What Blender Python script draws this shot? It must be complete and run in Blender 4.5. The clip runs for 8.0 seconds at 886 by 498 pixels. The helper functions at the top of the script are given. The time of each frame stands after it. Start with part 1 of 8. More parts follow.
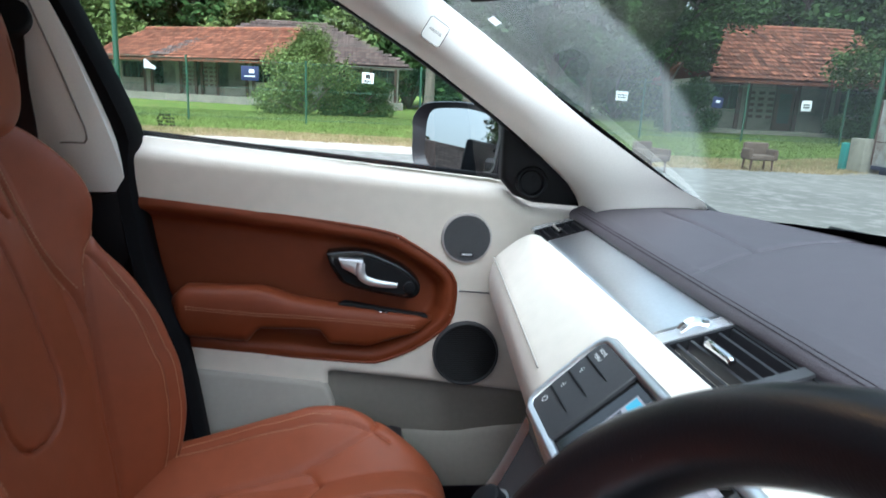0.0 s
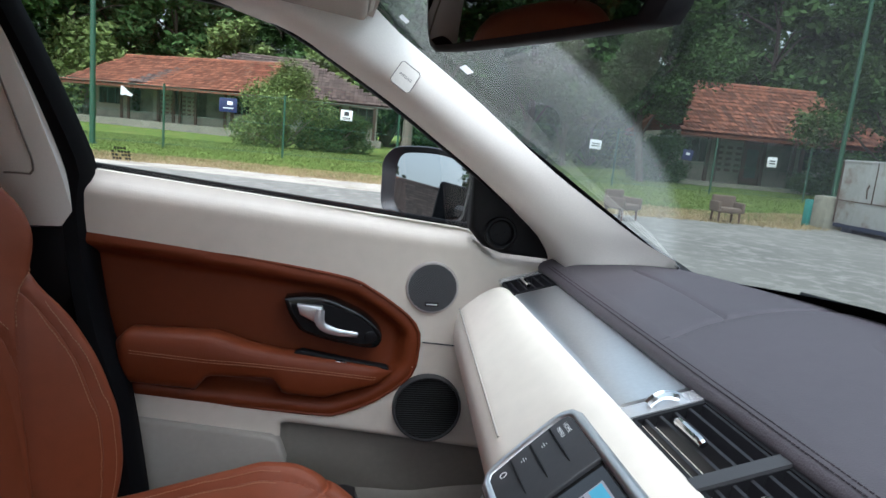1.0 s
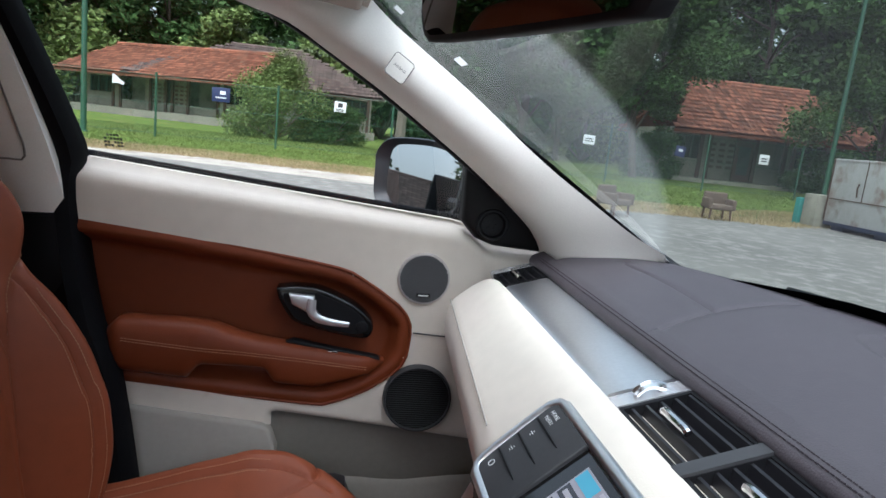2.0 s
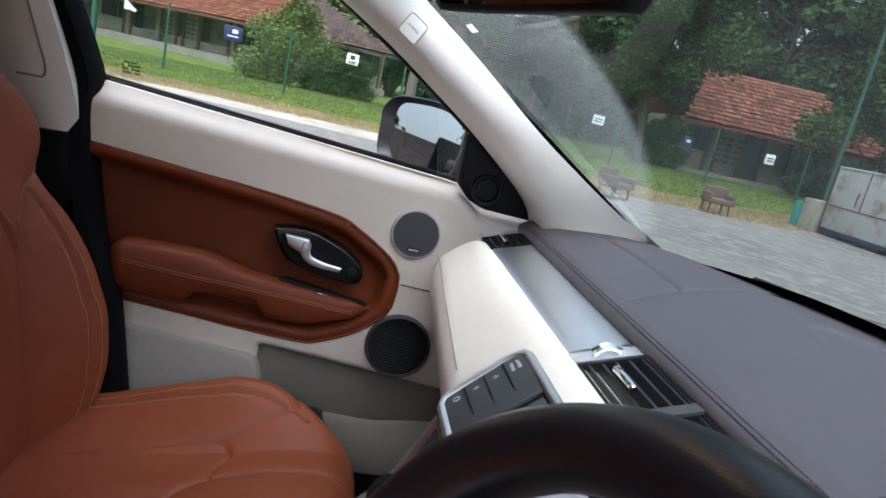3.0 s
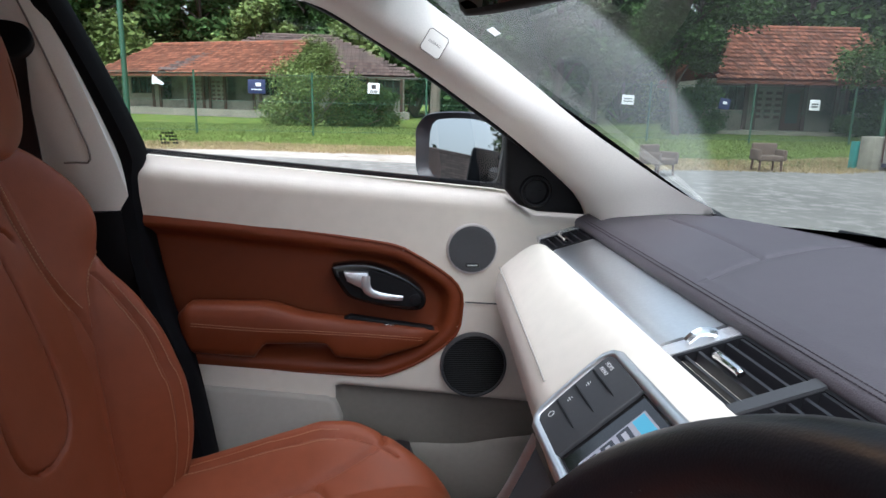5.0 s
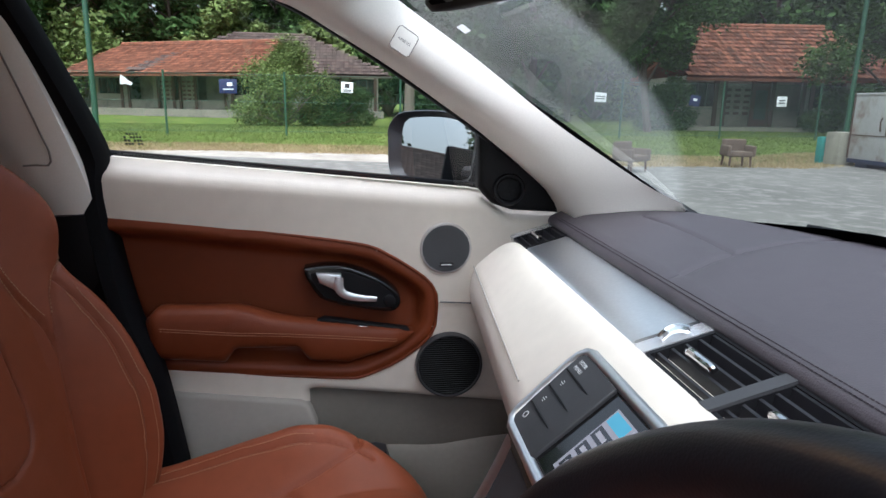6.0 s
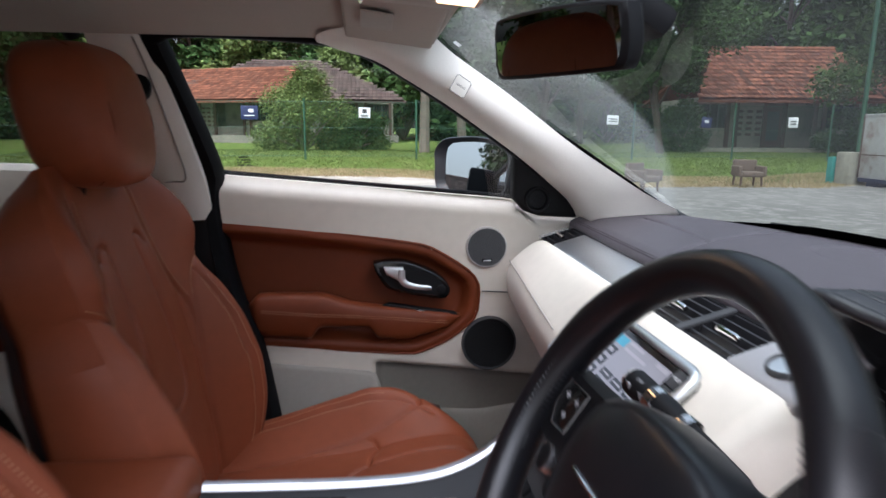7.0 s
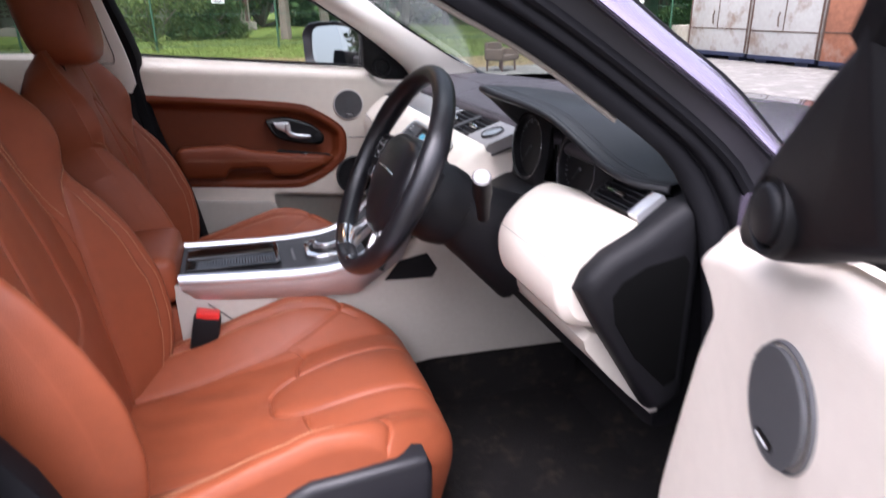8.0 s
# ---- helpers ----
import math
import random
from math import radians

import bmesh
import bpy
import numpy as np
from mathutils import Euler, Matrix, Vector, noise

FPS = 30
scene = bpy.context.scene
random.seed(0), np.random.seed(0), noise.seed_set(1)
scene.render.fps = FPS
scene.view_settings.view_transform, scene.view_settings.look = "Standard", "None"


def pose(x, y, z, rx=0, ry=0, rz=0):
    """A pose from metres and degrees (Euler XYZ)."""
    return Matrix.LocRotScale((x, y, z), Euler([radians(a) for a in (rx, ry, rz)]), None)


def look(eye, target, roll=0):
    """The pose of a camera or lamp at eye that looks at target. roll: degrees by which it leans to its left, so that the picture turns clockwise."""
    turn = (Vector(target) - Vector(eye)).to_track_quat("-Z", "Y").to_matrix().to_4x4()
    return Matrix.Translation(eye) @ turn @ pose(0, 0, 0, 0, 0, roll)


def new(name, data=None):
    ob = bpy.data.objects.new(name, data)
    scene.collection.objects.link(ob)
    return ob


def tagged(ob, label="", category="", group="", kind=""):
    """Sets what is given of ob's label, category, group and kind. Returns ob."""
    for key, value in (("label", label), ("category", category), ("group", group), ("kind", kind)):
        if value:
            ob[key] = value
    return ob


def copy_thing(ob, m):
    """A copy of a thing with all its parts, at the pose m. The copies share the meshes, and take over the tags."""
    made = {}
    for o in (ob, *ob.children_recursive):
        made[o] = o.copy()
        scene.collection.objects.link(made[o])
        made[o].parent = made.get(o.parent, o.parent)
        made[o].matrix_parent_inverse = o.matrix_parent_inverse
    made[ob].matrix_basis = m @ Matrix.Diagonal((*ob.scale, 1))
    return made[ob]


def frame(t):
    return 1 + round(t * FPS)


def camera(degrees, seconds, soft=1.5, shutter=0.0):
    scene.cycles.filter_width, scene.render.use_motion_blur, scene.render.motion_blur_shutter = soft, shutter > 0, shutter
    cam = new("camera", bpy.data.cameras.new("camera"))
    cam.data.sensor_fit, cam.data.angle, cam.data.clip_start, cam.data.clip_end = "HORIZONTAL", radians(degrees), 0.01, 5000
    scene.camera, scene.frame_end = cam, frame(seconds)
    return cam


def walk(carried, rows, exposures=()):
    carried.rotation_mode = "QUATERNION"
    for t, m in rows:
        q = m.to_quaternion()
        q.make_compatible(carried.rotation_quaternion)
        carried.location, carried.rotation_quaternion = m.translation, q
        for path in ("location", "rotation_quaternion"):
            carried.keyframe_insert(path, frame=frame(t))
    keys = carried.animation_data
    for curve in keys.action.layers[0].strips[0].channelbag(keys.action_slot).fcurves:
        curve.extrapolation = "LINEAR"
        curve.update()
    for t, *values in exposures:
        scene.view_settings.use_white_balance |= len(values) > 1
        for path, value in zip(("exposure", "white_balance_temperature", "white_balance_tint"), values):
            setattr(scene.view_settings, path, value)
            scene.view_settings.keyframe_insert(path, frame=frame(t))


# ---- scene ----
cam = camera(69.6, 8.0, soft=1.5, shutter=0.3)
PATH = [
    (0, (-0.176, -0.47, 1.189), (0.031, 1.464, 0.724), 2.7),
    (0.5, (-0.164, -0.411, 1.199), (0.087, 1.54, 0.839), 2.2),
    (1, (-0.158, -0.426, 1.2), (0.128, 1.524, 0.86), 5.3),
    (1.2, (-0.159, -0.432, 1.201), (0.134, 1.518, 0.869), 5.8),
    (2.3, (-0.156, -0.433, 1.194), (0.168, 1.499, 0.793), 6.2),
    (2.5, (-0.15, -0.439, 1.192), (0.2, 1.481, 0.753), 6.2),
    (3, (-0.157, -0.489, 1.197), (0.18, 1.427, 0.736), 12.5),
    (3.5, (-0.122, -0.506, 1.172), (0.383, 1.344, 0.606), 13.1),
    (4, (-0.136, -0.496, 1.163), (0.228, 1.364, 0.524), 9.1),
    (4.5, (-0.162, -0.471, 1.19), (0.045, 1.458, 0.703), 3.1),
    (4.7, (-0.168, -0.463, 1.193), (-0.003, 1.479, 0.745), 1.5),
    (5.8, (-0.162, -0.461, 1.198), (0.075, 1.476, 0.759), 0.9),
    (6, (-0.161, -0.453, 1.194), (0.09, 1.481, 0.749), 0.9),
    (6.5, (-0.185, -0.477, 1.199), (0.083, 1.46, 0.78), 0.8),
    (6.8, (-0.233, -0.593, 1.202), (-0.02, 1.358, 0.813), 0.5),
    (7, (-0.266, -0.747, 1.204), (-0.056, 1.206, 0.828), 0.4),
    (7.3, (-0.299, -1.029, 1.228), (0.047, 0.899, 0.824), -1.9),
    (7.5, (-0.324, -1.182, 1.242), (0.08, 0.72, 0.776), -1.7),
    (7.7, (-0.345, -1.303, 1.241), (0.068, 0.571, 0.679), -3.1),
    (7.8, (-0.346, -1.347, 1.231), (0.138, 0.495, 0.62), -2.7),
    (8, (-0.348, -1.412, 1.215), (0.207, 0.375, 0.508), -1.1),
]
walk(cam, [(t, look(eye, target, roll)) for t, eye, target, roll in PATH],
     exposures=[(0, 1.93, 5300, 6), (0.5, 1.6, 5400, 9), (1.0, 1.48, 5550, 11), (2.5, 1.45, 5600, 13), (3.0, 1.5, 5600, 14), (3.5, 1.62, 5600, 14), (4.5, 1.68, 5600, 14), (6.0, 1.52, 5650, 14), (6.5, 1.54, 5650, 14), (7.0, 1.52, 5700, 16), (7.5, 1.78, 5700, 20), (8.0, 1.75, 5850, 24)])

# ---- light ----
world = bpy.data.worlds.new("overcast_sky")
scene.world = world
world.use_nodes = True
wn = world.node_tree
sky = wn.nodes.new("ShaderNodeTexSky")
sky.sky_type = "NISHITA"
sky.sun_disc = False
sky.sun_elevation = radians(64)
sky.sun_rotation = radians(210)
sky.air_density, sky.dust_density, sky.ozone_density = 1.6, 6.0, 1.0
soft_sky = wn.nodes.new("ShaderNodeHueSaturation")
soft_sky.inputs["Saturation"].default_value = 0.35
wn.links.new(sky.outputs[0], soft_sky.inputs["Color"])
wn.links.new(soft_sky.outputs[0], wn.nodes["Background"].inputs[0])
wn.nodes["Background"].inputs[1].default_value = 0.15
sun_data = bpy.data.lights.new("sun", "SUN")
sun_data.energy, sun_data.angle, sun_data.color = 1.6, radians(85), (1.0, 0.97, 0.93)
sun = new("sun", sun_data)
sun.matrix_world = look((-1.0, -5.0, 12), (0, 0, 0))
scene.view_settings.exposure = 0.0


# ---- materials ----
def material(name, color, rough=0.5, metal=0.0, vary=0.12, scale=6.0, fine=60.0, bump=0.15, grain=0.0, coat=0.0, island=0.0, rand=0.0, dist=0.002, spec=0.5, stain=None):
    """A painted, woven, cast or worn surface: two scales of colour, fine relief, roughness that wanders."""
    m = bpy.data.materials.new(name)
    m.use_nodes = True
    t = m.node_tree
    b = t.nodes["Principled BSDF"]
    b.inputs["Metallic"].default_value = metal
    b.inputs["Coat Weight"].default_value = coat
    b.inputs["Specular IOR Level"].default_value = spec
    co = t.nodes.new("ShaderNodeTexCoord").outputs["Object"]
    big, small = t.nodes.new("ShaderNodeTexNoise"), t.nodes.new("ShaderNodeTexNoise")
    for n, sc in ((big, scale), (small, fine)):
        n.inputs["Scale"].default_value = sc
        n.inputs["Detail"].default_value = 5
        t.links.new(co, n.inputs["Vector"])
    mix = t.nodes.new("ShaderNodeMath")
    mix.operation = "ADD"
    t.links.new(big.outputs["Fac"], mix.inputs[0])
    t.links.new(small.outputs["Fac"], mix.inputs[1])
    ramp = t.nodes.new("ShaderNodeMapRange")
    ramp.inputs[1].default_value, ramp.inputs[2].default_value = 0.6, 1.4
    ramp.inputs[3].default_value, ramp.inputs[4].default_value = 1 - vary, 1 + vary
    t.links.new(mix.outputs[0], ramp.inputs[0])
    value = ramp.outputs[0]
    if island or rand:
        node = t.nodes.new("ShaderNodeNewGeometry" if island else "ShaderNodeObjectInfo")
        r = t.nodes.new("ShaderNodeMapRange")
        r.inputs[3].default_value, r.inputs[4].default_value = 1 - max(island, rand), 1 + max(island, rand)
        t.links.new(node.outputs["Random Per Island" if island else "Random"], r.inputs[0])
        mul = t.nodes.new("ShaderNodeMath")
        mul.operation = "MULTIPLY"
        t.links.new(value, mul.inputs[0])
        t.links.new(r.outputs[0], mul.inputs[1])
        value = mul.outputs[0]
    tint = t.nodes.new("ShaderNodeVectorMath")
    tint.operation = "SCALE"
    tint.inputs[0].default_value = color
    t.links.new(value, tint.inputs["Scale"])
    colour = tint.outputs[0]
    if stain:
        patch = t.nodes.new("ShaderNodeTexNoise")
        patch.inputs["Scale"].default_value, patch.inputs["Detail"].default_value, patch.inputs["Roughness"].default_value = stain[1], 8, 0.65
        t.links.new(co, patch.inputs["Vector"])
        where = t.nodes.new("ShaderNodeMapRange")
        where.inputs[1].default_value, where.inputs[2].default_value = stain[2], stain[2] + 0.14
        where.inputs[4].default_value = stain[3]
        t.links.new(patch.outputs["Fac"], where.inputs[0])
        blend = t.nodes.new("ShaderNodeMix")
        blend.data_type = "RGBA"
        blend.inputs["B"].default_value = (*stain[0], 1)
        t.links.new(where.outputs[0], blend.inputs["Factor"])
        t.links.new(colour, blend.inputs["A"])
        colour = blend.outputs["Result"]
    t.links.new(colour, b.inputs["Base Color"])
    rr = t.nodes.new("ShaderNodeMapRange")
    rr.inputs[3].default_value, rr.inputs[4].default_value = max(0.02, rough - 0.08), min(1, rough + 0.08)
    t.links.new(big.outputs["Fac"], rr.inputs[0])
    t.links.new(rr.outputs[0], b.inputs["Roughness"])
    if bump:
        bp = t.nodes.new("ShaderNodeBump")
        bp.inputs["Strength"].default_value = bump
        bp.inputs["Distance"].default_value = dist
        if grain:
            v = t.nodes.new("ShaderNodeTexVoronoi")
            v.inputs["Scale"].default_value = grain
            t.links.new(co, v.inputs["Vector"])
            t.links.new(v.outputs["Distance"], bp.inputs["Height"])
        else:
            t.links.new(small.outputs["Fac"], bp.inputs["Height"])
        t.links.new(bp.outputs[0], b.inputs["Normal"])
    return m


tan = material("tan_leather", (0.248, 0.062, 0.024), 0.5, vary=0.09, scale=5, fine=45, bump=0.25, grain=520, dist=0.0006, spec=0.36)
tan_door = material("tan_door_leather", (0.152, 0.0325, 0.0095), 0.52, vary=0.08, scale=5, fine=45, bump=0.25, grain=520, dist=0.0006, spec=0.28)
cream = material("cream_leather", (0.67, 0.605, 0.52), 0.5, vary=0.05, scale=4, fine=40, bump=0.22, grain=600, dist=0.0005, spec=0.35)
cream_plastic = material("cream_plastic", (0.40, 0.37, 0.32), 0.6, vary=0.05, scale=4, fine=90, bump=0.2, grain=700, dist=0.0004, spec=0.3)
beige_plastic = material("beige_plastic", (0.24, 0.218, 0.187), 0.65, vary=0.07, scale=4, fine=90, bump=0.3, grain=700, dist=0.0005, spec=0.25)
mirror_black = material("satin_black_housing", (0.012, 0.012, 0.014), 0.4, vary=0.1, scale=8, fine=80, bump=0.05, spec=0.35)
headlining = material("headlining_fabric", (0.46, 0.42, 0.365), 0.9, vary=0.06, scale=3, fine=300, bump=0.3, dist=0.0006, spec=0.1)
# lifted above the door cream: strong light on the pillars put into colour
pillar_fabric = material("light_lifted_pillar_fabric", (0.82, 0.785, 0.72), 0.7, vary=0.05, scale=3, fine=400, bump=0.3, dist=0.0005, spec=0.3)
aubergine = material("dark_plum_leather", (0.052, 0.045, 0.051), 0.5, vary=0.12, scale=5, fine=60, bump=0.3, grain=520, dist=0.0006, spec=0.5)
hood_leather = material("hood_leather", (0.013, 0.0135, 0.0155), 0.42, vary=0.15, scale=8, fine=80, bump=0.2, grain=700, dist=0.0004, spec=0.5)
black_leather = material("black_leather", (0.006, 0.006, 0.0075), 0.34, vary=0.15, scale=8, fine=80, bump=0.15, grain=900, dist=0.0004, spec=0.5)
black_plastic = material("black_plastic", (0.006, 0.006, 0.007), 0.55, vary=0.15, scale=8, fine=200, bump=0.2, dist=0.0004, spec=0.2)
grey_plastic = material("grey_soft_plastic", (0.035, 0.035, 0.037), 0.5, vary=0.1, scale=8, fine=200, bump=0.15, dist=0.0004)
gloss_black = material("gloss_black", (0.006, 0.006, 0.006), 0.08, vary=0.1, scale=8, fine=40, bump=0.0)
rubber = material("black_rubber", (0.005, 0.005, 0.006), 0.6, vary=0.15, scale=10, fine=120, bump=0.1, spec=0.10)
# dark plum with its base colour lifted to carry reflected sky
body_paint = material("sky_lifted_plum_metallic_paint", (0.25, 0.21, 0.285), 0.25, metal=0.65, vary=0.06, scale=3, fine=30, bump=0.0, coat=1.0)
silver = material("brushed_silver", (0.72, 0.74, 0.75), 0.36, metal=1.0, vary=0.06, scale=6, fine=220, bump=0.05, dist=0.0003)
silver_paint = material("pale_silver_paint", (0.66, 0.66, 0.67), 0.24, metal=0.7, vary=0.02, scale=8, fine=60, bump=0.02)
chrome = material("chrome", (0.75, 0.75, 0.76), 0.12, metal=1.0, vary=0.04, scale=8, fine=40, bump=0.0)
satin = material("satin_metal", (0.55, 0.52, 0.51), 0.4, metal=0.9, vary=0.05, scale=6, fine=220, bump=0.05, dist=0.0003)
dial_rim = material("dark_dial_rim", (0.26, 0.26, 0.27), 0.25, metal=0.9, vary=0.05, scale=6, fine=60, bump=0.0)
grille_grey = material("grey_speaker_cloth", (0.10, 0.10, 0.104), 0.7, vary=0.1, scale=20, fine=600, bump=0.8, grain=900, dist=0.001)
frit = material("black_glass_border_and_lid_shade", (0.004, 0.004, 0.004), 0.95, vary=0.05, bump=0.0, spec=0.0)
carpet = material("black_carpet", (0.012, 0.011, 0.011), 0.95, vary=0.3, scale=12, fine=350, bump=1.0, dist=0.004, spec=0.1, stain=((0.035, 0.027, 0.021), 22.0, 0.53, 0.75))
red_plastic = material("red_plastic", (0.55, 0.02, 0.015), 0.35, vary=0.06, scale=9, fine=60, bump=0.05)
thread = material("pale_thread", (0.43, 0.22, 0.125), 0.7, vary=0.1, scale=30, fine=200, bump=0.1, spec=0.2)
dark_thread = material("dark_thread", (0.03, 0.022, 0.026), 0.7, vary=0.1, scale=30, fine=200, bump=0.1, spec=0.2)
grey_print = material("grey_print", (0.25, 0.25, 0.26), 0.5, vary=0.05, bump=0.0)
white_print = material("white_print", (0.7, 0.7, 0.7), 0.5, vary=0.05, bump=0.0)
dark_print = material("dark_print", (0.03, 0.03, 0.03), 0.5, vary=0.05, bump=0.0)
concrete = material("pale_concrete", (0.145, 0.136, 0.120), 0.85, vary=0.3, scale=0.5, fine=70, bump=0.35, dist=0.01, spec=0.2, stain=((0.25, 0.235, 0.21), 5.0, 0.49, 0.75))
pale_gravel = material("pale_gravel", (0.32, 0.285, 0.24), 0.95, vary=0.3, scale=1.4, fine=18, bump=0.7, dist=0.02, spec=0.15, stain=((0.20, 0.165, 0.125), 2.4, 0.52, 0.8))
grass_soil = material("mown_grass", (0.085, 0.125, 0.026), 0.95, vary=0.45, scale=0.6, fine=26, bump=0.9, dist=0.03, spec=0.05, stain=((0.15, 0.15, 0.05), 0.8, 0.50, 0.75))
dry_grass = material("dry_verge", (0.24, 0.175, 0.105), 0.95, vary=0.4, scale=0.9, fine=16, bump=0.8, dist=0.03, spec=0.05, stain=((0.10, 0.12, 0.035), 1.6, 0.50, 0.8))
grass_blade = material("grass_blades", (0.105, 0.145, 0.032), 0.7, vary=0.2, scale=0.6, fine=5, bump=0.0, island=0.4, spec=0.2)
dry_blade = material("dry_grass_blades", (0.27, 0.21, 0.11), 0.8, vary=0.2, scale=0.6, fine=5, bump=0.0, island=0.4, spec=0.2)
leaf = material("leaves", (0.046, 0.088, 0.025), 0.7, vary=0.25, scale=0.4, fine=3, bump=0.0, island=0.6, spec=0.12, stain=((0.055, 0.092, 0.022), 0.35, 0.5, 0.7))
leaf_bright = material("bright_leaves", (0.115, 0.155, 0.045), 0.65, vary=0.25, scale=0.5, fine=3, bump=0.0, island=0.5, spec=0.15)
dark_bark = material("dark_bark", (0.07, 0.055, 0.042), 0.9, vary=0.3, scale=3, fine=20, bump=0.8, dist=0.02, spec=0.2)
bark = material("bark", (0.17, 0.14, 0.11), 0.9, vary=0.3, scale=3, fine=20, bump=0.8, dist=0.02, spec=0.2)
roof_tile = material("orange_roof_tiles", (0.20, 0.080, 0.047), 0.9, vary=0.3, scale=0.9, fine=8, bump=0.4, dist=0.01, island=0.45, spec=0.1, stain=((0.085, 0.050, 0.036), 2.2, 0.47, 0.6))
dark_tile = material("weathered_dark_roof_tiles", (0.085, 0.062, 0.052), 0.9, vary=0.3, scale=0.9, fine=8, bump=0.4, dist=0.01, island=0.3, spec=0.2)
render_wall = material("stained_cream_render", (0.25, 0.235, 0.185), 0.9, vary=0.2, scale=1.2, fine=9, bump=0.3, dist=0.01, spec=0.2, stain=((0.10, 0.10, 0.08), 0.9, 0.52, 0.7))
brown_wood = material("brown_painted_wood", (0.085, 0.045, 0.032), 0.7, vary=0.2, scale=3, fine=25, bump=0.2)
dark_glass = material("dark_window_glass", (0.015, 0.02, 0.02), 0.15, vary=0.1, bump=0.0)
louvre_green = material("dark_green_louvre", (0.03, 0.055, 0.05), 0.5, vary=0.1, bump=0.1)
fence_green = material("green_fence_paint", (0.022, 0.075, 0.04), 0.5, vary=0.2, scale=4, fine=30, bump=0.1)
white_metal = material("chipped_white_sheet_metal", (0.34, 0.335, 0.31), 0.5, vary=0.12, scale=1.5, fine=12, bump=0.15, dist=0.01, stain=((0.17, 0.115, 0.075), 2.4, 0.50, 0.8))
dark_rust = material("dark_rust", (0.085, 0.055, 0.042), 0.85, vary=0.35, scale=4.0, fine=30, bump=0.4, dist=0.006, spec=0.2)
rust_metal = material("rusty_sheet_metal", (0.24, 0.095, 0.05), 0.8, vary=0.3, scale=2.0, fine=14, bump=0.4, dist=0.01, stain=((0.36, 0.27, 0.22), 1.4, 0.55, 0.7))
# blue paint, darkened to include the shadow beneath the boxes
blue_metal = material("shaded_blue_painted_steel", (0.012, 0.018, 0.045), 0.6, vary=0.2, scale=3, fine=20, bump=0.2)
wicker = material("weathered_wicker", (0.10, 0.07, 0.048), 0.85, vary=0.3, scale=8, fine=70, bump=0.6, dist=0.01)
sign_white = material("white_sign_board", (0.75, 0.75, 0.74), 0.5, vary=0.06, bump=0.0)
sign_blue = material("dark_blue_sign_board", (0.012, 0.022, 0.075), 0.5, vary=0.06, bump=0.0)
teal_paint = material("teal_paint", (0.03, 0.20, 0.17), 0.6, vary=0.2, bump=0.1)
mirror_glass = material("mirror_glass", (0.42, 0.45, 0.465), 0.03, metal=1.0, vary=0.01, bump=0.0)
mirror_glass.node_tree.links.remove(mirror_glass.node_tree.nodes["Principled BSDF"].inputs["Roughness"].links[0])
mirror_glass.node_tree.nodes["Principled BSDF"].inputs["Roughness"].default_value = 0.015


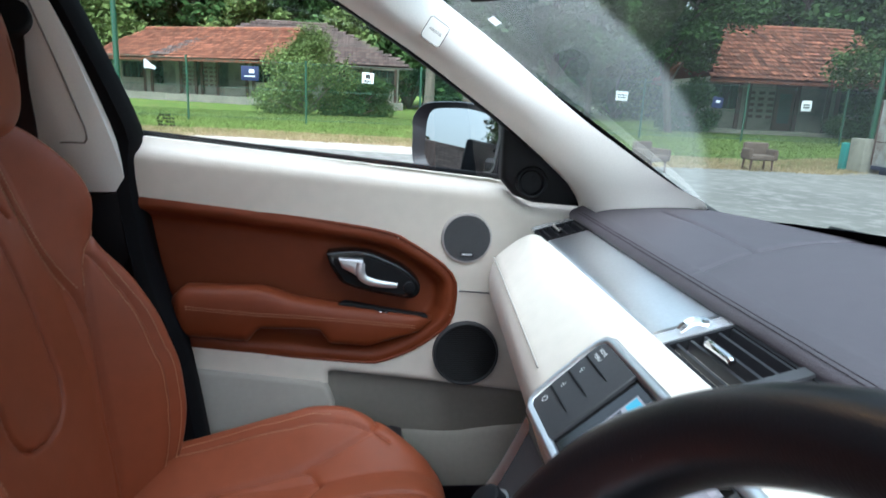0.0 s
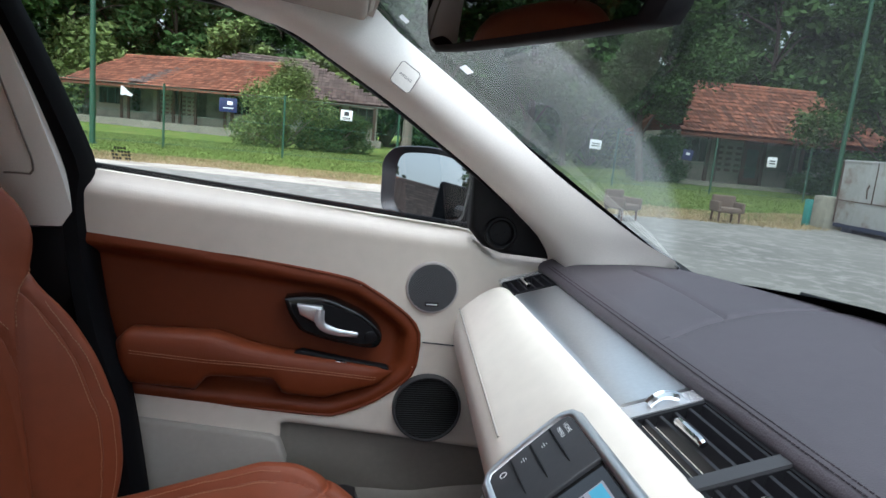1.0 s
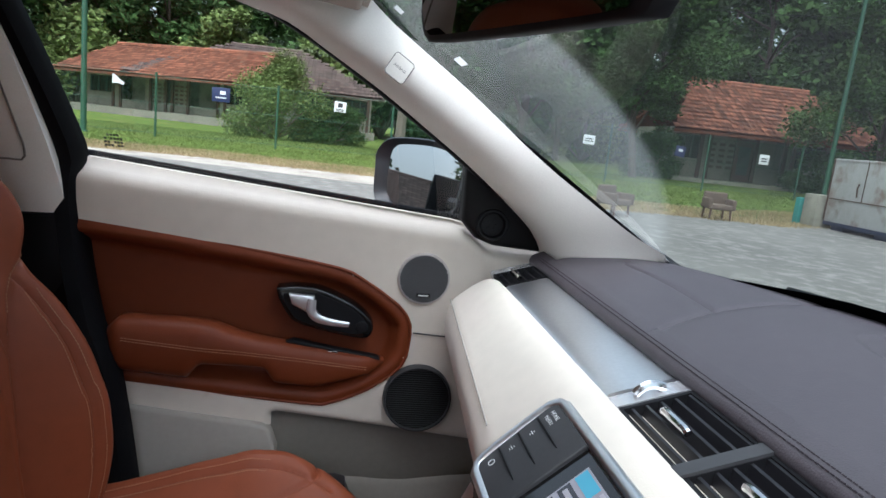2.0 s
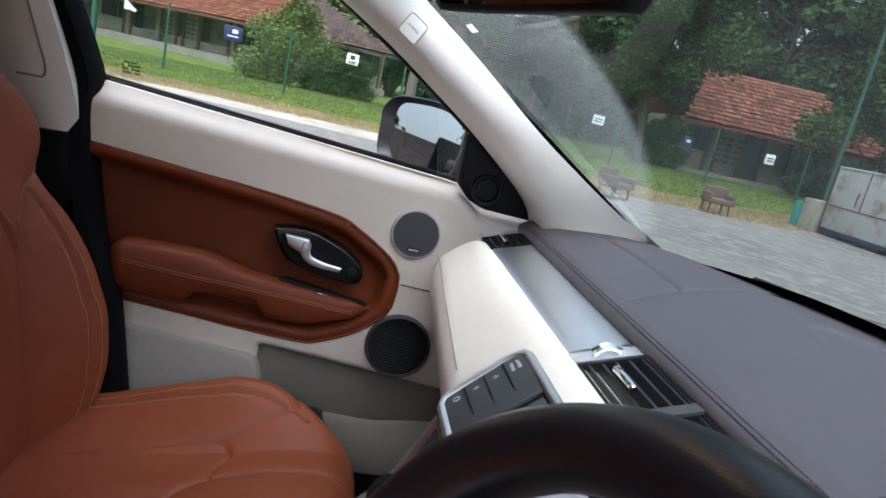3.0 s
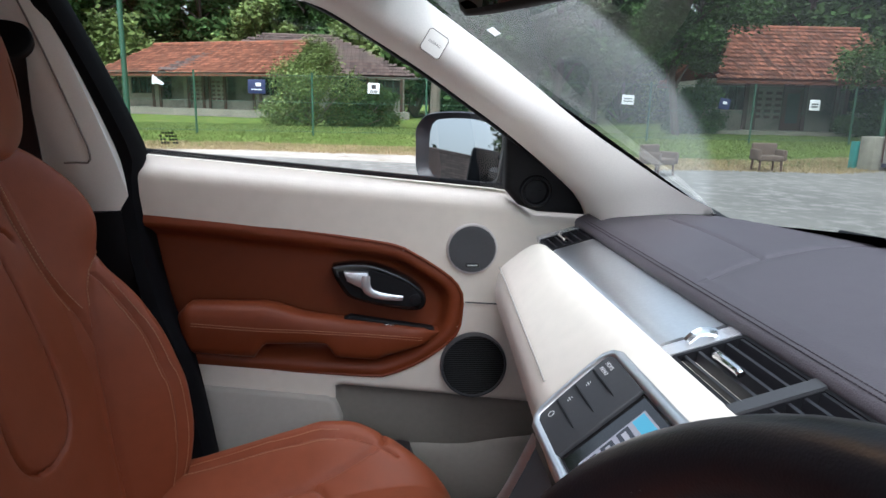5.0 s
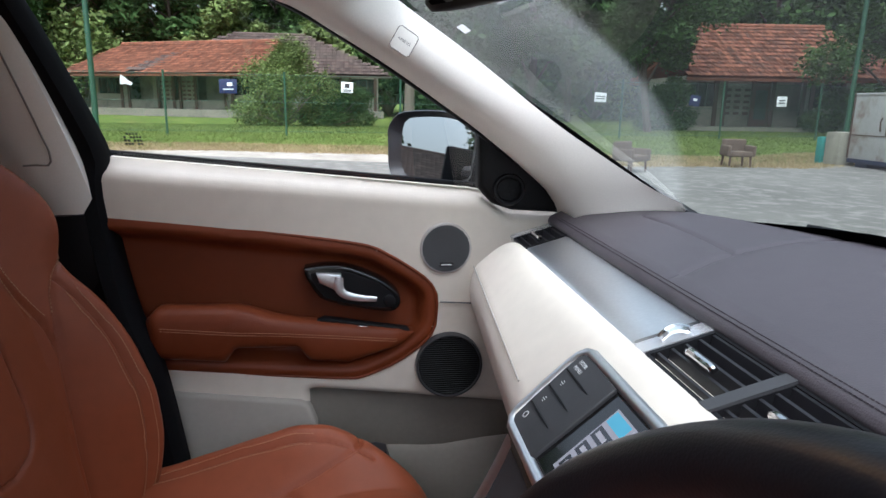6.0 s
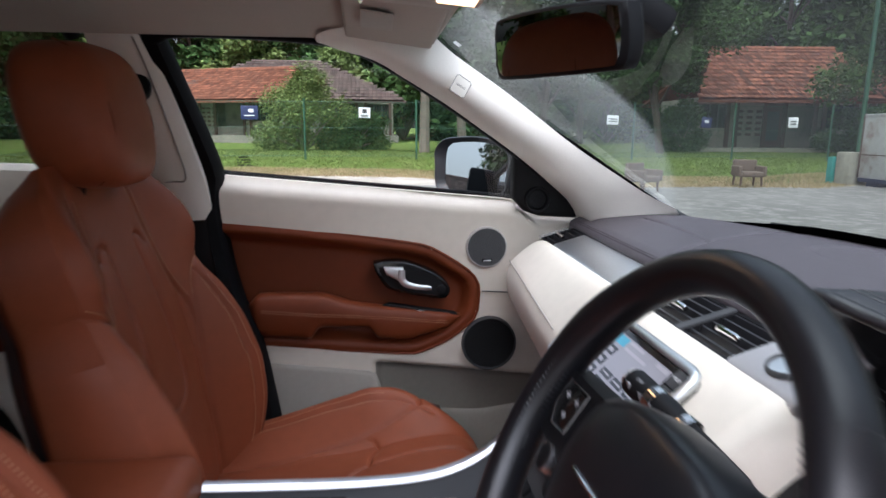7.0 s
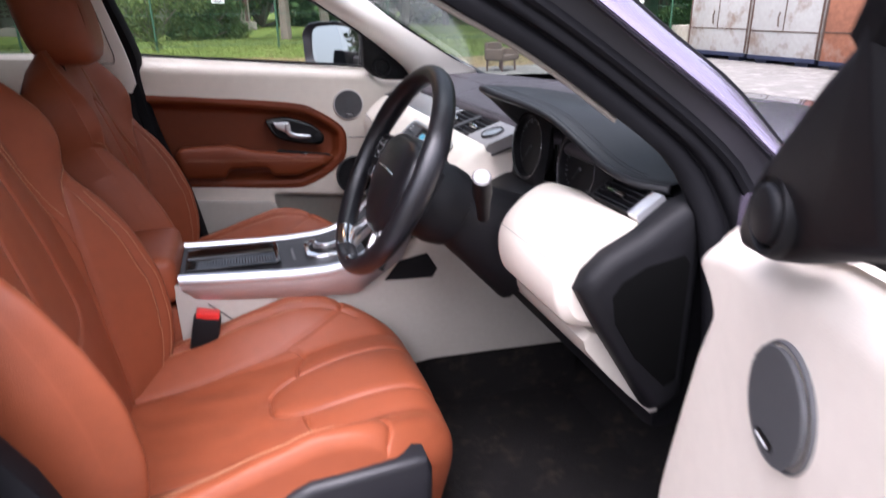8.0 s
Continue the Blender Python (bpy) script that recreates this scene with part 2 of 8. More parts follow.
def glass_material(name, tint, dust=0.0):
    """Clear pane: straight-through light plus a real surface reflection; dust outside the wiped arc."""
    m = bpy.data.materials.new(name)
    m.use_nodes = True
    t = m.node_tree
    t.nodes.remove(t.nodes["Principled BSDF"])
    out = t.nodes["Material Output"]
    clear, gloss, mix = t.nodes.new("ShaderNodeBsdfTransparent"), t.nodes.new("ShaderNodeBsdfGlossy"), t.nodes.new("ShaderNodeMixShader")
    clear.inputs[0].default_value = (*tint, 1)
    gloss.inputs["Roughness"].default_value = 0.02
    face = t.nodes.new("ShaderNodeLayerWeight")
    face.inputs[0].default_value = 0.5
    steep = t.nodes.new("ShaderNodeMath")
    steep.operation = "POWER"
    steep.inputs[1].default_value = 5.0
    t.links.new(face.outputs["Facing"], steep.inputs[0])
    fres = t.nodes.new("ShaderNodeMapRange")
    fres.inputs[3].default_value, fres.inputs[4].default_value = 0.06, 1.0
    t.links.new(steep.outputs[0], fres.inputs[0])
    t.links.new(fres.outputs[0], mix.inputs[0])
    t.links.new(clear.outputs[0], mix.inputs[1])
    t.links.new(gloss.outputs[0], mix.inputs[2])
    last = mix
    if dust:
        film = t.nodes.new("ShaderNodeBsdfTranslucent")
        film.inputs[0].default_value = (0.66, 0.71, 0.68, 1)
        co = t.nodes.new("ShaderNodeTexCoord").outputs["Object"]
        away = t.nodes.new("ShaderNodeVectorMath")
        away.operation = "DISTANCE"
        away.inputs[1].default_value = WIPER_PIVOT
        t.links.new(co, away.inputs[0])
        edge = t.nodes.new("ShaderNodeMapRange")
        edge.interpolation_type = "SMOOTHSTEP"
        edge.inputs[1].default_value, edge.inputs[2].default_value = WIPER_REACH - 0.008, WIPER_REACH + 0.022
        edge.inputs[3].default_value, edge.inputs[4].default_value = dust, 0.012
        t.links.new(away.outputs["Value"], edge.inputs[0])
        n = t.nodes.new("ShaderNodeTexNoise")
        n.inputs["Scale"].default_value = 5
        n.inputs["Detail"].default_value = 1
        t.links.new(co, n.inputs["Vector"])
        mul = t.nodes.new("ShaderNodeMath")
        mul.operation = "MULTIPLY"
        near = t.nodes.new("ShaderNodeMapRange")
        near.inputs[1].default_value, near.inputs[2].default_value = WIPER_REACH - 0.30, WIPER_REACH
        near.inputs[3].default_value, near.inputs[4].default_value = 0.16, 1.1
        t.links.new(away.outputs["Value"], near.inputs[0])
        thick = t.nodes.new("ShaderNodeMath")
        thick.operation = "MULTIPLY"
        t.links.new(edge.outputs[0], thick.inputs[0])
        t.links.new(near.outputs[0], thick.inputs[1])
        t.links.new(thick.outputs[0], mul.inputs[0])
        even = t.nodes.new("ShaderNodeMapRange")
        even.inputs[1].default_value, even.inputs[2].default_value = 0.3, 0.7
        even.inputs[3].default_value, even.inputs[4].default_value = 0.42, 0.58
        t.links.new(n.outputs["Fac"], even.inputs[0])
        t.links.new(even.outputs[0], mul.inputs[1])
        dusty = t.nodes.new("ShaderNodeMixShader")
        t.links.new(mul.outputs[0], dusty.inputs[0])
        t.links.new(mix.outputs[0], dusty.inputs[1])
        t.links.new(film.outputs[0], dusty.inputs[2])
        last = dusty
    t.links.new(last.outputs[0], out.inputs[0])
    return m


WIPER_PIVOT, WIPER_REACH = (-0.075, 0.94, 1.292), 0.632
window_glass = glass_material("window_glass", (0.80, 0.84, 0.82))
rear_glass = glass_material("tinted_rear_glass", (0.30, 0.32, 0.31))
screen_glass = glass_material("windscreen_glass", (0.50, 0.555, 0.53), dust=0.16)


# thin paper that daylight shines through
sticker_paper = bpy.data.materials.new("sticker_paper")
sticker_paper.use_nodes = True
_t = sticker_paper.node_tree
_t.nodes.remove(_t.nodes["Principled BSDF"])
_d, _l, _m = (_t.nodes.new(k) for k in ("ShaderNodeBsdfDiffuse", "ShaderNodeBsdfTranslucent", "ShaderNodeMixShader"))
_d.inputs[0].default_value = _l.inputs[0].default_value = (0.85, 0.85, 0.83, 1)
_t.links.new(_d.outputs[0], _m.inputs[1])
_t.links.new(_l.outputs[0], _m.inputs[2])
_t.links.new(_m.outputs[0], _t.nodes["Material Output"].inputs[0])


def glow(name, color, strength):
    m = bpy.data.materials.new(name)
    m.use_nodes = True
    b = m.node_tree.nodes["Principled BSDF"]
    b.inputs["Base Color"].default_value = (*color, 1)
    b.inputs["Emission Color"].default_value = (*color, 1)
    b.inputs["Emission Strength"].default_value = strength
    b.inputs["Roughness"].default_value = 0.16
    return m


lamp_glow = glow("warm_lamp_lens", (1.0, 0.58, 0.24), 2.2)
screen_glow = glow("lit_display", (0.13, 0.125, 0.135), 0.5)
screen_blue = glow("lit_display_blue", (0.04, 0.20, 0.27), 0.3)
screen_dark = glow("lit_display_dark", (0.02, 0.02, 0.025), 0.1)
screen_pale = glow("lit_display_pale", (0.22, 0.21, 0.22), 0.25)
gauge_glow = glow("lit_gauge_marks", (0.6, 0.62, 0.68), 0.14)
red_glow = glow("lit_red_marks", (0.8, 0.12, 0.06), 0.5)


# ---- helpers ----
ROOT = {}


def thing(name, at, label, category, group="", kind=""):
    ob = new(name)
    ob.empty_display_size = 0.05
    ob.location = at
    ROOT[ob] = Matrix.Translation(at)
    return tagged(ob, label, category, group, kind)


def finish(name, bm, mat, smooth=40.0):
    bmesh.ops.recalc_face_normals(bm, faces=bm.faces)
    me = bpy.data.meshes.new(name)
    bm.to_mesh(me)
    bm.free()
    me.materials.append(mat)
    if smooth:
        me.polygons.foreach_set("use_smooth", [True] * len(me.polygons))
        me.set_sharp_from_angle(angle=radians(smooth))
    return me


def part(name, bm, mat, parent, label="", smooth=40.0, kind=""):
    ob = new(name, finish(name, bm, mat, smooth))
    ob.parent = parent
    if parent in ROOT:
        ob.matrix_parent_inverse = ROOT[parent].inverted()
    return tagged(ob, label, kind=kind)


def solid(name, bm, mat, label, category, kind="", smooth=40.0, group=""):
    return tagged(new(name, finish(name, bm, mat, smooth)), label, category, group, kind)


def B():
    return bmesh.new()


def box(bm, c, s, bev=0.0, turn=None, seg=2):
    m = Matrix.Translation(c) @ (turn.to_matrix().to_4x4() if turn else Matrix()) @ Matrix.Diagonal((*s, 1))
    made = bmesh.ops.create_cube(bm, size=1, matrix=m)
    if bev:
        vs = set(made["verts"])
        es = [e for e in bm.edges if e.verts[0] in vs]
        bmesh.ops.bevel(bm, geom=es, offset=bev, segments=seg, profile=0.6, affect="EDGES")
    return bm


def rings(bm, rows, close=True, caps=True):
    """Skin a list of rings of points."""
    vs = [[bm.verts.new(p) for p in r] for r in rows]
    n = len(rows[0])
    for a, b in zip(vs, vs[1:]):
        for i in range(n if close else n - 1):
            bm.faces.new((a[i], a[(i + 1) % n], b[(i + 1) % n], b[i]))
    if caps and close:
        bm.faces.new(vs[0])
        bm.faces.new(vs[-1])
    return bm


def spline(pts, n):
    """Points evenly along a smooth curve through pts."""
    p = [Vector(q) for q in pts]
    p = [2 * p[0] - p[1], *p, 2 * p[-1] - p[-2]]
    fine = []
    for i in range(1, len(p) - 2):
        for k in range(12):
            t = k / 12
            fine.append(0.5 * (2 * p[i] + (p[i + 1] - p[i - 1]) * t + (2 * p[i - 1] - 5 * p[i] + 4 * p[i + 1] - p[i + 2]) * t * t
                               + (3 * p[i] - p[i - 1] - 3 * p[i + 1] + p[i + 2]) * t ** 3))
    fine.append(p[-2])
    d = [0.0]
    for a, b in zip(fine, fine[1:]):
        d.append(d[-1] + (b - a).length)
    out = []
    for s in np.linspace(0, d[-1], n):
        j = min(max(int(np.searchsorted(d, s)) - 1, 0), len(fine) - 2)
        w = (s - d[j]) / max(d[j + 1] - d[j], 1e-9)
        out.append(fine[j].lerp(fine[j + 1], min(max(w, 0), 1)))
    return out


def tube(bm, path, r, n=8, closed=False, flat=1.0, up=(0, 0, 1)):
    """A round or flattened bar along a path."""
    path = [Vector(p) for p in path]
    rr = r if isinstance(r, (list, tuple)) else [r] * len(path)
    rows, k = [], len(path)
    side = Vector(up)
    for i, p in enumerate(path):
        a = path[(i - 1) % k] if closed or i else p
        b = path[(i + 1) % k] if closed or i < k - 1 else p
        d = (b - a).normalized()
        side = (side - d * side.dot(d))
        if side.length < 1e-4:
            side = d.orthogonal()
        side.normalize()
        other = d.cross(side)
        rows.append([p + rr[i] * (math.cos(2 * math.pi * j / n) * side * flat + math.sin(2 * math.pi * j / n) * other) for j in range(n)])
    if closed:
        rows.append(rows[0])
        vs = [[bm.verts.new(q) for q in r_] for r_ in rows[:-1]]
        for i in range(k):
            a, b = vs[i], vs[(i + 1) % k]
            for j in range(n):
                bm.faces.new((a[j], a[(j + 1) % n], b[(j + 1) % n], b[j]))
        return bm
    return rings(bm, rows)


def prism(bm, outline, to3, lo, hi, bev=0.0):
    """A plate: outline of (u, v), thickness lo to hi, placed by to3(u, v, w), with rounded rim when bev is given."""
    n = len(outline)
    c = (sum(p[0] for p in outline) / n, sum(p[1] for p in outline) / n)

    def shrink(d):
        out = []
        for i in range(n):
            a, p, b = (Vector(outline[k % n]) for k in (i - 1, i, i + 1))
            e1, e2 = (p - a), (b - p)
            n1, n2 = Vector((-e1.y, e1.x)), Vector((-e2.y, e2.x))
            m = (n1.normalized() + n2.normalized())
            m = m.normalized() if m.length > 1e-6 else n1.normalized()
            if area < 0:
                m = -m
            out.append(p + m * d)
        return out

    area = sum(outline[i][0] * outline[(i + 1) % n][1] - outline[(i + 1) % n][0] * outline[i][1] for i in range(n))
    rows = [[to3(*p, lo) for p in outline]]
    if bev:
        for k in range(4):
            t = k / 3 * math.pi / 2
            sh = shrink(bev * (1 - math.cos(t)))
            rows.append([to3(*p, hi - (bev if hi > lo else -bev) * (1 - math.sin(t))) for p in sh])
    else:
        rows.append([to3(*p, hi) for p in outline])
    return rings(bm, rows)


def disc(bm, c, r, axis, lo, hi, n=32, bev=0.0):
    """A round plate or ring-shaped step about an axis vector."""
    axis = Vector(axis).normalized()
    u = axis.orthogonal().normalized()
    v = axis.cross(u)
    pts = [(r * math.cos(2 * math.pi * i / n), r * math.sin(2 * math.pi * i / n)) for i in range(n)]
    return prism(bm, pts, lambda a, b, w: Vector(c) + u * a + v * b + axis * w, lo, hi, bev)


def ring(bm, c, r0, r1, axis, lo, hi, n=40):
    """A flat annulus with thickness."""
    axis = Vector(axis).normalized()
    u = axis.orthogonal().normalized()
    v = axis.cross(u)
    prof = [(r0, lo), (r0, hi * 0.6 + lo * 0.4), (r0 * 0.7 + r1 * 0.3, hi), (r0 * 0.3 + r1 * 0.7, hi), (r1, hi * 0.6 + lo * 0.4), (r1, lo)]
    rows = []
    for i in range(n + 1):
        a = 2 * math.pi * i / n
        d = u * math.cos(a) + v * math.sin(a)
        rows.append([Vector(c) + d * r + axis * w for r, w in prof])
    rings(bm, rows, caps=False)
    bmesh.ops.remove_doubles(bm, verts=bm.verts, dist=1e-6)
    return bm


def stitches(bm, path, step=0.006, length=0.0042, r=0.0007, lift=(0, 0, 0)):
    """Single threads laid along a seam."""
    path = [Vector(p) + Vector(lift) for p in path]
    d = [0.0]
    for a, b in zip(path, path[1:]):
        d.append(d[-1] + (b - a).length)
    for s in np.arange(0, d[-1] - length, step):
        ends = []
        for q in (s, s + length):
            j = min(max(int(np.searchsorted(d, q)) - 1, 0), len(path) - 2)
            ends.append(path[j].lerp(path[j + 1], (q - d[j]) / max(d[j + 1] - d[j], 1e-9)))
        tube(bm, ends, r, n=4)
    return bm


def smoothstep(a, b, x):
    t = min(max((x - a) / (b - a), 0.0), 1.0)
    return t * t * (3 - 2 * t)


def soft_table(x, xs, ys, r=0.02):
    """Table look-up without kinks."""
    return sum(float(np.interp(x + r * k / 3, xs, ys)) for k in range(-3, 4)) / 7


def seam_depth(p, lines, width, depth):
    """How far a point sinks by the seams near it; lines are polylines in the same plane."""
    best = 9.0
    for line in lines:
        for a, b in zip(line, line[1:]):
            if min(a[0], b[0]) - 0.03 > p[0] or max(a[0], b[0]) + 0.03 < p[0] or min(a[1], b[1]) - 0.03 > p[1] or max(a[1], b[1]) + 0.03 < p[1]:
                continue
            dx, dy = b[0] - a[0], b[1] - a[1]
            t = min(max(((p[0] - a[0]) * dx + (p[1] - a[1]) * dy) / max(dx * dx + dy * dy, 1e-12), 0), 1)
            best = min(best, math.hypot(p[0] - a[0] - t * dx, p[1] - a[1] - t * dy))
    return depth * math.exp(-((best / width) ** 2)) + 0.35 * depth * math.exp(-((best / (width * 4)) ** 2))


def writing(body, size, at, right, normal, mat, parent):
    """Raised letters as one mesh under a part."""
    cu = bpy.data.curves.new("lettering", "FONT")
    cu.body, cu.size, cu.align_x, cu.align_y, cu.extrude = body, size, "CENTER", "CENTER", 0.0001
    ob = bpy.data.objects.new("lettering", cu)
    bpy.context.collection.objects.link(ob)
    me = bpy.data.meshes.new_from_object(ob)
    bpy.data.objects.remove(ob)
    r = Vector(right).normalized()
    n = Vector(normal)
    n = (n - r * n.dot(r)).normalized()
    me.transform(Matrix.Translation(Vector(at)) @ Matrix((r, n.cross(r), n)).transposed().to_4x4())
    me.materials.clear()
    me.materials.append(mat)
    lt = new("lettering", me)
    lt.parent = parent
    if parent in ROOT:
        lt.matrix_parent_inverse = ROOT[parent].inverted()
    return lt


# ---- ground and road ----
def ground_z(x, y):
    return 0.008 * min(max(y, 0.0), 25.0)


def sheet(bm, outline, rise, step=1.5):
    """A flat-lying patch that follows the ground."""
    pts = [Vector((x, y, ground_z(x, y) + rise)) for x, y in outline]
    low = [p - Vector((0, 0, max(rise, 0.01) + 0.02)) for p in pts]
    return rings(bm, [low, pts])


g = B()
xs = [-600, -120, -60, -30, -10, 0, 10, 30, 60, 120, 600]
ys = [-600, -120, -40, -10, -2, 0, 5, 10, 15, 20, 25, 40, 60, 120, 600]
rings(g, [[Vector((x, y, ground_z(x, y) - 0.01)) for x in xs] for y in ys], close=False)
solid("ground", g, grass_soil, "green mown grass running out to the woods", "ground", "structure", smooth=60)
EDGE = [(-60, 15.2), (-20, 14.4), (-8, 14.0), (-5, 13.8), (-3.2, 13.9), (-1.8, 13.5), (0.2, 13.2), (2.2, 12.0), (4.2, 10.9), (6.2, 11.0), (8.2, 10.7), (10.5, 11.8), (14, 12.2), (60, 12.0)]
g = B()
sheet(g, [(-60, -60), (60, -60), *reversed(EDGE)], 0.02)
solid("road", g, concrete, "worn pale concrete road with dark stains", "road", "structure", smooth=0)
g = B()
SHOULDER = [(-60, 11.2), (-20, 10.6), (-8, 9.6), (-5, 9.2), (-3, 9.0), (-1, 8.6), (1.0, 8.9), (2.2, 9.6), (3.6, 10.5), (4.2, 10.9)]
sheet(g, [*[p for p in EDGE if p[0] < 4], *reversed(SHOULDER)], 0.026)
solid("shoulder", g, pale_gravel, "pale gravel shoulder beside the grass", "road", "structure", smooth=0)
g = B()
wob = [1.7 + 0.6 * math.sin(1.7 * i) for i in range(len(EDGE))]
sheet(g, [*EDGE, *[(x + 0.1, y + w) for (x, y), w in zip(reversed(EDGE), reversed(wob))]], 0.008)
solid("verge", g, dry_grass, "dry straw-coloured grass verge along the road", "verge", "structure", smooth=0)


def tufts(name, mat, count, x0, x1, y0, y1, tall, label, seed):
    rng = random.Random(seed)
    vs, fs = [], []
    for _ in range(count):
        x, y = rng.uniform(x0, x1), rng.uniform(0, 1)
        e = np.interp(x, [p[0] for p in EDGE], [p[1] for p in EDGE])
        y = e + y0 + (y1 - y0) * y
        z = ground_z(x, y) - 0.01
        for _ in range(3):
            a, h, w = rng.uniform(0, 6.28), tall * rng.uniform(0.4, 1.5), rng.uniform(0.004, 0.011)
            lx, ly = rng.uniform(-0.06, 0.06), rng.uniform(-0.06, 0.06)
            k = len(vs)
            vs += [(x - w * math.cos(a), y - w * math.sin(a), z), (x + w * math.cos(a), y + w * math.sin(a), z), (x + lx, y + ly, z + h)]
            fs.append((k, k + 1, k + 2))
            x, y = x + rng.uniform(-0.05, 0.05), y + rng.uniform(-0.05, 0.05)
    me = bpy.data.meshes.new(name)
    me.from_pydata(vs, [], fs)
    me.materials.append(mat)
    return tagged(new(name, me), label, "grass", kind="stuff")


tufts("grass", grass_blade, 60000, -13, 22, 0.5, 14.0, 0.045, "short green grass blades on the lawn", 3)
tufts("dry_grass", dry_blade, 26000, -13, 16, -0.25, 2.4, 0.06, "dry pale grass tufts beside the road", 4)


# ---- woods ----
def leaf_cloud(rng, blobs, count, size):
    """Leaves scattered in the shells of several clumps."""
    vs, fs = [], []
    for _ in range(count):
        c, r = rng.choice(blobs)
        while True:
            d = Vector((rng.gauss(0, 1), rng.gauss(0, 1), rng.gauss(0, 1)))
            if d.length > 0.1:
                break
        d.normalize()
        q = Vector(c) + Vector((d.x * r[0], d.y * r[1], d.z * r[2])) * (rng.uniform(0.4, 1.0) * (1 + 0.4 * rng.random() ** 4))
        s = size * rng.uniform(0.6, 1.5)
        u = Vector((rng.gauss(0, 1), rng.gauss(0, 1), rng.gauss(0, 0.6))).normalized()
        v = u.cross(Vector((rng.gauss(0, 1), rng.gauss(0, 1), rng.gauss(0, 1)))).normalized()
        k = len(vs)
        vs += [q - u * s, q + v * s * 0.42, q + u * s, q - v * s * 0.42]
        fs.append((k, k + 1, k + 2, k + 3))
    return vs, fs


def tree(name, at, height, spread, seed, leaves=5000, size=0.3, mat=None, label="tall dark green tree in the woods", bare=0.35, trunk=0.22, skin=None, full=1.0):
    rng = random.Random(seed)
    t = thing(name, at, label, "tree", group="trees of the woods")
    base = Vector(at)
    g = B()
    path = spline([base + Vector((rng.uniform(-0.3, 0.3) * k, rng.uniform(-0.3, 0.3) * k, height * f)) for k, f in ((0, -0.01), (1, 0.3), (1.5, 0.6), (2, 0.9))], 9)
    tube(g, path, [trunk * (1 - 0.09 * i) for i in range(9)], n=8)
    blobs = []
    for i in range(19):
        f = bare + (1 - bare) * (i + 0.5) / 19
        a = 2.4 * i + rng.uniform(-0.5, 0.5)
        reach = spread * math.sin(math.pi * min(0.95, 0.25 + 0.65 * (f - bare) / (1 - bare))) * rng.uniform(0.35, 1.0)
        p = path[min(8, int(f * 8.5))]
        q = Vector((base.x + reach * math.cos(a), base.y + reach * math.sin(a), base.z + f * height))
        tube(g, [p - Vector((0, 0, 0.6)), p.lerp(q, 0.5) + Vector((0, 0, 0.2)), q], [trunk * 0.4, trunk * 0.26, trunk * 0.1], n=6)
        r = spread * rng.uniform(0.22, 0.44) * full
        blobs.append((q, (r, r, r * 0.75)))
    part("trunk", g, skin or dark_bark, t)
    vs, fs = leaf_cloud(rng, blobs, leaves, size)
    me = bpy.data.meshes.new("crown")
    me.from_pydata(vs, [], fs)
    me.materials.append(mat or leaf)
    c = new("crown", me)
    c.parent = t
    c.matrix_parent_inverse = ROOT[t].inverted()
    return t


def Z(x, y):
    return ground_z(x, y) - 0.02


stock = [tree("tree", (-8 + 9 * k, 62, Z(0, 60)), 17 + 2 * k, 5.0 + 0.5 * k, 40 + k, 11000, 0.30, bare=0.14) for k in range(3)]
rng = random.Random(12)
for row, (yy, n) in enumerate(((54, 12), (68, 12), (84, 13))):
    for i in range(n):
        x = -48 + (105 + 20 * row) * (i + rng.uniform(0.1, 0.9)) / n
        if yy == 54 and -24 < x < 4:
            yyy = yy + 8
        else:
            yyy = yy
        copy_thing(stock[rng.randrange(3)], pose(x, yyy + rng.uniform(-3, 3), Z(x, yyy), 0, 0, rng.uniform(0, 360)))
for x, yyy in ((4, 52), (-2, 56), (9, 52), (2, 62), (-24, 58), (-28, 50), (-40, 44), (-38, 20), (-44, 6), (-42, -10), (30, -36), (48, 18), (52, 34), (13, 40), (20, 43), (27, 41), (35, 40), (42, 45), (33, 30), (40, 26), (7, 45), (30, 20), (36, 12), (42, 4), (46, -8), (-30, 40), (-34, 28)):
    copy_thing(stock[rng.randrange(3)], pose(x, yyy, Z(x, yyy), 0, 0, rng.uniform(0, 360)))
tree("tree", (11.4, 24.6, Z(9, 24)), 10.0, 2.2, 71, 42000, 0.08, label="broad leafy tree in front of the house", bare=0.27, trunk=0.16, full=1.25)
tree("tree", (7.4, 29.0, Z(7, 27)), 11.0, 2.4, 72, 42000, 0.075, label="leafy tree beside the fence", bare=0.26, trunk=0.2, full=1.25)
tree("tree", (1.72, 25.0, Z(3, 25)), 10.0, 3.2, 73, 12000, 0.13, label="pale-trunked tree behind the fence", bare=0.45, trunk=0.22, skin=bark)
tree("tree", (3.35, 25.5, Z(4, 25)), 11.0, 3.2, 74, 12000, 0.13, label="pale-trunked tree behind the fence", bare=0.45, trunk=0.2, skin=bark)
tree("tree", (19.6, 21.0, Z(18, 21)), 9.0, 3.0, 75, 34000, 0.085, label="creeper-covered tree beside the boxes", bare=0.08, trunk=0.15)
tree("tree", (21.5, 17.0, Z(21, 17)), 8.0, 3.6, 76, 34000, 0.085, label="dense leafy tree behind the boxes", bare=0.08, trunk=0.15)
tree("tree", (19.0, 9.0, Z(19, 9)), 8.0, 3.6, 77, 16000, 0.12, label="dense leafy tree behind the boxes", bare=0.08, trunk=0.15)
tree("tree", (-9.0, 47.0, Z(0, 40)), 7.5, 3.0, 78, 9000, 0.18, leaf_bright, "bright yellow-green tree behind the house", bare=0.2)


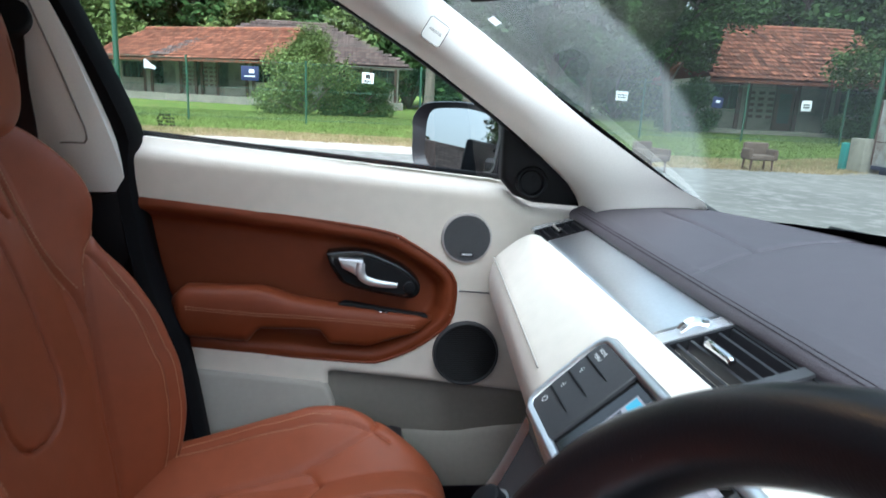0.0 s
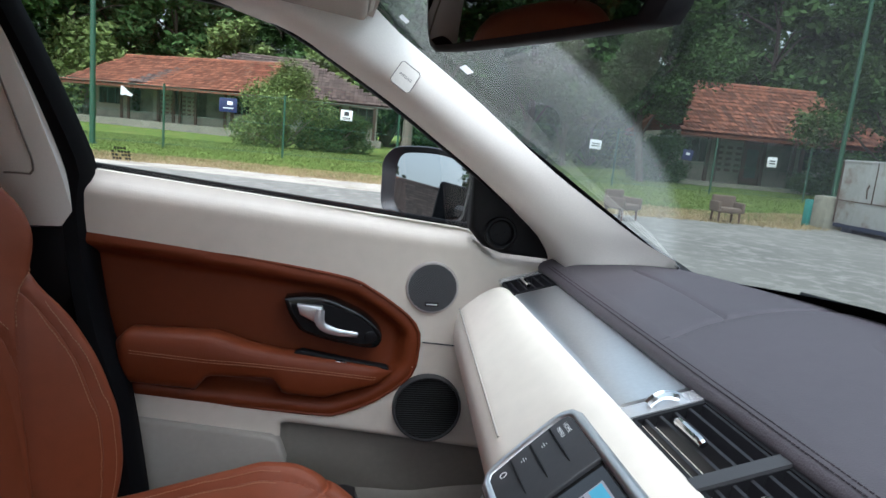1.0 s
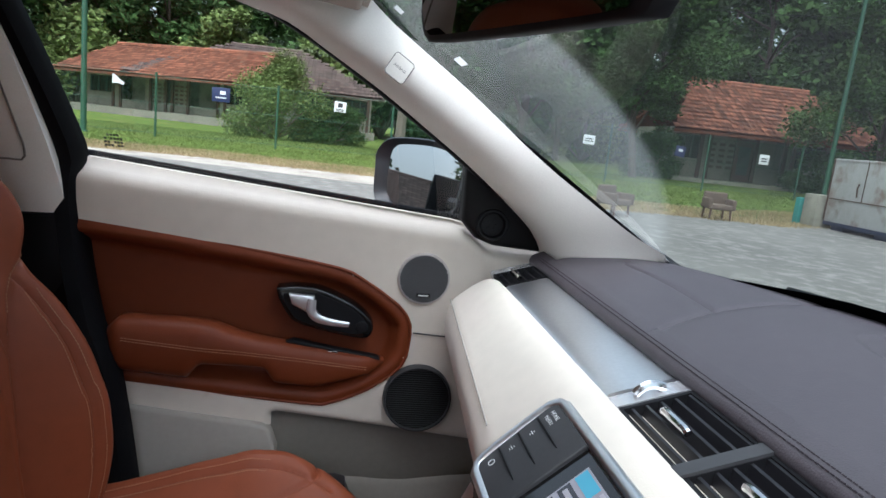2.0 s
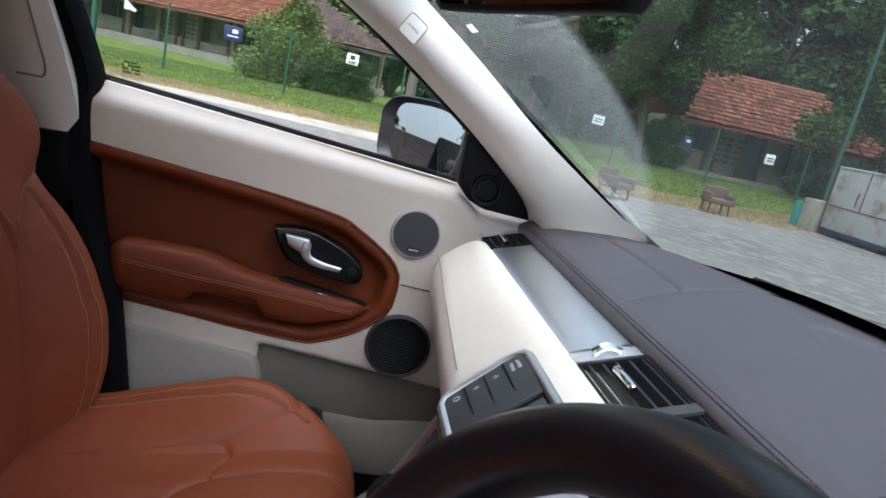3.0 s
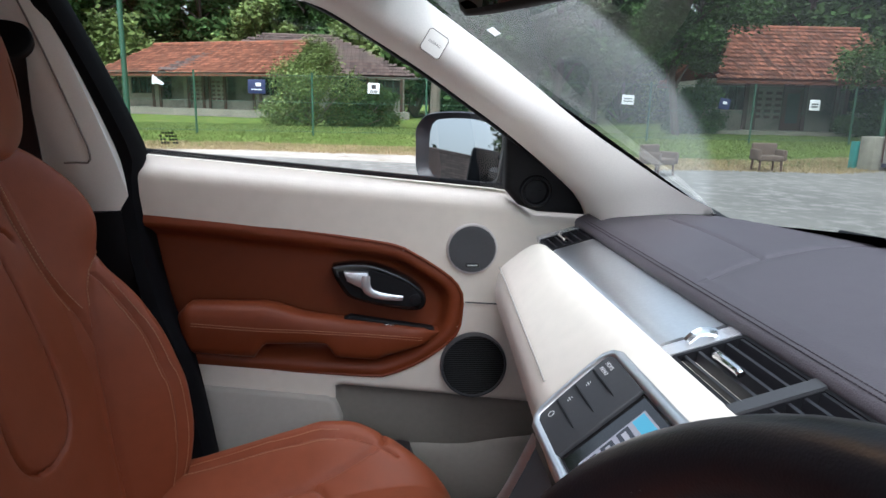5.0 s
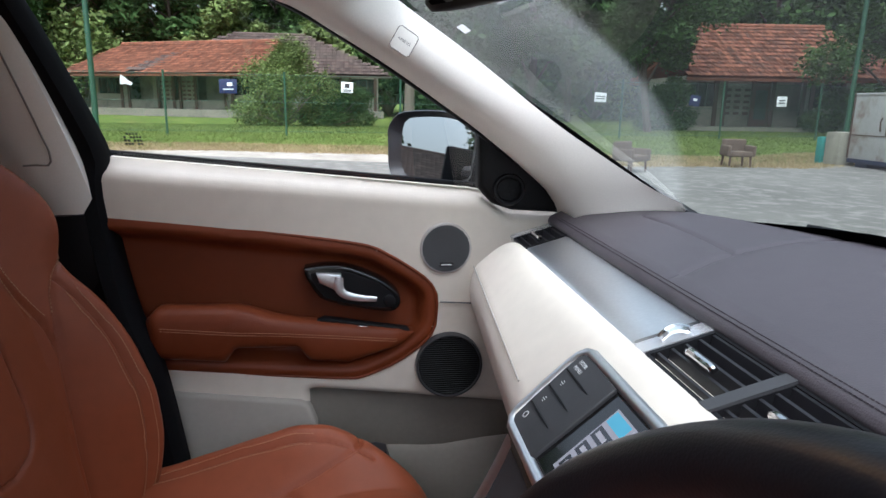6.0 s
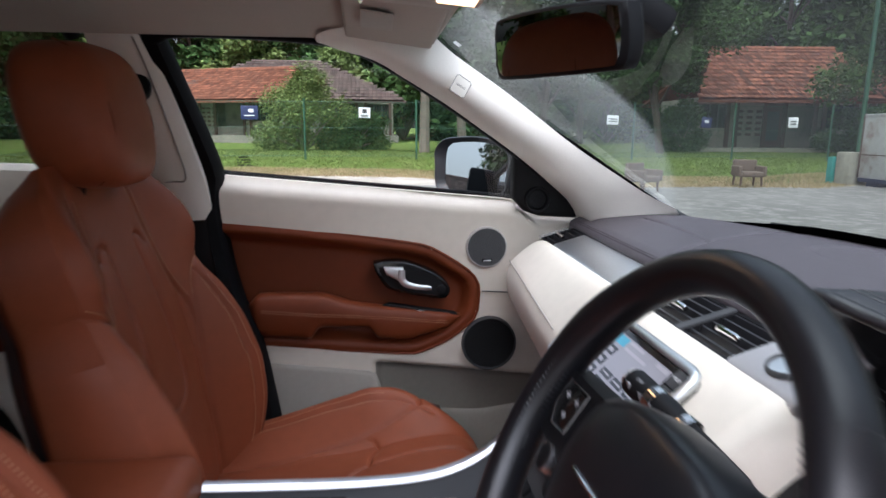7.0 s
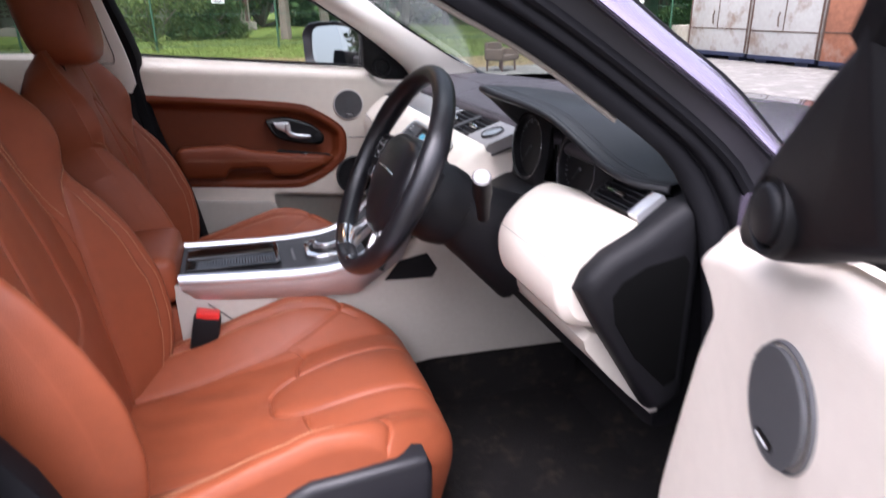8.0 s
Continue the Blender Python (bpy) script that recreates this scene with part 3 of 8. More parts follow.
def bush(at, size, seed, count, leafsize, mat, label):
    rng = random.Random(seed)
    b = thing("bush", at, label, "bush")
    g = B()
    blobs = []
    for i in range(18):
        a, r = 2.4 * i, rng.uniform(0.15, 0.9)
        q = Vector(at) + Vector((size[0] * r * math.cos(a), size[1] * r * math.sin(a), size[2] * (0.16 if i % 3 == 0 else rng.uniform(0.3, 0.95) * (1.05 - 0.5 * r))))
        tube(g, [at, Vector(at).lerp(q, 0.6) + Vector((0, 0, 0.1)), q], [0.04, 0.03, 0.012], n=5)
        blobs.append((q, (size[0] * 0.34, size[1] * 0.34, size[2] * 0.20)))
    part("branches", g, bark, b)
    vs, fs = leaf_cloud(rng, blobs, count, leafsize)
    me = bpy.data.meshes.new("foliage")
    me.from_pydata(vs, [], fs)
    me.materials.append(mat)
    c = new("foliage", me)
    c.parent = b
    c.matrix_parent_inverse = ROOT[b].inverted()


def thicket(at, size, seed, mat):
    rng = random.Random(seed)
    b = thing("thicket", at, "dense dark green undergrowth at the edge of the woods", "undergrowth", group="undergrowth of the woods")
    g = B()
    blobs = []
    for i in range(16):
        a, r = 2.4 * i, rng.uniform(0.1, 0.85)
        q = Vector(at) + Vector((size[0] * r * math.cos(a), size[1] * r * math.sin(a), size[2] * rng.uniform(0.12, 0.95) * (1.05 - 0.4 * r)))
        tube(g, [at, Vector(at).lerp(q, 0.6) + Vector((0, 0, 0.2)), q], [0.09, 0.06, 0.02], n=5)
        blobs.append((q, (size[0] * 0.36, size[1] * 0.4, size[2] * 0.22)))
    part("branches", g, bark, b)
    vs, fs = leaf_cloud(rng, blobs, 6000, 0.24)
    me = bpy.data.meshes.new("foliage")
    me.from_pydata(vs, [], fs)
    me.materials.append(mat)
    c = new("foliage", me)
    c.parent = b
    c.matrix_parent_inverse = ROOT[b].inverted()
    return b


hedge = [thicket((2.0, 49.0, Z(0, 49)), (4.0, 2.4, 5.5), 301, leaf), thicket((-26.0, 47.0, Z(0, 47)), (4.2, 2.4, 4.6), 302, leaf), thicket((30.0, 46.0, Z(0, 46)), (4.0, 2.6, 6.4), 303, leaf_bright)]
for i, (x, yy) in enumerate([(-44, 30), (-44, 38), (-38, 44), (-32, 48), (-20, 50), (-14, 51), (-8, 51), (-3, 50), (7, 47), (12, 46), (17, 46), (22, 47), (26, 45), (35, 44), (40, 40), (44, 34), (46, 27), (46, 20), (-45, 22), (-46, 14), (28, 25), (30, 14), (33, 32)]):
    copy_thing(hedge[(i * 2) % 3], pose(x, yy, Z(x, yy), 0, 0, 47 * i))
bush((-3.3, 27.0, Z(0, 27)), (2.2, 1.6, 3.5), 5, 24000, 0.055, leaf_bright, "tall feathery bright green bush before the house")
bush((-1.2, 27.5, Z(0, 27)), (1.6, 1.2, 2.0), 6, 18000, 0.055, leaf, "low dark green shrub before the house")
bush((12.9, 26.2, Z(13, 26)), (1.5, 1.1, 2.3), 7, 18000, 0.06, leaf, "dark green shrub at the corner of the house")
bush((20.6, 25.6, Z(20, 25)), (1.5, 1.1, 2.2), 8, 18000, 0.06, leaf, "dark green shrub at the end of the house")


# ---- houses ----
def house(at, turn, length, depth, wall_h, roof_h, tile, label, bays, over=0.8, hip=0.0):
    """A long low bungalow: rendered walls, openings with brown posts, tiled pitched roof."""
    h = thing("house", (0, 0, 0), label, "house")
    M = pose(*at, 0, 0, turn)
    place = lambda x, y, z: M @ Vector((x, y, z))  # noqa: E731
    q = M.to_quaternion()

    def slab(name, x0, x1, y0, y1, z0, z1, mat, parent, lab="", bev=0.0):
        g = B()
        box(g, place((x0 + x1) / 2, (y0 + y1) / 2, (z0 + z1) / 2), (x1 - x0, y1 - y0, z1 - z0), bev, q.to_euler())
        return part(name, g, mat, parent, lab)

    slab("plinth", -0.3, length + 0.3, -1.3, depth, -0.4, 0.18, render_wall, h)
    slab("wall", 0, length, depth - 0.2, depth, 0.18, wall_h, render_wall, h)
    slab("wall", 0, 0.2, 0, depth - 0.2, 0.18, wall_h, render_wall, h)
    slab("wall", length - 0.2, length, 0, depth - 0.2, 0.18, wall_h, render_wall, h)
    slab("ceiling", 0.2, length - 0.2, 0.2, depth - 0.2, wall_h - 0.1, wall_h, render_wall, h)
    x = 0.2
    for kind, w in bays:
        if kind == "wall":
            slab("wall", x, x + w, 0, 0.2, 0.18, wall_h, render_wall, h)
        elif kind == "window":
            slab("wall", x, x + w, 0, 0.2, 0.18, 1.05, render_wall, h)
            slab("wall", x, x + w, 0, 0.2, wall_h - 0.3, wall_h, render_wall, h)
            win = slab("window", x, x + w, 0.12, 0.16, 1.05, wall_h - 0.3, dark_glass, h, "dark louvred window")
            for k in range(4):
                slab("frame", x + w * k / 3 - 0.03, x + w * k / 3 + 0.03, 0.06, 0.11, 1.05, wall_h - 0.3, louvre_green, win)
        elif kind == "grille":
            wall = slab("wall", x, x + w, 0.1, 0.2, 0.18, wall_h, render_wall, h, "perforated vent-block wall")
            for i in range(3):
                for j in range(5):
                    slab("opening", x + w * (i + 0.2) / 3, x + w * (i + 0.8) / 3, 0.07, 0.095, 0.7 + 0.26 * j, 0.82 + 0.26 * j, brown_wood, wall)
        elif kind == "door":
            d = slab("door", x, x + w, 0.1, 0.15, 0.18, wall_h - 0.25, brown_wood, h, "dark brown wooden door")
            slab("panel", x + w * 0.2, x + w * 0.8, 0.07, 0.097, 0.5, wall_h - 0.6, louvre_green, d)
        elif kind == "porch":
            slab("wall", x, x + w, 0.9, 1.1, 0.18, wall_h, render_wall, h, "shaded back wall of the porch")
            slab("parapet", x, x + w, 0.0, 0.12, 0.18, 0.7, render_wall, h)
        x += w
        slab("post", x - 0.09, x + 0.09, -0.08, -0.004, 0.18, wall_h, brown_wood, h)
    # roof shell
    g = B()
    ym, e = (depth - 1.3) / 2, over
    sect = [(-1.3 - e, wall_h - 0.18), (ym, wall_h + roof_h), (depth + e, wall_h - 0.18), (depth + e, wall_h - 0.3), (ym, wall_h + roof_h - 0.14), (-1.3 - e, wall_h - 0.3)]
    rings(g, [[place((-e + hip * (k in (1, 4)) if end == 0 else length + e - hip * (k in (1, 4))), y, z) for k, (y, z) in enumerate(sect)] for end in (0, 1)])
    roof = part("roof", g, tile, h, smooth=0)
    # tiles, laid in courses on both slopes
    vs, fs = [], []
    tw, th = 0.27, 0.34
    for lo, hi in (((-1.3 - e, wall_h - 0.18), (ym, wall_h + roof_h)), ((depth + e, wall_h - 0.18), (ym, wall_h + roof_h))):
        run = math.hypot(hi[0] - lo[0], hi[1] - lo[1])
        courses, cols = int(run / th), int((length + 2 * e) / tw)
        nrm = Vector((0, -(hi[1] - lo[1]), abs(hi[0] - lo[0]))).normalized()
        if lo[0] > hi[0]:
            nrm = Vector((0, -nrm.y, nrm.z))
        for i in range(courses):
            for j in range(cols):
                a, b = i / courses, min(1, (i + 1.12) / courses)
                x0 = -e + tw * j + rng.uniform(-0.01, 0.01)
                if x0 < -e + hip * a - 0.1 or x0 + tw > length + e - hip * a + 0.1:
                    continue
                k = len(vs)
                for f, up in ((a, 0.10), (b, 0.035)):
                    y, z = lo[0] + (hi[0] - lo[0]) * f, lo[1] + (hi[1] - lo[1]) * f
                    for px, lift in ((0.0, 0.0), (0.3, 0.028), (0.7, 0.028), (1.0, 0.0)):
                        p = Vector((x0 + tw * px, y, z)) + nrm * (up + lift + rng.uniform(-0.004, 0.008))
                        vs.append(M @ p)
                fs += [(k, k + 1, k + 5, k + 4), (k + 1, k + 2, k + 6, k + 5), (k + 2, k + 3, k + 7, k + 6)]
    me = bpy.data.meshes.new("tiles")
    me.from_pydata(vs, [], fs)
    me.materials.append(tile)
    tl = new("tiles", me)
    tl.parent = roof
    tagged(tl, kind="stuff")
    g = B()
    tube(g, [place(-e + hip, ym, wall_h + roof_h + 0.05), place(length + e - hip, ym, wall_h + roof_h + 0.05)], 0.13, n=10)
    part("ridge", g, tile, roof)
    return h


LB = [("window", 2.0), ("wall", 0.6), ("porch", 2.4), ("grille", 1.2), ("porch", 0.5), ("grille", 1.2), ("porch", 2.2), ("wall", 0.5), ("window", 1.8), ("wall", 2.2)]
house((-17.2, 44.8, 0.45), -28, 13.5, 5.0, 2.35, 1.85, roof_tile, "cream bungalow with an orange tiled roof behind the fence", LB, hip=1.4)
house((-13.0, 42.5, 0.45), 0, 14.0, 5.0, 2.5, 2.4, dark_tile, "cream bungalow with a weathered dark tiled roof", [("wall", 8.0), ("grille", 1.4), ("window", 2.0), ("wall", 0.6), ("window", 1.6)], hip=5.5)
house((14.4, 27.6, 0.2), -6, 8.2, 5.0, 2.4, 2.3, roof_tile, "cream bungalow with an orange tiled roof among trees", [("window", 1.2), ("wall", 0.4), ("grille", 1.3), ("door", 0.9), ("porch", 1.4), ("wall", 0.4), ("window", 1.4), ("wall", 0.8)], hip=2.0)

house((-34.0, -8.0, 0.0), 90, 10.0, 6.0, 3.4, 2.2, dark_tile, "pale two-bay house behind the car seen in the mirror", [("wall", 2.4), ("window", 1.6), ("wall", 2.0), ("window", 1.6), ("wall", 2.0)], hip=0.3)

# ---- fence ----
FY = 20.0
fence = thing("fence", (0, FY, Z(0, FY)), "green chain-link fence with round steel posts", "fence")
for i in range(13):
    x = -13.0 + 3.52 * i + (0.18 if i > 5 else 0)
    g = B()
    zb = ground_z(x, FY)
    tube(g, [(x, FY, zb - 0.3), (x, FY, zb + 1.86)], 0.034, n=10)
    disc(g, (x, FY, zb + 1.86), 0.042, (0, 0, 1), 0.0, 0.03, n=10)
    part("post", g, fence_green, fence)
g = B()
for z in (0.12, 1.0, 1.80):
    tube(g, [(-16, FY, ground_z(0, FY) + z), (31, FY, ground_z(0, FY) + z)], 0.006, n=4)
part("tension_wire", g, fence_green, fence)
vs, fs = [], []
zb, hgt, pitch = ground_z(0, FY) + 0.08, 1.72, 0.10
n = int(47 / pitch)
for k in range(n):
    for sgn in (1, -1):
        x0 = -16 + pitch * k
        x1 = x0 + sgn * hgt
        i0 = len(vs)
        for x, z in ((x0, zb), (x1, zb + hgt)):
            vs += [(x - 0.003, FY + 0.003 * sgn, z), (x + 0.003, FY + 0.003 * sgn, z)]
        fs.append((i0, i0 + 1, i0 + 3, i0 + 2))
me = bpy.data.meshes.new("wire_mesh")
me.from_pydata(vs, [], fs)
me.materials.append(fence_green)
wm = new("wire_mesh", me)
wm.parent = fence
wm.matrix_parent_inverse = ROOT[fence].inverted()
tagged(wm, kind="stuff")


def board(x, z, w, h, mat, label, tilt=0.0, bars=()):
    s = thing("sign", (x, FY - 0.05, z), label, "sign")
    g = B()
    q = Euler((0, radians(tilt), 0))
    box(g, (x, FY - 0.05, z), (w, 0.012, h), 0.003, q)
    part("board", g, mat, s)
    for bx, bz, bw, bh, bm_ in bars:
        g = B()
        off = q.to_matrix() @ Vector((bx * w, 0, bz * h))
        box(g, Vector((x, FY - 0.06, z)) + off, (bw * w, 0.004, bh * h), 0, q)
        part("print", g, bm_, s, smooth=0)


board(-0.56, 1.63, 0.36, 0.32, sign_white, "white sign board wired to the fence", 2, [(0, 0.15, 0.4, 0.4, dark_print), (0, -0.25, 0.7, 0.08, dark_print), (0, -0.38, 0.6, 0.06, dark_print)])
board(-4.1, 1.60, 0.52, 0.42, sign_blue, "dark blue sign board wired to the fence", 0, [(0.1, 0.15, 0.3, 0.25, sign_white), (0, -0.2, 0.6, 0.07, sign_white)])
board(7.55, 1.47, 0.40, 0.30, sign_white, "white sign board wired to the fence", 2, [(0, 0.1, 0.7, 0.1, dark_print), (0, -0.15, 0.7, 0.1, dark_print)])
board(10.8, 1.41, 0.36, 0.34, sign_blue, "dark blue sign board wired to the fence", 8, [(0, 0.1, 0.4, 0.25, sign_white)])
board(13.9, 1.43, 0.36, 0.34, sign_white, "white sign board wired to the fence", 0, [(0, 0.1, 0.6, 0.12, dark_print), (0, -0.15, 0.6, 0.12, dark_print)])
flag = thing("flag", (-7.0, FY - 0.05, 1.65), "torn white sheet caught on the fence", "flag")
g = B()
prism(g, [(-0.22, 0.28), (-0.16, 0.3), (0.02, 0.12), (0.26, -0.06), (0.2, -0.16), (-0.02, -0.1), (-0.24, -0.12)], lambda u, v, w: Vector((-7.0 + 0.65 * u, FY - 0.05 + w + 0.05 * math.sin(9 * u), 1.68 + 0.65 * v)), 0, 0.012)
part("sheet", g, sign_white, flag)

# poles and wires
for x, y, tall, r in ((-7.7, 19.3, 9.0, 0.08), (15.9, 19.3, 9.0, 0.08)):
    p = thing("street_pole", (x, y, Z(x, y)), "tall slim green steel pole behind the road", "pole", group="green poles")
    g = B()
    tube(g, [(x, y, Z(x, y)), (x + 0.03, y, 4), (x + 0.05, y, tall)], [r, r * 0.9, r * 0.7], n=12)
    disc(g, (x, y, Z(x, y)), r * 1.8, (0, 0, 1), 0.0, 0.05, n=16)
    part("pole", g, fence_green, p)
cables = thing("cables", (6, 19, 6), "sagging black overhead cables between poles", "cable")
for k, (za, zb_) in enumerate(((6.6, 6.9), (6.1, 6.3), (7.1, 7.3))):
    g = B()
    tube(g, [(-7.66 + 23.6 * t, 19.2 + 0.3 * t, za + (zb_ - za) * t - 1.6 * 4 * t * (1 - t) * 0.35) for t in np.linspace(0, 1, 25)], 0.012, n=5)
    part("cable", g, rubber, cables)


# ---- boxes and cast-out chairs by the road ----
def sheet_box(y0, y1, x0, depth, hgt, mat, label):
    z0 = ground_z(x0, y0) + 0.02
    t = thing("storage_box", (x0 + depth / 2, (y0 + y1) / 2, z0), label, "storage box", group="sheet-metal boxes")
    g = B()
    box(g, (x0 + depth / 2, (y0 + y1) / 2, z0 + 0.16 + (hgt - 0.16) / 2), (depth, y1 - y0 - 0.03, hgt - 0.16), 0.015)
    part("body", g, mat, t)
    for yy in (y0 + 0.35, y1 - 0.35):
        g = B()
        box(g, (x0 + depth / 2, yy, z0 + 0.08), (depth - 0.1, 0.3, 0.16), 0.01)
        part("skid", g, blue_metal, t)
    g = B()
    box(g, (x0 + 0.02, (y0 + y1) / 2, z0 + 0.13), (0.06, y1 - y0 - 0.06, 0.08), 0.008)
    part("base_rail", g, blue_metal, t)
    for z, w, m_ in ((hgt * 0.44, 0.018, dark_rust), (hgt - 0.03, 0.03, mat)):
        g = B()
        box(g, (x0 - 0.002, (y0 + y1) / 2, z0 + z), (0.02, y1 - y0 - 0.05, w), 0.004)
        part("seam", g, m_, t)
    for yy, w, za in ((y0 + 0.025, 0.03, 0.18), ((y0 + y1) / 2, 0.014, hgt * 0.44), (y1 - 0.025, 0.03, 0.18)):
        g = B()
        box(g, (x0 - 0.004, yy, z0 + (za + hgt - 0.02) / 2), (0.02, w, hgt - 0.02 - za), 0.003)
        part("edge_strip", g, dark_rust, t)
    g = B()
    tube(g, [(x0 - 0.04, (y0 + y1) / 2 + 0.1, z0 + hgt * 0.5), (x0 - 0.06, (y0 + y1) / 2 + 0.1, z0 + hgt * 0.62), (x0 - 0.03, (y0 + y1) / 2 + 0.1, z0 + hgt * 0.68)], 0.014, n=6)
    part("latch", g, dark_rust, t)
    return t


sheet_box(9.42, 11.2, 9.4, 2.2, 1.42, white_metal, "chipped white sheet-metal box on blue skids darkened for shadow")
sheet_box(7.70, 9.38, 9.4, 2.2, 1.40, white_metal, "chipped white sheet-metal box with rust stains")
sheet_box(5.6, 7.66, 9.4, 2.2, 1.46, rust_metal, "rust-brown sheet-metal box on blue skids darkened for shadow")
blk = thing("concrete_block", (9.35, 11.6, 0.09), "painted concrete block beside the metal boxes", "block")
g = B()
box(g, (9.45, 11.45, 0.43), (0.4, 0.40, 0.66), 0.03)
part("block", g, render_wall, blk)
g = B()
box(g, (9.40, 11.76, 0.37), (0.4, 0.16, 0.56), 0.03)
part("painted_end", g, teal_paint, blk)


def cast_chair(x, y, turn, label):
    z = ground_z(x, y) + 0.02
    t = thing("armchair", (x, y, z), label, "armchair", group="cast-out armchairs")
    M = pose(x, y, z, 0, 0, turn)
    q = M.to_euler()

    def b(name, c, s, bev=0.04):
        g = B()
        box(g, M @ Vector(c), s, bev, q, seg=3)
        return part(name, g, wicker, t)

    b("seat", (0, 0, 0.24), (0.44, 0.42, 0.10), 0.03)
    b("backrest", (0, 0.19, 0.36), (0.46, 0.08, 0.30), 0.035)
    b("armrest", (-0.23, -0.02, 0.30), (0.07, 0.40, 0.20), 0.03)
    b("armrest", (0.23, -0.02, 0.30), (0.07, 0.40, 0.20), 0.03)
    for sx in (-0.2, 0.2):
        for sy in (-0.17, 0.18):
            g = B()
            tube(g, [M @ Vector((sx, sy, 0)), M @ Vector((sx * 0.95, sy * 0.95, 0.2))], [0.016, 0.022], n=8)
            part("leg", g, brown_wood, t)


cast_chair(4.4, 10.0, 30, "weathered brown armchair cast out by the road")
cast_chair(6.95, 11.0, -8, "weathered brown wicker armchair cast out by the road")
# ---- car shell ----
def ws_base(y):
    return 0.60 - 0.52 * y * y


def ws_point(y, t):
    """A point of the windscreen: t = 0 at the cowl, 1 at the roof."""
    yb, yt = y, y * 0.89
    lo = Vector((ws_base(yb), yb, 1.0))
    hi = Vector((-0.10 - 0.14 * yt * yt, yt, 1.405 - 0.05 * yt * yt))
    p = lo.lerp(hi, t)
    e = min(abs(y) / 0.57, 1.1) ** 4
    return p + (Vector((0.05, 0, 0.07)) * (1 - e) * 0.35 + Vector((-0.006, 0, 0.002)) * e) * (4 * t * (1 - t))


g = B()
rings(g, [[ws_point(-0.70 + 1.40 * j / 24, i / 14) for j in range(25)] for i in range(15)], close=False)
ws = solid("windscreen", g, screen_glass, "dusty curved windscreen with a clean wiped arc", "windscreen", "structure", smooth=60)
ws.visible_shadow = False
g = B()
for y0, y1, t0, t1 in ((-0.70, 0.70, -0.03, 0.070),):
    rings(g, [[ws_point(y, t if t < 0 else float(np.interp(abs(y), [0.0, 0.3, 0.46, 0.56, 0.70], [t, t, 0.045, 0.02, 0.0]))) + Vector((-0.004, 0, 0.0)) for y in np.linspace(y0, y1, 29)] for t in (t0, t1)], close=False)
part("black_border", g, frit, ws, "black printed border", smooth=60)
g = B()
for s in (-1, 1):
    rings(g, [[ws_point(s * (float(np.interp(i / 14, [0, 0.43, 0.71, 0.86, 1], [0.571, 0.591, 0.617, 0.636, 0.650])) if edge else 0.70), i / 14) + Vector((-0.004, 0, -0.002)) for i in range(15)] for edge in (1, 0)], close=False)
part("black_border", g, frit, ws, "black printed border", smooth=60)
for y, t, w, h in ((0.558, 0.768, 0.018, 0.016), (0.5765, 0.93, 0.016, 0.014)):
    g = B()
    c = ws_point(y, t)
    a, b = (ws_point(y + 0.01, t) - c).normalized(), (ws_point(y, t + 0.02) - c).normalized()
    rings(g, [[c + a * (w * u) + b * (h * v) + Vector((-0.006, 0, -0.004)) for u in (-0.5, 0.5)] for v in (-0.5, 0.5)], close=False)
    part("sticker", g, sticker_paper, ws, "small white sticker", smooth=0)
# wiper arm lying at the foot of the windscreen
wip = thing("wiper", (0.62, 0.1, 1.0), "black wiper resting at the foot of the windscreen", "wiper")
g = B()
tube(g, [ws_point(y, 0.022 + 0.012 * math.sin(y * 3)) + Vector((0.02, 0, 0.004)) for y in np.linspace(-0.45, 0.42, 14)], 0.005, n=8)
part("blade", g, rubber, wip)
g = B()
tube(g, [ws_point(y, 0.012) + Vector((0.03, 0, 0.015)) for y in np.linspace(-0.2, 0.2, 6)], 0.010, n=8)
part("arm", g, black_plastic, wip)

# bonnet seen through the windscreen, and the lower body that closes the car
g = B()
rows = []
for i in range(10):
    t = i / 9
    x = 0.66 + 1.05 * t
    rows.append([Vector((x - 0.55 * y * y * (1 - t * 0.4), y, 0.985 - 0.02 * t - 0.16 * t ** 3 - 0.05 * abs(y / 0.85) ** 3)) for y in np.linspace(-0.86, 0.86, 25)])
rings(g, rows, close=False)
rings(g, [[p + Vector((0, 0, -0.03)) for p in r] for r in rows], close=False)
bonnet = solid("bonnet", g, body_paint, "dark plum metallic car bonnet", "bonnet", "structure", smooth=60)
g = B()
box(g, (1.2, 0, 0.55), (1.0, 1.66, 0.62), 0.08)
solid("front_body", g, body_paint, "dark plum metallic front body of the car", "car body", "structure")
g = B()
box(g, (-0.9, 0.86, 0.42), (2.9, 0.08, 0.34), 0.03)
solid("sill_panel", g, body_paint, "black body side below the passenger doors", "car body", "structure")
g = B()
box(g, (-0.9, -0.84, 0.33), (2.9, 0.10, 0.16), 0.03)
solid("sill_panel", g, body_paint, "black door sill on the open side", "car body", "structure")

for sx in (1.25, -1.45):
    for sy in (-0.80, 0.80):
        w = thing("wheel", (sx, sy, 0.36), "black car wheel with a dark alloy rim", "wheel", group="car wheels")
        g = B()
        ring(g, (sx, sy, 0.36), 0.24, 0.36, (0, 1, 0), -0.11, 0.11)
        ring(g, (sx, sy, 0.36), 0.24, 0.36, (0, -1, 0), -0.11, 0.11)
        part("tyre", g, rubber, w)
        g = B()
        disc(g, (sx, sy, 0.36), 0.245, (0, 1, 0), -0.09, 0.09)
        part("rim", g, satin, w)

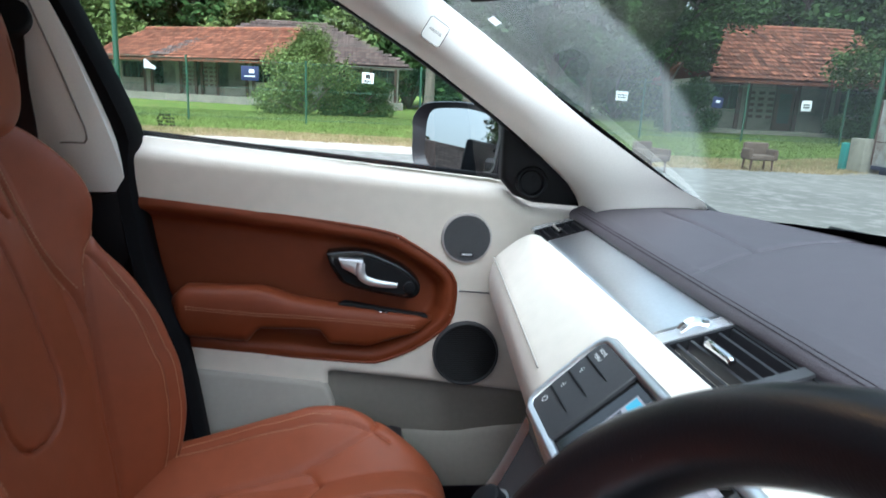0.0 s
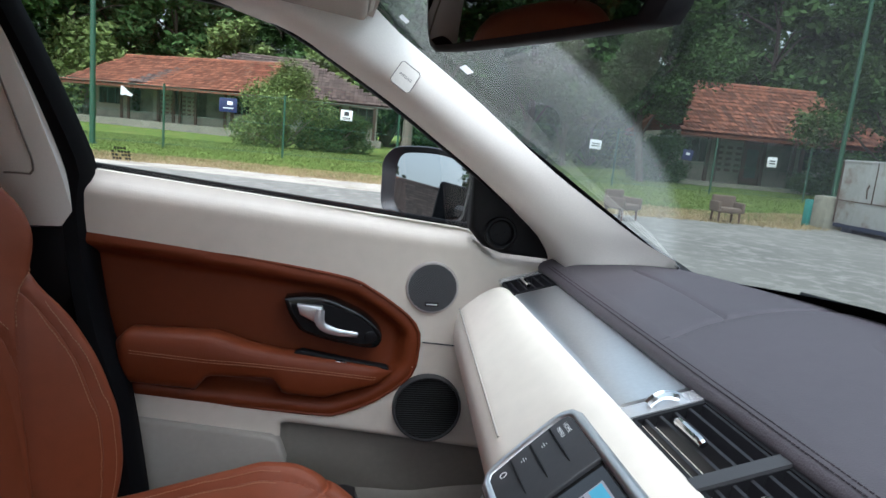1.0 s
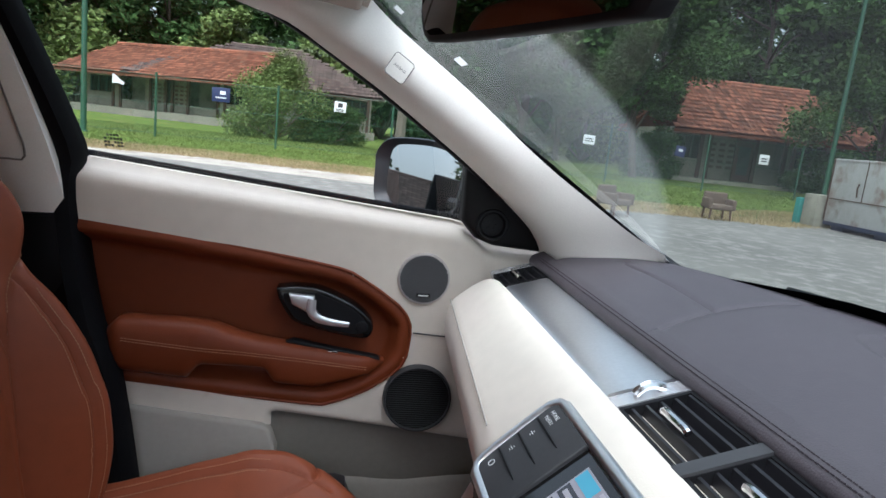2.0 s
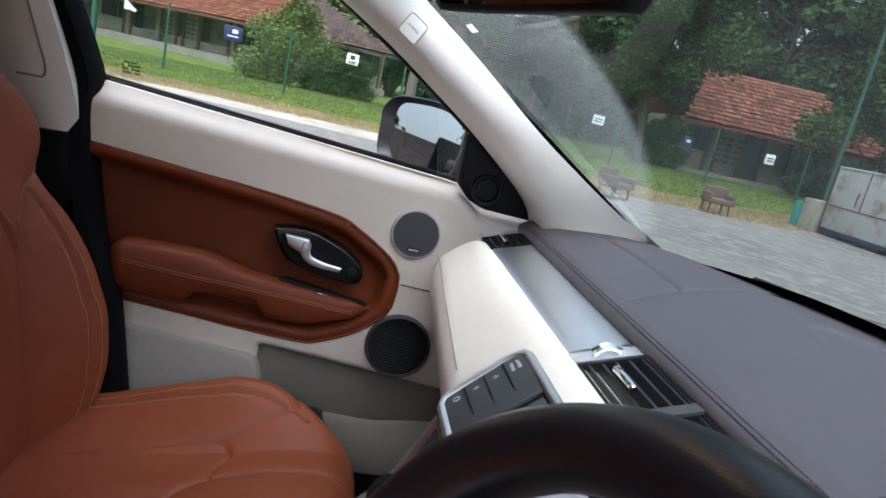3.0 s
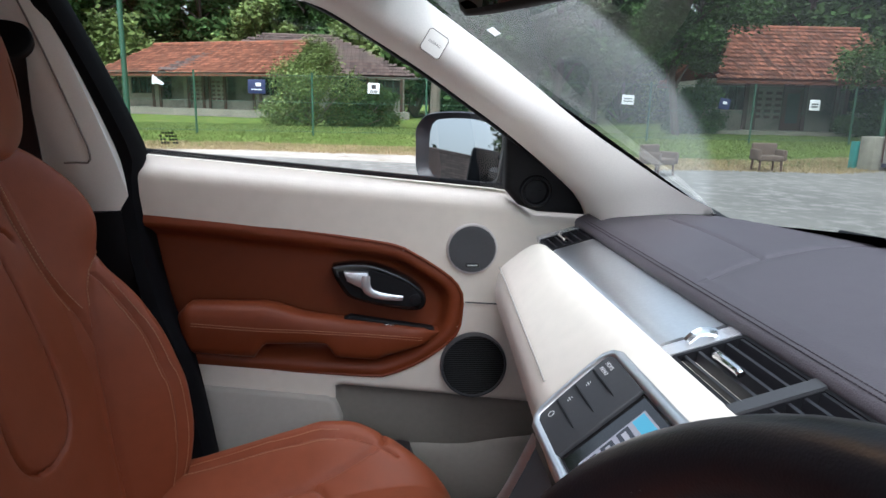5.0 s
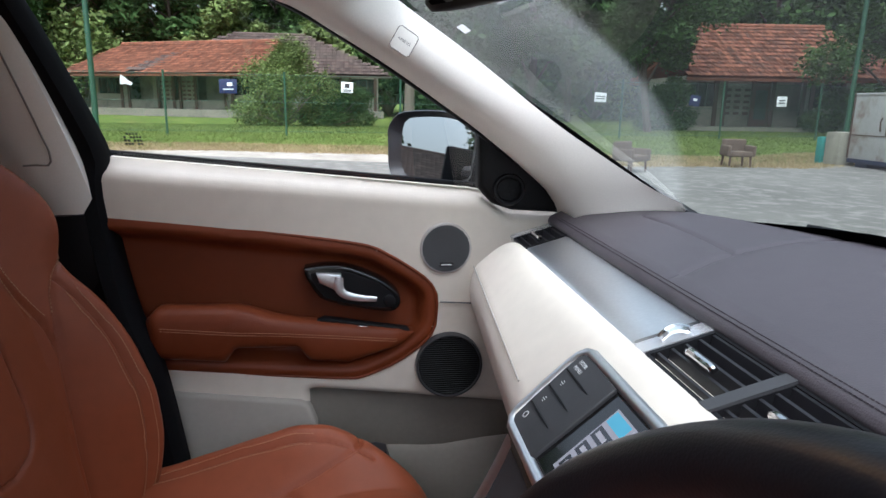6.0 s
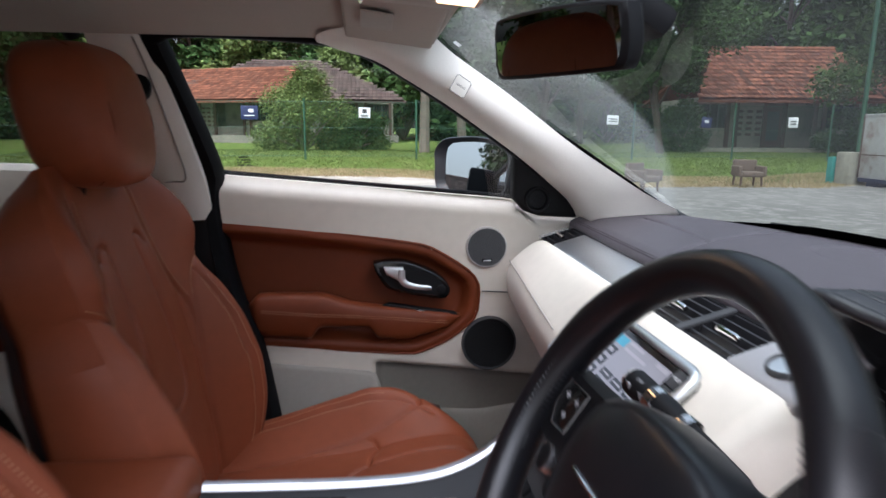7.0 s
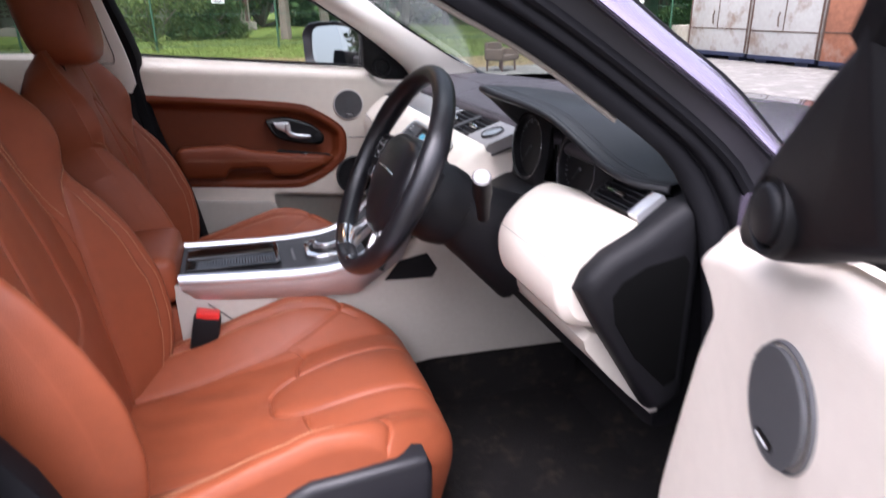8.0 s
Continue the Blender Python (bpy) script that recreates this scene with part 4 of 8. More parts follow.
# floor, firewall, rear closing
g = B()
box(g, (-0.6, 0, 0.25), (2.6, 1.60, 0.06))
floor = solid("floor", g, carpet, "black carpeted car floor", "floor", "structure", smooth=0)
g = B()
box(g, (0.63, 0, 0.64), (0.08, 1.52, 0.62))
solid("wall_front", g, carpet, "dark bulkhead below the dashboard", "bulkhead", "structure", smooth=0)
g = B()
rings(g, [[Vector((x, -0.78, z)), Vector((x, 0.78, z))] for x, z in ((0.59, 0.28), (0.56, 0.34), (0.36, 0.29), (0.3, 0.283))], close=False)
part("toe_board", g, carpet, floor, smooth=0)
g = B()
for s in (-1,):
    box(g, (0.12, s * 0.37, 0.287), (0.52, 0.42, 0.012), 0.004)
    box(g, (0.12, -s * 0.37, 0.287), (0.52, 0.42, 0.012), 0.004)
mats = part("floor_mat", g, carpet, floor, "ribbed black floor mats")

# headlining with the roof above it
def roof_z(x, y):
    return 1.425 - 0.10 * y * y - 0.16 * abs(y) ** 4 - 0.05 * max(0.0, x + 0.35) - 0.02 * max(0.0, -x - 1.0)


g = B()
ysr = np.linspace(-0.56, 0.56, 31)
xsr = np.linspace(-0.115, -2.2, 30)
rings(g, [[Vector((x - (0.14 * y * y * 0.8 if i == 0 else 0), y, min(roof_z(x, y), 1.405) - 0.006)) for y in ysr] for i, x in enumerate(xsr)], close=False)
solid("ceiling", g, headlining, "pale woven headlining", "ceiling", "structure", smooth=60)
g = B()
rings(g, [[Vector((x, y, max(roof_z(x, y) + 0.05, 1.415))) for y in np.linspace(-0.60, 0.60, 31)] for x in xsr], close=False)
solid("roof_panel", g, body_paint, "dark plum metallic roof panel", "roof", "structure", smooth=60)
g = B()
box(g, (-2.22, 0, 0.85), (0.06, 1.5, 1.15), 0.02)
solid("wall_rear", g, black_plastic, "dark trimmed rear of the cabin", "wall", "structure")


# ---- A pillars ----
OUT = [(0.222, 0.712, 0.985), (0.205, 0.706, 1.02), (0.168, 0.70, 1.058), (0.056, 0.675, 1.143), (-0.03, 0.65, 1.200), (-0.112, 0.625, 1.252), (-0.21, 0.595, 1.307), (-0.268, 0.575, 1.337), (-0.375, 0.56, 1.366)]
INN = [(0.398, 0.575, 1.015), (0.384, 0.565, 1.032), (0.318, 0.558, 1.062), (0.210, 0.556, 1.127), (0.136, 0.556, 1.175), (0.012, 0.557, 1.266), (-0.107, 0.555, 1.346), (-0.155, 0.55, 1.385), (-0.20, 0.52, 1.402)]


def pillar(s):
    o, i = spline(OUT, 26), spline(INN, 26)
    if s < 0:
        o = [p + Vector((0.010, -0.028, 0.0)) for p in o]
    rows = []
    for k, (a, b) in enumerate(zip(o, i)):
        r = []
        for j in range(17):
            t = j / 16
            p = a.lerp(b, t) + Vector((-0.012, -0.054, 0.004)) * (math.sin(math.pi * t ** 0.5) if s > 0 else 0.0)
            r.append(Vector((p.x, s * p.y, p.z)))
        rows.append(r)
    back = [[p + Vector((-0.004, s * 0.03, 0.0) if s > 0 else (0.004, -0.006, 0.004)) for p in reversed(r)] for r in rows]
    g = B()
    rings(g, [a + b for a, b in zip(rows, back)])
    return g


for s in (1, -1):
    ap = solid("pillar_trim", pillar(s), pillar_fabric, "pale fabric-covered windscreen pillar trim", "pillar trim", "structure", smooth=60)
    if s == 1:
        q = [Vector(p) for p in ((-0.1074, 0.5369, 1.3028), (-0.0765, 0.541, 1.2849), (-0.0873, 0.5366, 1.2617), (-0.1154, 0.5331, 1.2799))]
        ux = (q[1] + q[2] - q[0] - q[3]).normalized()
        uz = q[0] + q[1] - q[2] - q[3]
        uz = (uz - ux * uz.dot(ux)).normalized()
        nn = ux.cross(uz)
        if nn.y > 0:
            nn = -nn
        cc = (q[0] + q[1] + q[2] + q[3]) / 4 + nn * 0.003
        corner = [(0.0165 * cx, 0.0175 * cz) for cx, cz in ((1, 0.8), (0.8, 1), (-0.8, 1), (-1, 0.8), (-1, -0.8), (-0.8, -1), (0.8, -1), (1, -0.8))]
        g = B()
        prism(g, corner, lambda u, v, w: cc + ux * u + uz * v + nn * w, -0.012, 0.0015, 0.001)
        lab = part("cover", g, pillar_fabric, ap, "small square embossed cover")
        g = B()
        tube(g, [cc + ux * (u * 1.03) + uz * (v * 1.03) + nn * 0.0012 for u, v in corner], 0.0007, n=5, closed=True)
        part("seam", g, beige_plastic, lab)
        cu = bpy.data.curves.new("lettering", "FONT")
        cu.body, cu.size, cu.align_x, cu.align_y, cu.extrude = "AIRBAG", 0.0062, "CENTER", "CENTER", 0.0003
        tx = new("lettering", cu)
        m3 = Matrix((ux, nn.cross(ux), nn)).transposed().to_4x4()
        tx.matrix_world = Matrix.Translation(cc + nn * 0.0016) @ m3
        me = bpy.data.meshes.new_from_object(tx)
        bpy.data.objects.remove(tx)
        me.transform(Matrix.Translation(cc + nn * 0.0016) @ m3)
        me.materials.append(beige_plastic)
        lt = new("lettering", me)
        lt.parent = lab
    if s > 0:
        # satin outer pillar and roof rail of the closed side
        g = B()
        o = spline([(0.52, 0.80, 0.93), (0.36, 0.77, 1.03), (0.19, 0.735, 1.115), (0.02, 0.70, 1.225), (-0.14, 0.66, 1.315), (-0.3, 0.63, 1.375), (-0.6, 0.615, 1.405), (-1.2, 0.61, 1.415), (-2.2, 0.60, 1.38)], 40)
        i = spline([(0.62, 0.70, 0.99), (0.45, 0.665, 1.04), (0.27, 0.625, 1.12), (0.09, 0.60, 1.24), (-0.1, 0.575, 1.35), (-0.25, 0.55, 1.41), (-0.6, 0.54, 1.435), (-1.2, 0.54, 1.445), (-2.2, 0.53, 1.41)], 40)
        i = [b.lerp(a, 0.55) for a, b in zip(o, i)]
        rings(g, [[a + Vector((0, -0.022, -0.006)), a, a.lerp(b, 0.35) + Vector((0.012, 0.012, 0.014)), a.lerp(b, 0.7) + Vector((0.014, 0.008, 0.014)), b, b + Vector((-0.02, 0, -0.03))] for a, b in zip(o, i)])
        solid("pillar_panel", g, mirror_black, "satin black windscreen pillar and roof rail", "pillar", "structure", smooth=50)
        # rubber door seal round the opening
        seal = spline([(0.235, 0.765, 0.40), (0.252, 0.765, 0.60), (0.262, 0.762, 0.80), (0.262, 0.755, 0.94), (0.235, 0.745, 1.02), (0.17, 0.728, 1.075), (0.056, 0.70, 1.155), (-0.112, 0.648, 1.264), (-0.268, 0.60, 1.35), (-0.375, 0.585, 1.378), (-0.63, 0.578, 1.386), (-0.69, 0.59, 1.37)], 60)
        g = B()
        tube(g, seal, 0.017, n=10)
        solid("door_seal", g, rubber, "black rubber seal round the door opening", "door seal", "structure", smooth=60)
    else:
        # open side: trim edge toned for shade, ribbed rubber, black sheet metal step, painted outer strip
        edge = spline([(0.238, -0.772, 0.42), (0.250, -0.770, 0.62), (0.246, -0.756, 0.80), (0.236, -0.735, 0.92), (0.212, -0.712, 0.99), (0.184, -0.703, 1.031), (0.126, -0.684, 1.080), (0.017, -0.653, 1.162), (-0.087, -0.630, 1.223), (-0.188, -0.607, 1.286), (-0.290, -0.583, 1.345), (-0.40, -0.568, 1.368), (-0.63, -0.562, 1.374), (-1.2, -0.560, 1.38), (-2.2, -0.56, 1.345)], 90)
        rim_in = spline([(0.345, -0.845, 0.42), (0.35, -0.845, 0.62), (0.345, -0.838, 0.80), (0.335, -0.822, 0.92), (0.300, -0.797, 1.005), (0.268, -0.780, 1.044), (0.212, -0.757, 1.098), (0.091, -0.722, 1.192), (0.022, -0.704, 1.244), (-0.055, -0.684, 1.297), (-0.155, -0.658, 1.352), (-0.30, -0.633, 1.398), (-0.60, -0.620, 1.415), (-1.2, -0.618, 1.42), (-2.2, -0.61, 1.385)], 90)
        rim_out = spline([(0.55, -0.845, 0.42), (0.55, -0.845, 0.62), (0.52, -0.835, 0.80), (0.44, -0.810, 0.92), (0.345, -0.775, 1.005), (0.305, -0.755, 1.050), (0.247, -0.731, 1.116), (0.152, -0.703, 1.190), (0.075, -0.677, 1.256), (0.0, -0.655, 1.317), (-0.11, -0.626, 1.378), (-0.27, -0.60, 1.428), (-0.60, -0.585, 1.447), (-1.2, -0.58, 1.452), (-2.2, -0.57, 1.417)], 90)
        FOOT = next(k for k, p in enumerate(rim_in) if p.z > 0.99)
        ribs = ([(-0.075, -0.004), (-0.05, 0.006), (0.0, 0.011), (0.12, 0.010), (0.20, 0.003), (0.23, -0.004), (0.27, -0.004)], [(0.26, -0.006), (0.29, 0.002), (0.36, 0.006), (0.43, 0.004), (0.47, -0.003), (0.50, -0.004), (0.53, 0.002), (0.60, 0.003), (0.66, -0.004)], [(0.65, -0.006), (0.70, -0.007), (0.84, -0.010), (0.93, -0.010), (0.96, -0.002), (1.0, 0.0)])
        for name, rib, mat, words in zip(("door_seal", "door_seal", "pillar_panel"), ribs, (rubber, rubber, mirror_black), ("soft black rubber seal beside the pillar trim", "ribbed black rubber seal on the door frame", "glossy black step inside the painted pillar")):
            rows = []
            for k, (a, b) in enumerate(zip(edge, rim_in)):
                along = (edge[min(k + 1, 89)] - edge[max(k - 1, 0)]).normalized()
                out_ = along.cross(b - a).normalized()
                if out_.y > 0:
                    out_ = -out_
                front = [a.lerp(b, t) + out_ * h for t, h in rib]
                rows.append(front + [p - out_ * 0.02 for p in reversed(front)])
            g = B()
            rings(g, rows)
            pil = solid(name, g, mat, words, "pillar" if name == "pillar_panel" else "door seal", "structure", smooth=50)
        # darker beige than the pale trim: shade painted into its edge
        g = B()
        tube(g, [a.lerp(b, -0.115) + Vector((0, 0.002, 0)) for a, b in zip(edge[20:], rim_in[20:])], 0.0045, n=8)
        part("shaded_trim_edge", g, beige_plastic, pil, "edge of the pillar trim, beige for its shade", smooth=60)
        # outer strip: its paleness is sky reflection put into the paint colour
        g = B()
        rings(g, [[a + Vector((0.004, 0.004, 0.0)), a + Vector((0.004, -0.002, 0.004)), a.lerp(b, 0.12) + Vector((0.004, -0.004, 0.006)), a.lerp(b, 0.5) + Vector((0.006, -0.006, 0.006)), a.lerp(b, 0.9) + Vector((0.004, -0.002, 0.004)), b, b + Vector((0, 0.01, -0.012)), a + Vector((0.006, 0.012, -0.004))] for a, b in zip(rim_in[FOOT:], rim_out[FOOT:])])
        part("painted_strip", g, body_paint, pil, "plum metallic outer strip, paled for reflected sky", smooth=50)
        g = B()
        tube(g, [b + Vector((0.004, 0.002, 0.0)) for b in rim_out[FOOT:]], 0.006, n=8)
        part("screen_gasket", g, rubber, pil)
    # inner door frame post below the seal
    g = B()
    box(g, (0.36, s * 0.79, 0.68), (0.2, 0.1, 0.62), 0.03)
    solid("door_post", g, body_paint, "black painted door post", "door post", "structure")

# ---- centre pillars ----
for s in (1, -1):
    def col(pts, n=20):
        return [Vector((p.x, s * p.y, p.z)) for p in spline(pts, n)]
    a = col([(-0.628, 0.735, 0.995), (-0.642, 0.70, 1.10), (-0.672, 0.635, 1.26), (-0.70, 0.585, 1.37), (-0.72, 0.555, 1.40)])
    b = col([(-0.70, 0.71, 0.995), (-0.715, 0.675, 1.10), (-0.735, 0.61, 1.26), (-0.755, 0.565, 1.37), (-0.77, 0.54, 1.40)])
    c = col([(-0.83, 0.735, 0.995), (-0.83, 0.70, 1.10), (-0.82, 0.635, 1.26), (-0.81, 0.585, 1.37), (-0.81, 0.555, 1.40)])
    g = B()
    out = Vector((0, s * 0.035, 0.01))
    rings(g, [[p, p.lerp(q, 0.35) + Vector((0, -s * 0.008, 0)), q, q.lerp(r, 0.6) + Vector((0, -s * 0.006, 0)), r, r + out, p + out] for p, q, r in zip(a, b, c)])
    bp = solid("pillar_middle", g, pillar_fabric, "pale upper trim of the pillar between the doors", "pillar trim", "structure", smooth=50)
    g = B()
    lo = [[(-0.575, 0.725, 0.30), (-0.70, 0.70, 0.30), (-0.84, 0.73, 0.30), (-0.84, 0.80, 0.30), (-0.575, 0.80, 0.30)], [(-0.585, 0.725, 0.6), (-0.70, 0.70, 0.6), (-0.83, 0.73, 0.6), (-0.83, 0.80, 0.6), (-0.585, 0.80, 0.6)],
          [(-0.622, 0.732, 0.992), (-0.70, 0.706, 0.992), (-0.83, 0.732, 0.992), (-0.83, 0.79, 0.992), (-0.622, 0.79, 0.992)]]
    rings(g, [[Vector((x - (0.035 if s < 0 and x > -0.65 else 0.0), s * y, z)) for x, y, z in r] for r in lo])
    part("lower_cover", g, black_plastic, bp, "black plastic lower cover")
    g = B()
    yl = 0.656 if s > 0 else 0.742
    strip = col([(-0.470, yl, 0.40), (-0.525, yl + 0.03 * (s > 0), 0.70), (-0.572, 0.720 if s > 0 else 0.742, 0.81), (-0.600, 0.742, 0.915), (-0.614, 0.748, 1.03), (-0.608, 0.748, 1.085), (-0.619, 0.722, 1.15), (-0.648, 0.660, 1.27), (-0.668, 0.605, 1.355), (-0.676, 0.585, 1.392)], 34)
    rings(g, [[p + Vector((0 if s > 0 else -0.06, 0, 0)) + Vector(o) for o in ((0, 0, 0), (-0.012, -s * 0.020, 0), (-0.034, -s * 0.024, 0), (-0.040, -s * 0.012, 0), (-0.070, -s * 0.014, 0), (-0.075, s * 0.03, 0), (0, s * 0.03, 0))] for p in strip])
    part("door_frame_edge", g, rubber, bp, "black window-frame edge and seal")
    g = B()
    edge_line = [a[k].lerp(b[k], 0.42) + Vector((0.003, -s * 0.009, 0)) for k in range(17, 4, -1)]
    foot = [a[4].lerp(b[4], u) + Vector((0.002, -s * 0.008, 0)) for u in (0.5, 0.75, 1.0)]
    tube(g, spline(edge_line + foot, 40), 0.0017, n=6)
    part("panel_seam", g, beige_plastic, bp, "seam of the belt guide panel")
    # belt slot and belt
    g = B()
    pts = spline([(-0.735, 0.602, 1.27), (-0.745, 0.62, 1.18), (-0.75, 0.645, 1.08), (-0.76, 0.66, 0.95), (-0.77, 0.67, 0.6), (-0.77, 0.69, 0.35)], 20)
    tube(g, [Vector((p.x, s * p.y, p.z)) for p in pts], 0.023, n=6, flat=0.12, up=(0, 1, 0))
    belt = thing("seat_belt", (-0.74, s * 0.62, 1.2), "black seat belt hanging from the pillar", "seat belt", group="front seat belts")
    part("webbing", g, black_leather, belt)
    g = B()
    disc(g, (-0.732, s * 0.598, 1.275), 0.03, (0.3, -s, 0.35), -0.006, 0.012, bev=0.004)
    part("guide", g, black_plastic, belt)

# pane of the passenger window
def side_glass(name, corners, label, mat=None):
    g = B()
    rings(g, [[Vector(corners[0]).lerp(Vector(corners[1]), u).lerp(Vector(corners[3]).lerp(Vector(corners[2]), u), v) for u in np.linspace(0, 1, 8)] for v in np.linspace(0, 1, 8)], close=False)
    ob = solid(name, g, mat or window_glass, label, "window", "structure", smooth=60)
    ob.visible_shadow = mat is rear_glass
    return ob


win1 = side_glass("window_1", [(-0.70, 0.785, 1.07), (0.10, 0.785, 1.0), (0.10, 0.60, 1.40), (-0.72, 0.60, 1.40)], "clear side window of the passenger door")
g = B()
for r_ in range(4):
    for c_ in range(6):
        x, z = -0.575 + 0.0052 * c_, 1.132 - 0.006 * r_
        y = 0.785 - 0.185 * (z - 1.06) / 0.34 - 0.004
        if (r_ * 7 + c_ * 3) % 5:
            rings(g, [[Vector((x, y, z)), Vector((x + 0.004, y, z))], [Vector((x, y - 0.002, z + 0.0038)), Vector((x + 0.004, y - 0.002, z + 0.0038))]], close=False)
part("glass_mark", g, dark_print, win1, "small dark etched glass mark", smooth=0)
side_glass("window_2", [(-1.75, 0.785, 1.12), (-0.84, 0.785, 1.09), (-0.83, 0.60, 1.41), (-1.70, 0.60, 1.38)], "tinted side window of the rear door", rear_glass)
side_glass("window_3", [(-1.75, -0.785, 1.12), (-0.84, -0.785, 1.09), (-0.83, -0.60, 1.41), (-1.70, -0.60, 1.38)], "tinted side window of the rear door", rear_glass)
for s in (1, -1):
    g = B()
    rl = spline([(-0.84, 0.60, 1.375), (-0.85, 0.575, 1.39), (-1.2, 0.57, 1.395), (-1.6, 0.575, 1.37), (-1.75, 0.62, 1.30), (-1.78, 0.72, 1.12)], 24)
    tube(g, [Vector((p.x, s * p.y, p.z)) for p in rl], 0.016, n=8)
    solid("door_seal", g, rubber, "black rubber seal round the rear window", "door seal", "structure", smooth=60)
    # rear door trim
    rd = thing("rear_door", (-1.3, s * 0.76, 0.7), "cream and tan trimmed rear door", "door", group="rear doors")
    g = B()
    rows = []
    for x in np.linspace(-2.15, -0.84, 14):
        top = 1.112 - 0.03 * (x + 0.84)
        rows.append([Vector((x, s * y, z)) for y, z in ((0.80, top - 0.005), (0.775, top), (0.752, top - 0.015), (0.742, top - 0.06), (0.745, 0.95), (0.75, 0.6), (0.76, 0.35), (0.80, 0.35))])
    rings(g, rows)
    part("panel", g, cream, rd)
    g = B()
    prism(g, [(-0.87, 0.98), (-1.2, 0.985), (-1.55, 0.95), (-1.62, 0.85), (-1.5, 0.72), (-1.2, 0.69), (-0.87, 0.70)], lambda u, v, w: Vector((u, s * (0.742 - w), v)), 0, 0.014, 0.008)
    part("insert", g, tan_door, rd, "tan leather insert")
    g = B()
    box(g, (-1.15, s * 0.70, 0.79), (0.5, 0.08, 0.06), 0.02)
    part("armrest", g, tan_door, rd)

# rear bench
bench = thing("rear_bench", (-1.65, 0, 0.3), "tan leather rear bench seat", "rear seat")
g = B()
box(g, (-1.55, 0, 0.44), (0.52, 1.36, 0.22), 0.06, seg=4)
part("cushion", g, tan, bench)
g = B()
box(g, (-1.93, 0, 0.80), (0.16, 1.36, 0.62), 0.06, Euler((0, radians(-14), 0)), seg=4)
part("backrest", g, tan, bench)
for y in (-0.38, 0.38):
    g = B()
    box(g, (-2.02, y, 1.16), (0.10, 0.25, 0.15), 0.045, seg=4)
    part("headrest", g, tan, bench)


# ---- front doors ----
TAN_OUT = [(-0.69, 0.990), (-0.608, 0.984), (-0.394, 0.961), (-0.174, 0.931), (-0.117, 0.911), (-0.052, 0.870), (-0.026, 0.845), (-0.016, 0.820), (-0.018, 0.776), (-0.028, 0.741), (-0.085, 0.693), (-0.152, 0.662), (-0.192, 0.656), (-0.347, 0.669), (-0.546, 0.690), (-0.69, 0.704)]


def door_top(x, s=1):
    if s < 0:
        return float(np.interp(x, [-0.8, 0.0, 0.04, 0.09, 0.145, 0.200, 0.230, 0.248], [1.109, 1.039, 1.026, 1.018, 1.014, 0.997, 0.975, 0.950]))
    return float(np.interp(x, [-0.8, 0.069, 0.121, 0.30], [1.109, 1.033, 0.998, 0.985]))


def front_edge(z):
    """Where the trim of the open door ends towards its hinge."""
    return float(np.interp(z, [0.42, 0.62, 0.706, 0.829, 0.895, 0.917, 0.933, 0.945, 0.965], [0.315, 0.297, 0.275, 0.238, 0.208, 0.206, 0.222, 0.246, 0.248]))


def poly_distance(p, poly):
    """Signed distance, positive inside, and the nearest point of the outline."""
    best, near, inside = 9.0, p, False
    for a, b in zip(poly, poly[1:] + poly[:1]):
        dx, dy = b[0] - a[0], b[1] - a[1]
        t = min(max(((p[0] - a[0]) * dx + (p[1] - a[1]) * dy) / (dx * dx + dy * dy + 1e-12), 0), 1)
        q = (a[0] + t * dx, a[1] + t * dy)
        d = math.hypot(p[0] - q[0], p[1] - q[1])
        if d < best:
            best, near = d, q
        if (a[1] > p[1]) != (b[1] > p[1]) and p[0] < a[0] + (p[1] - a[1]) * dx / (dy if dy else 1e-12):
            inside = not inside
    return (best if inside else -best), near


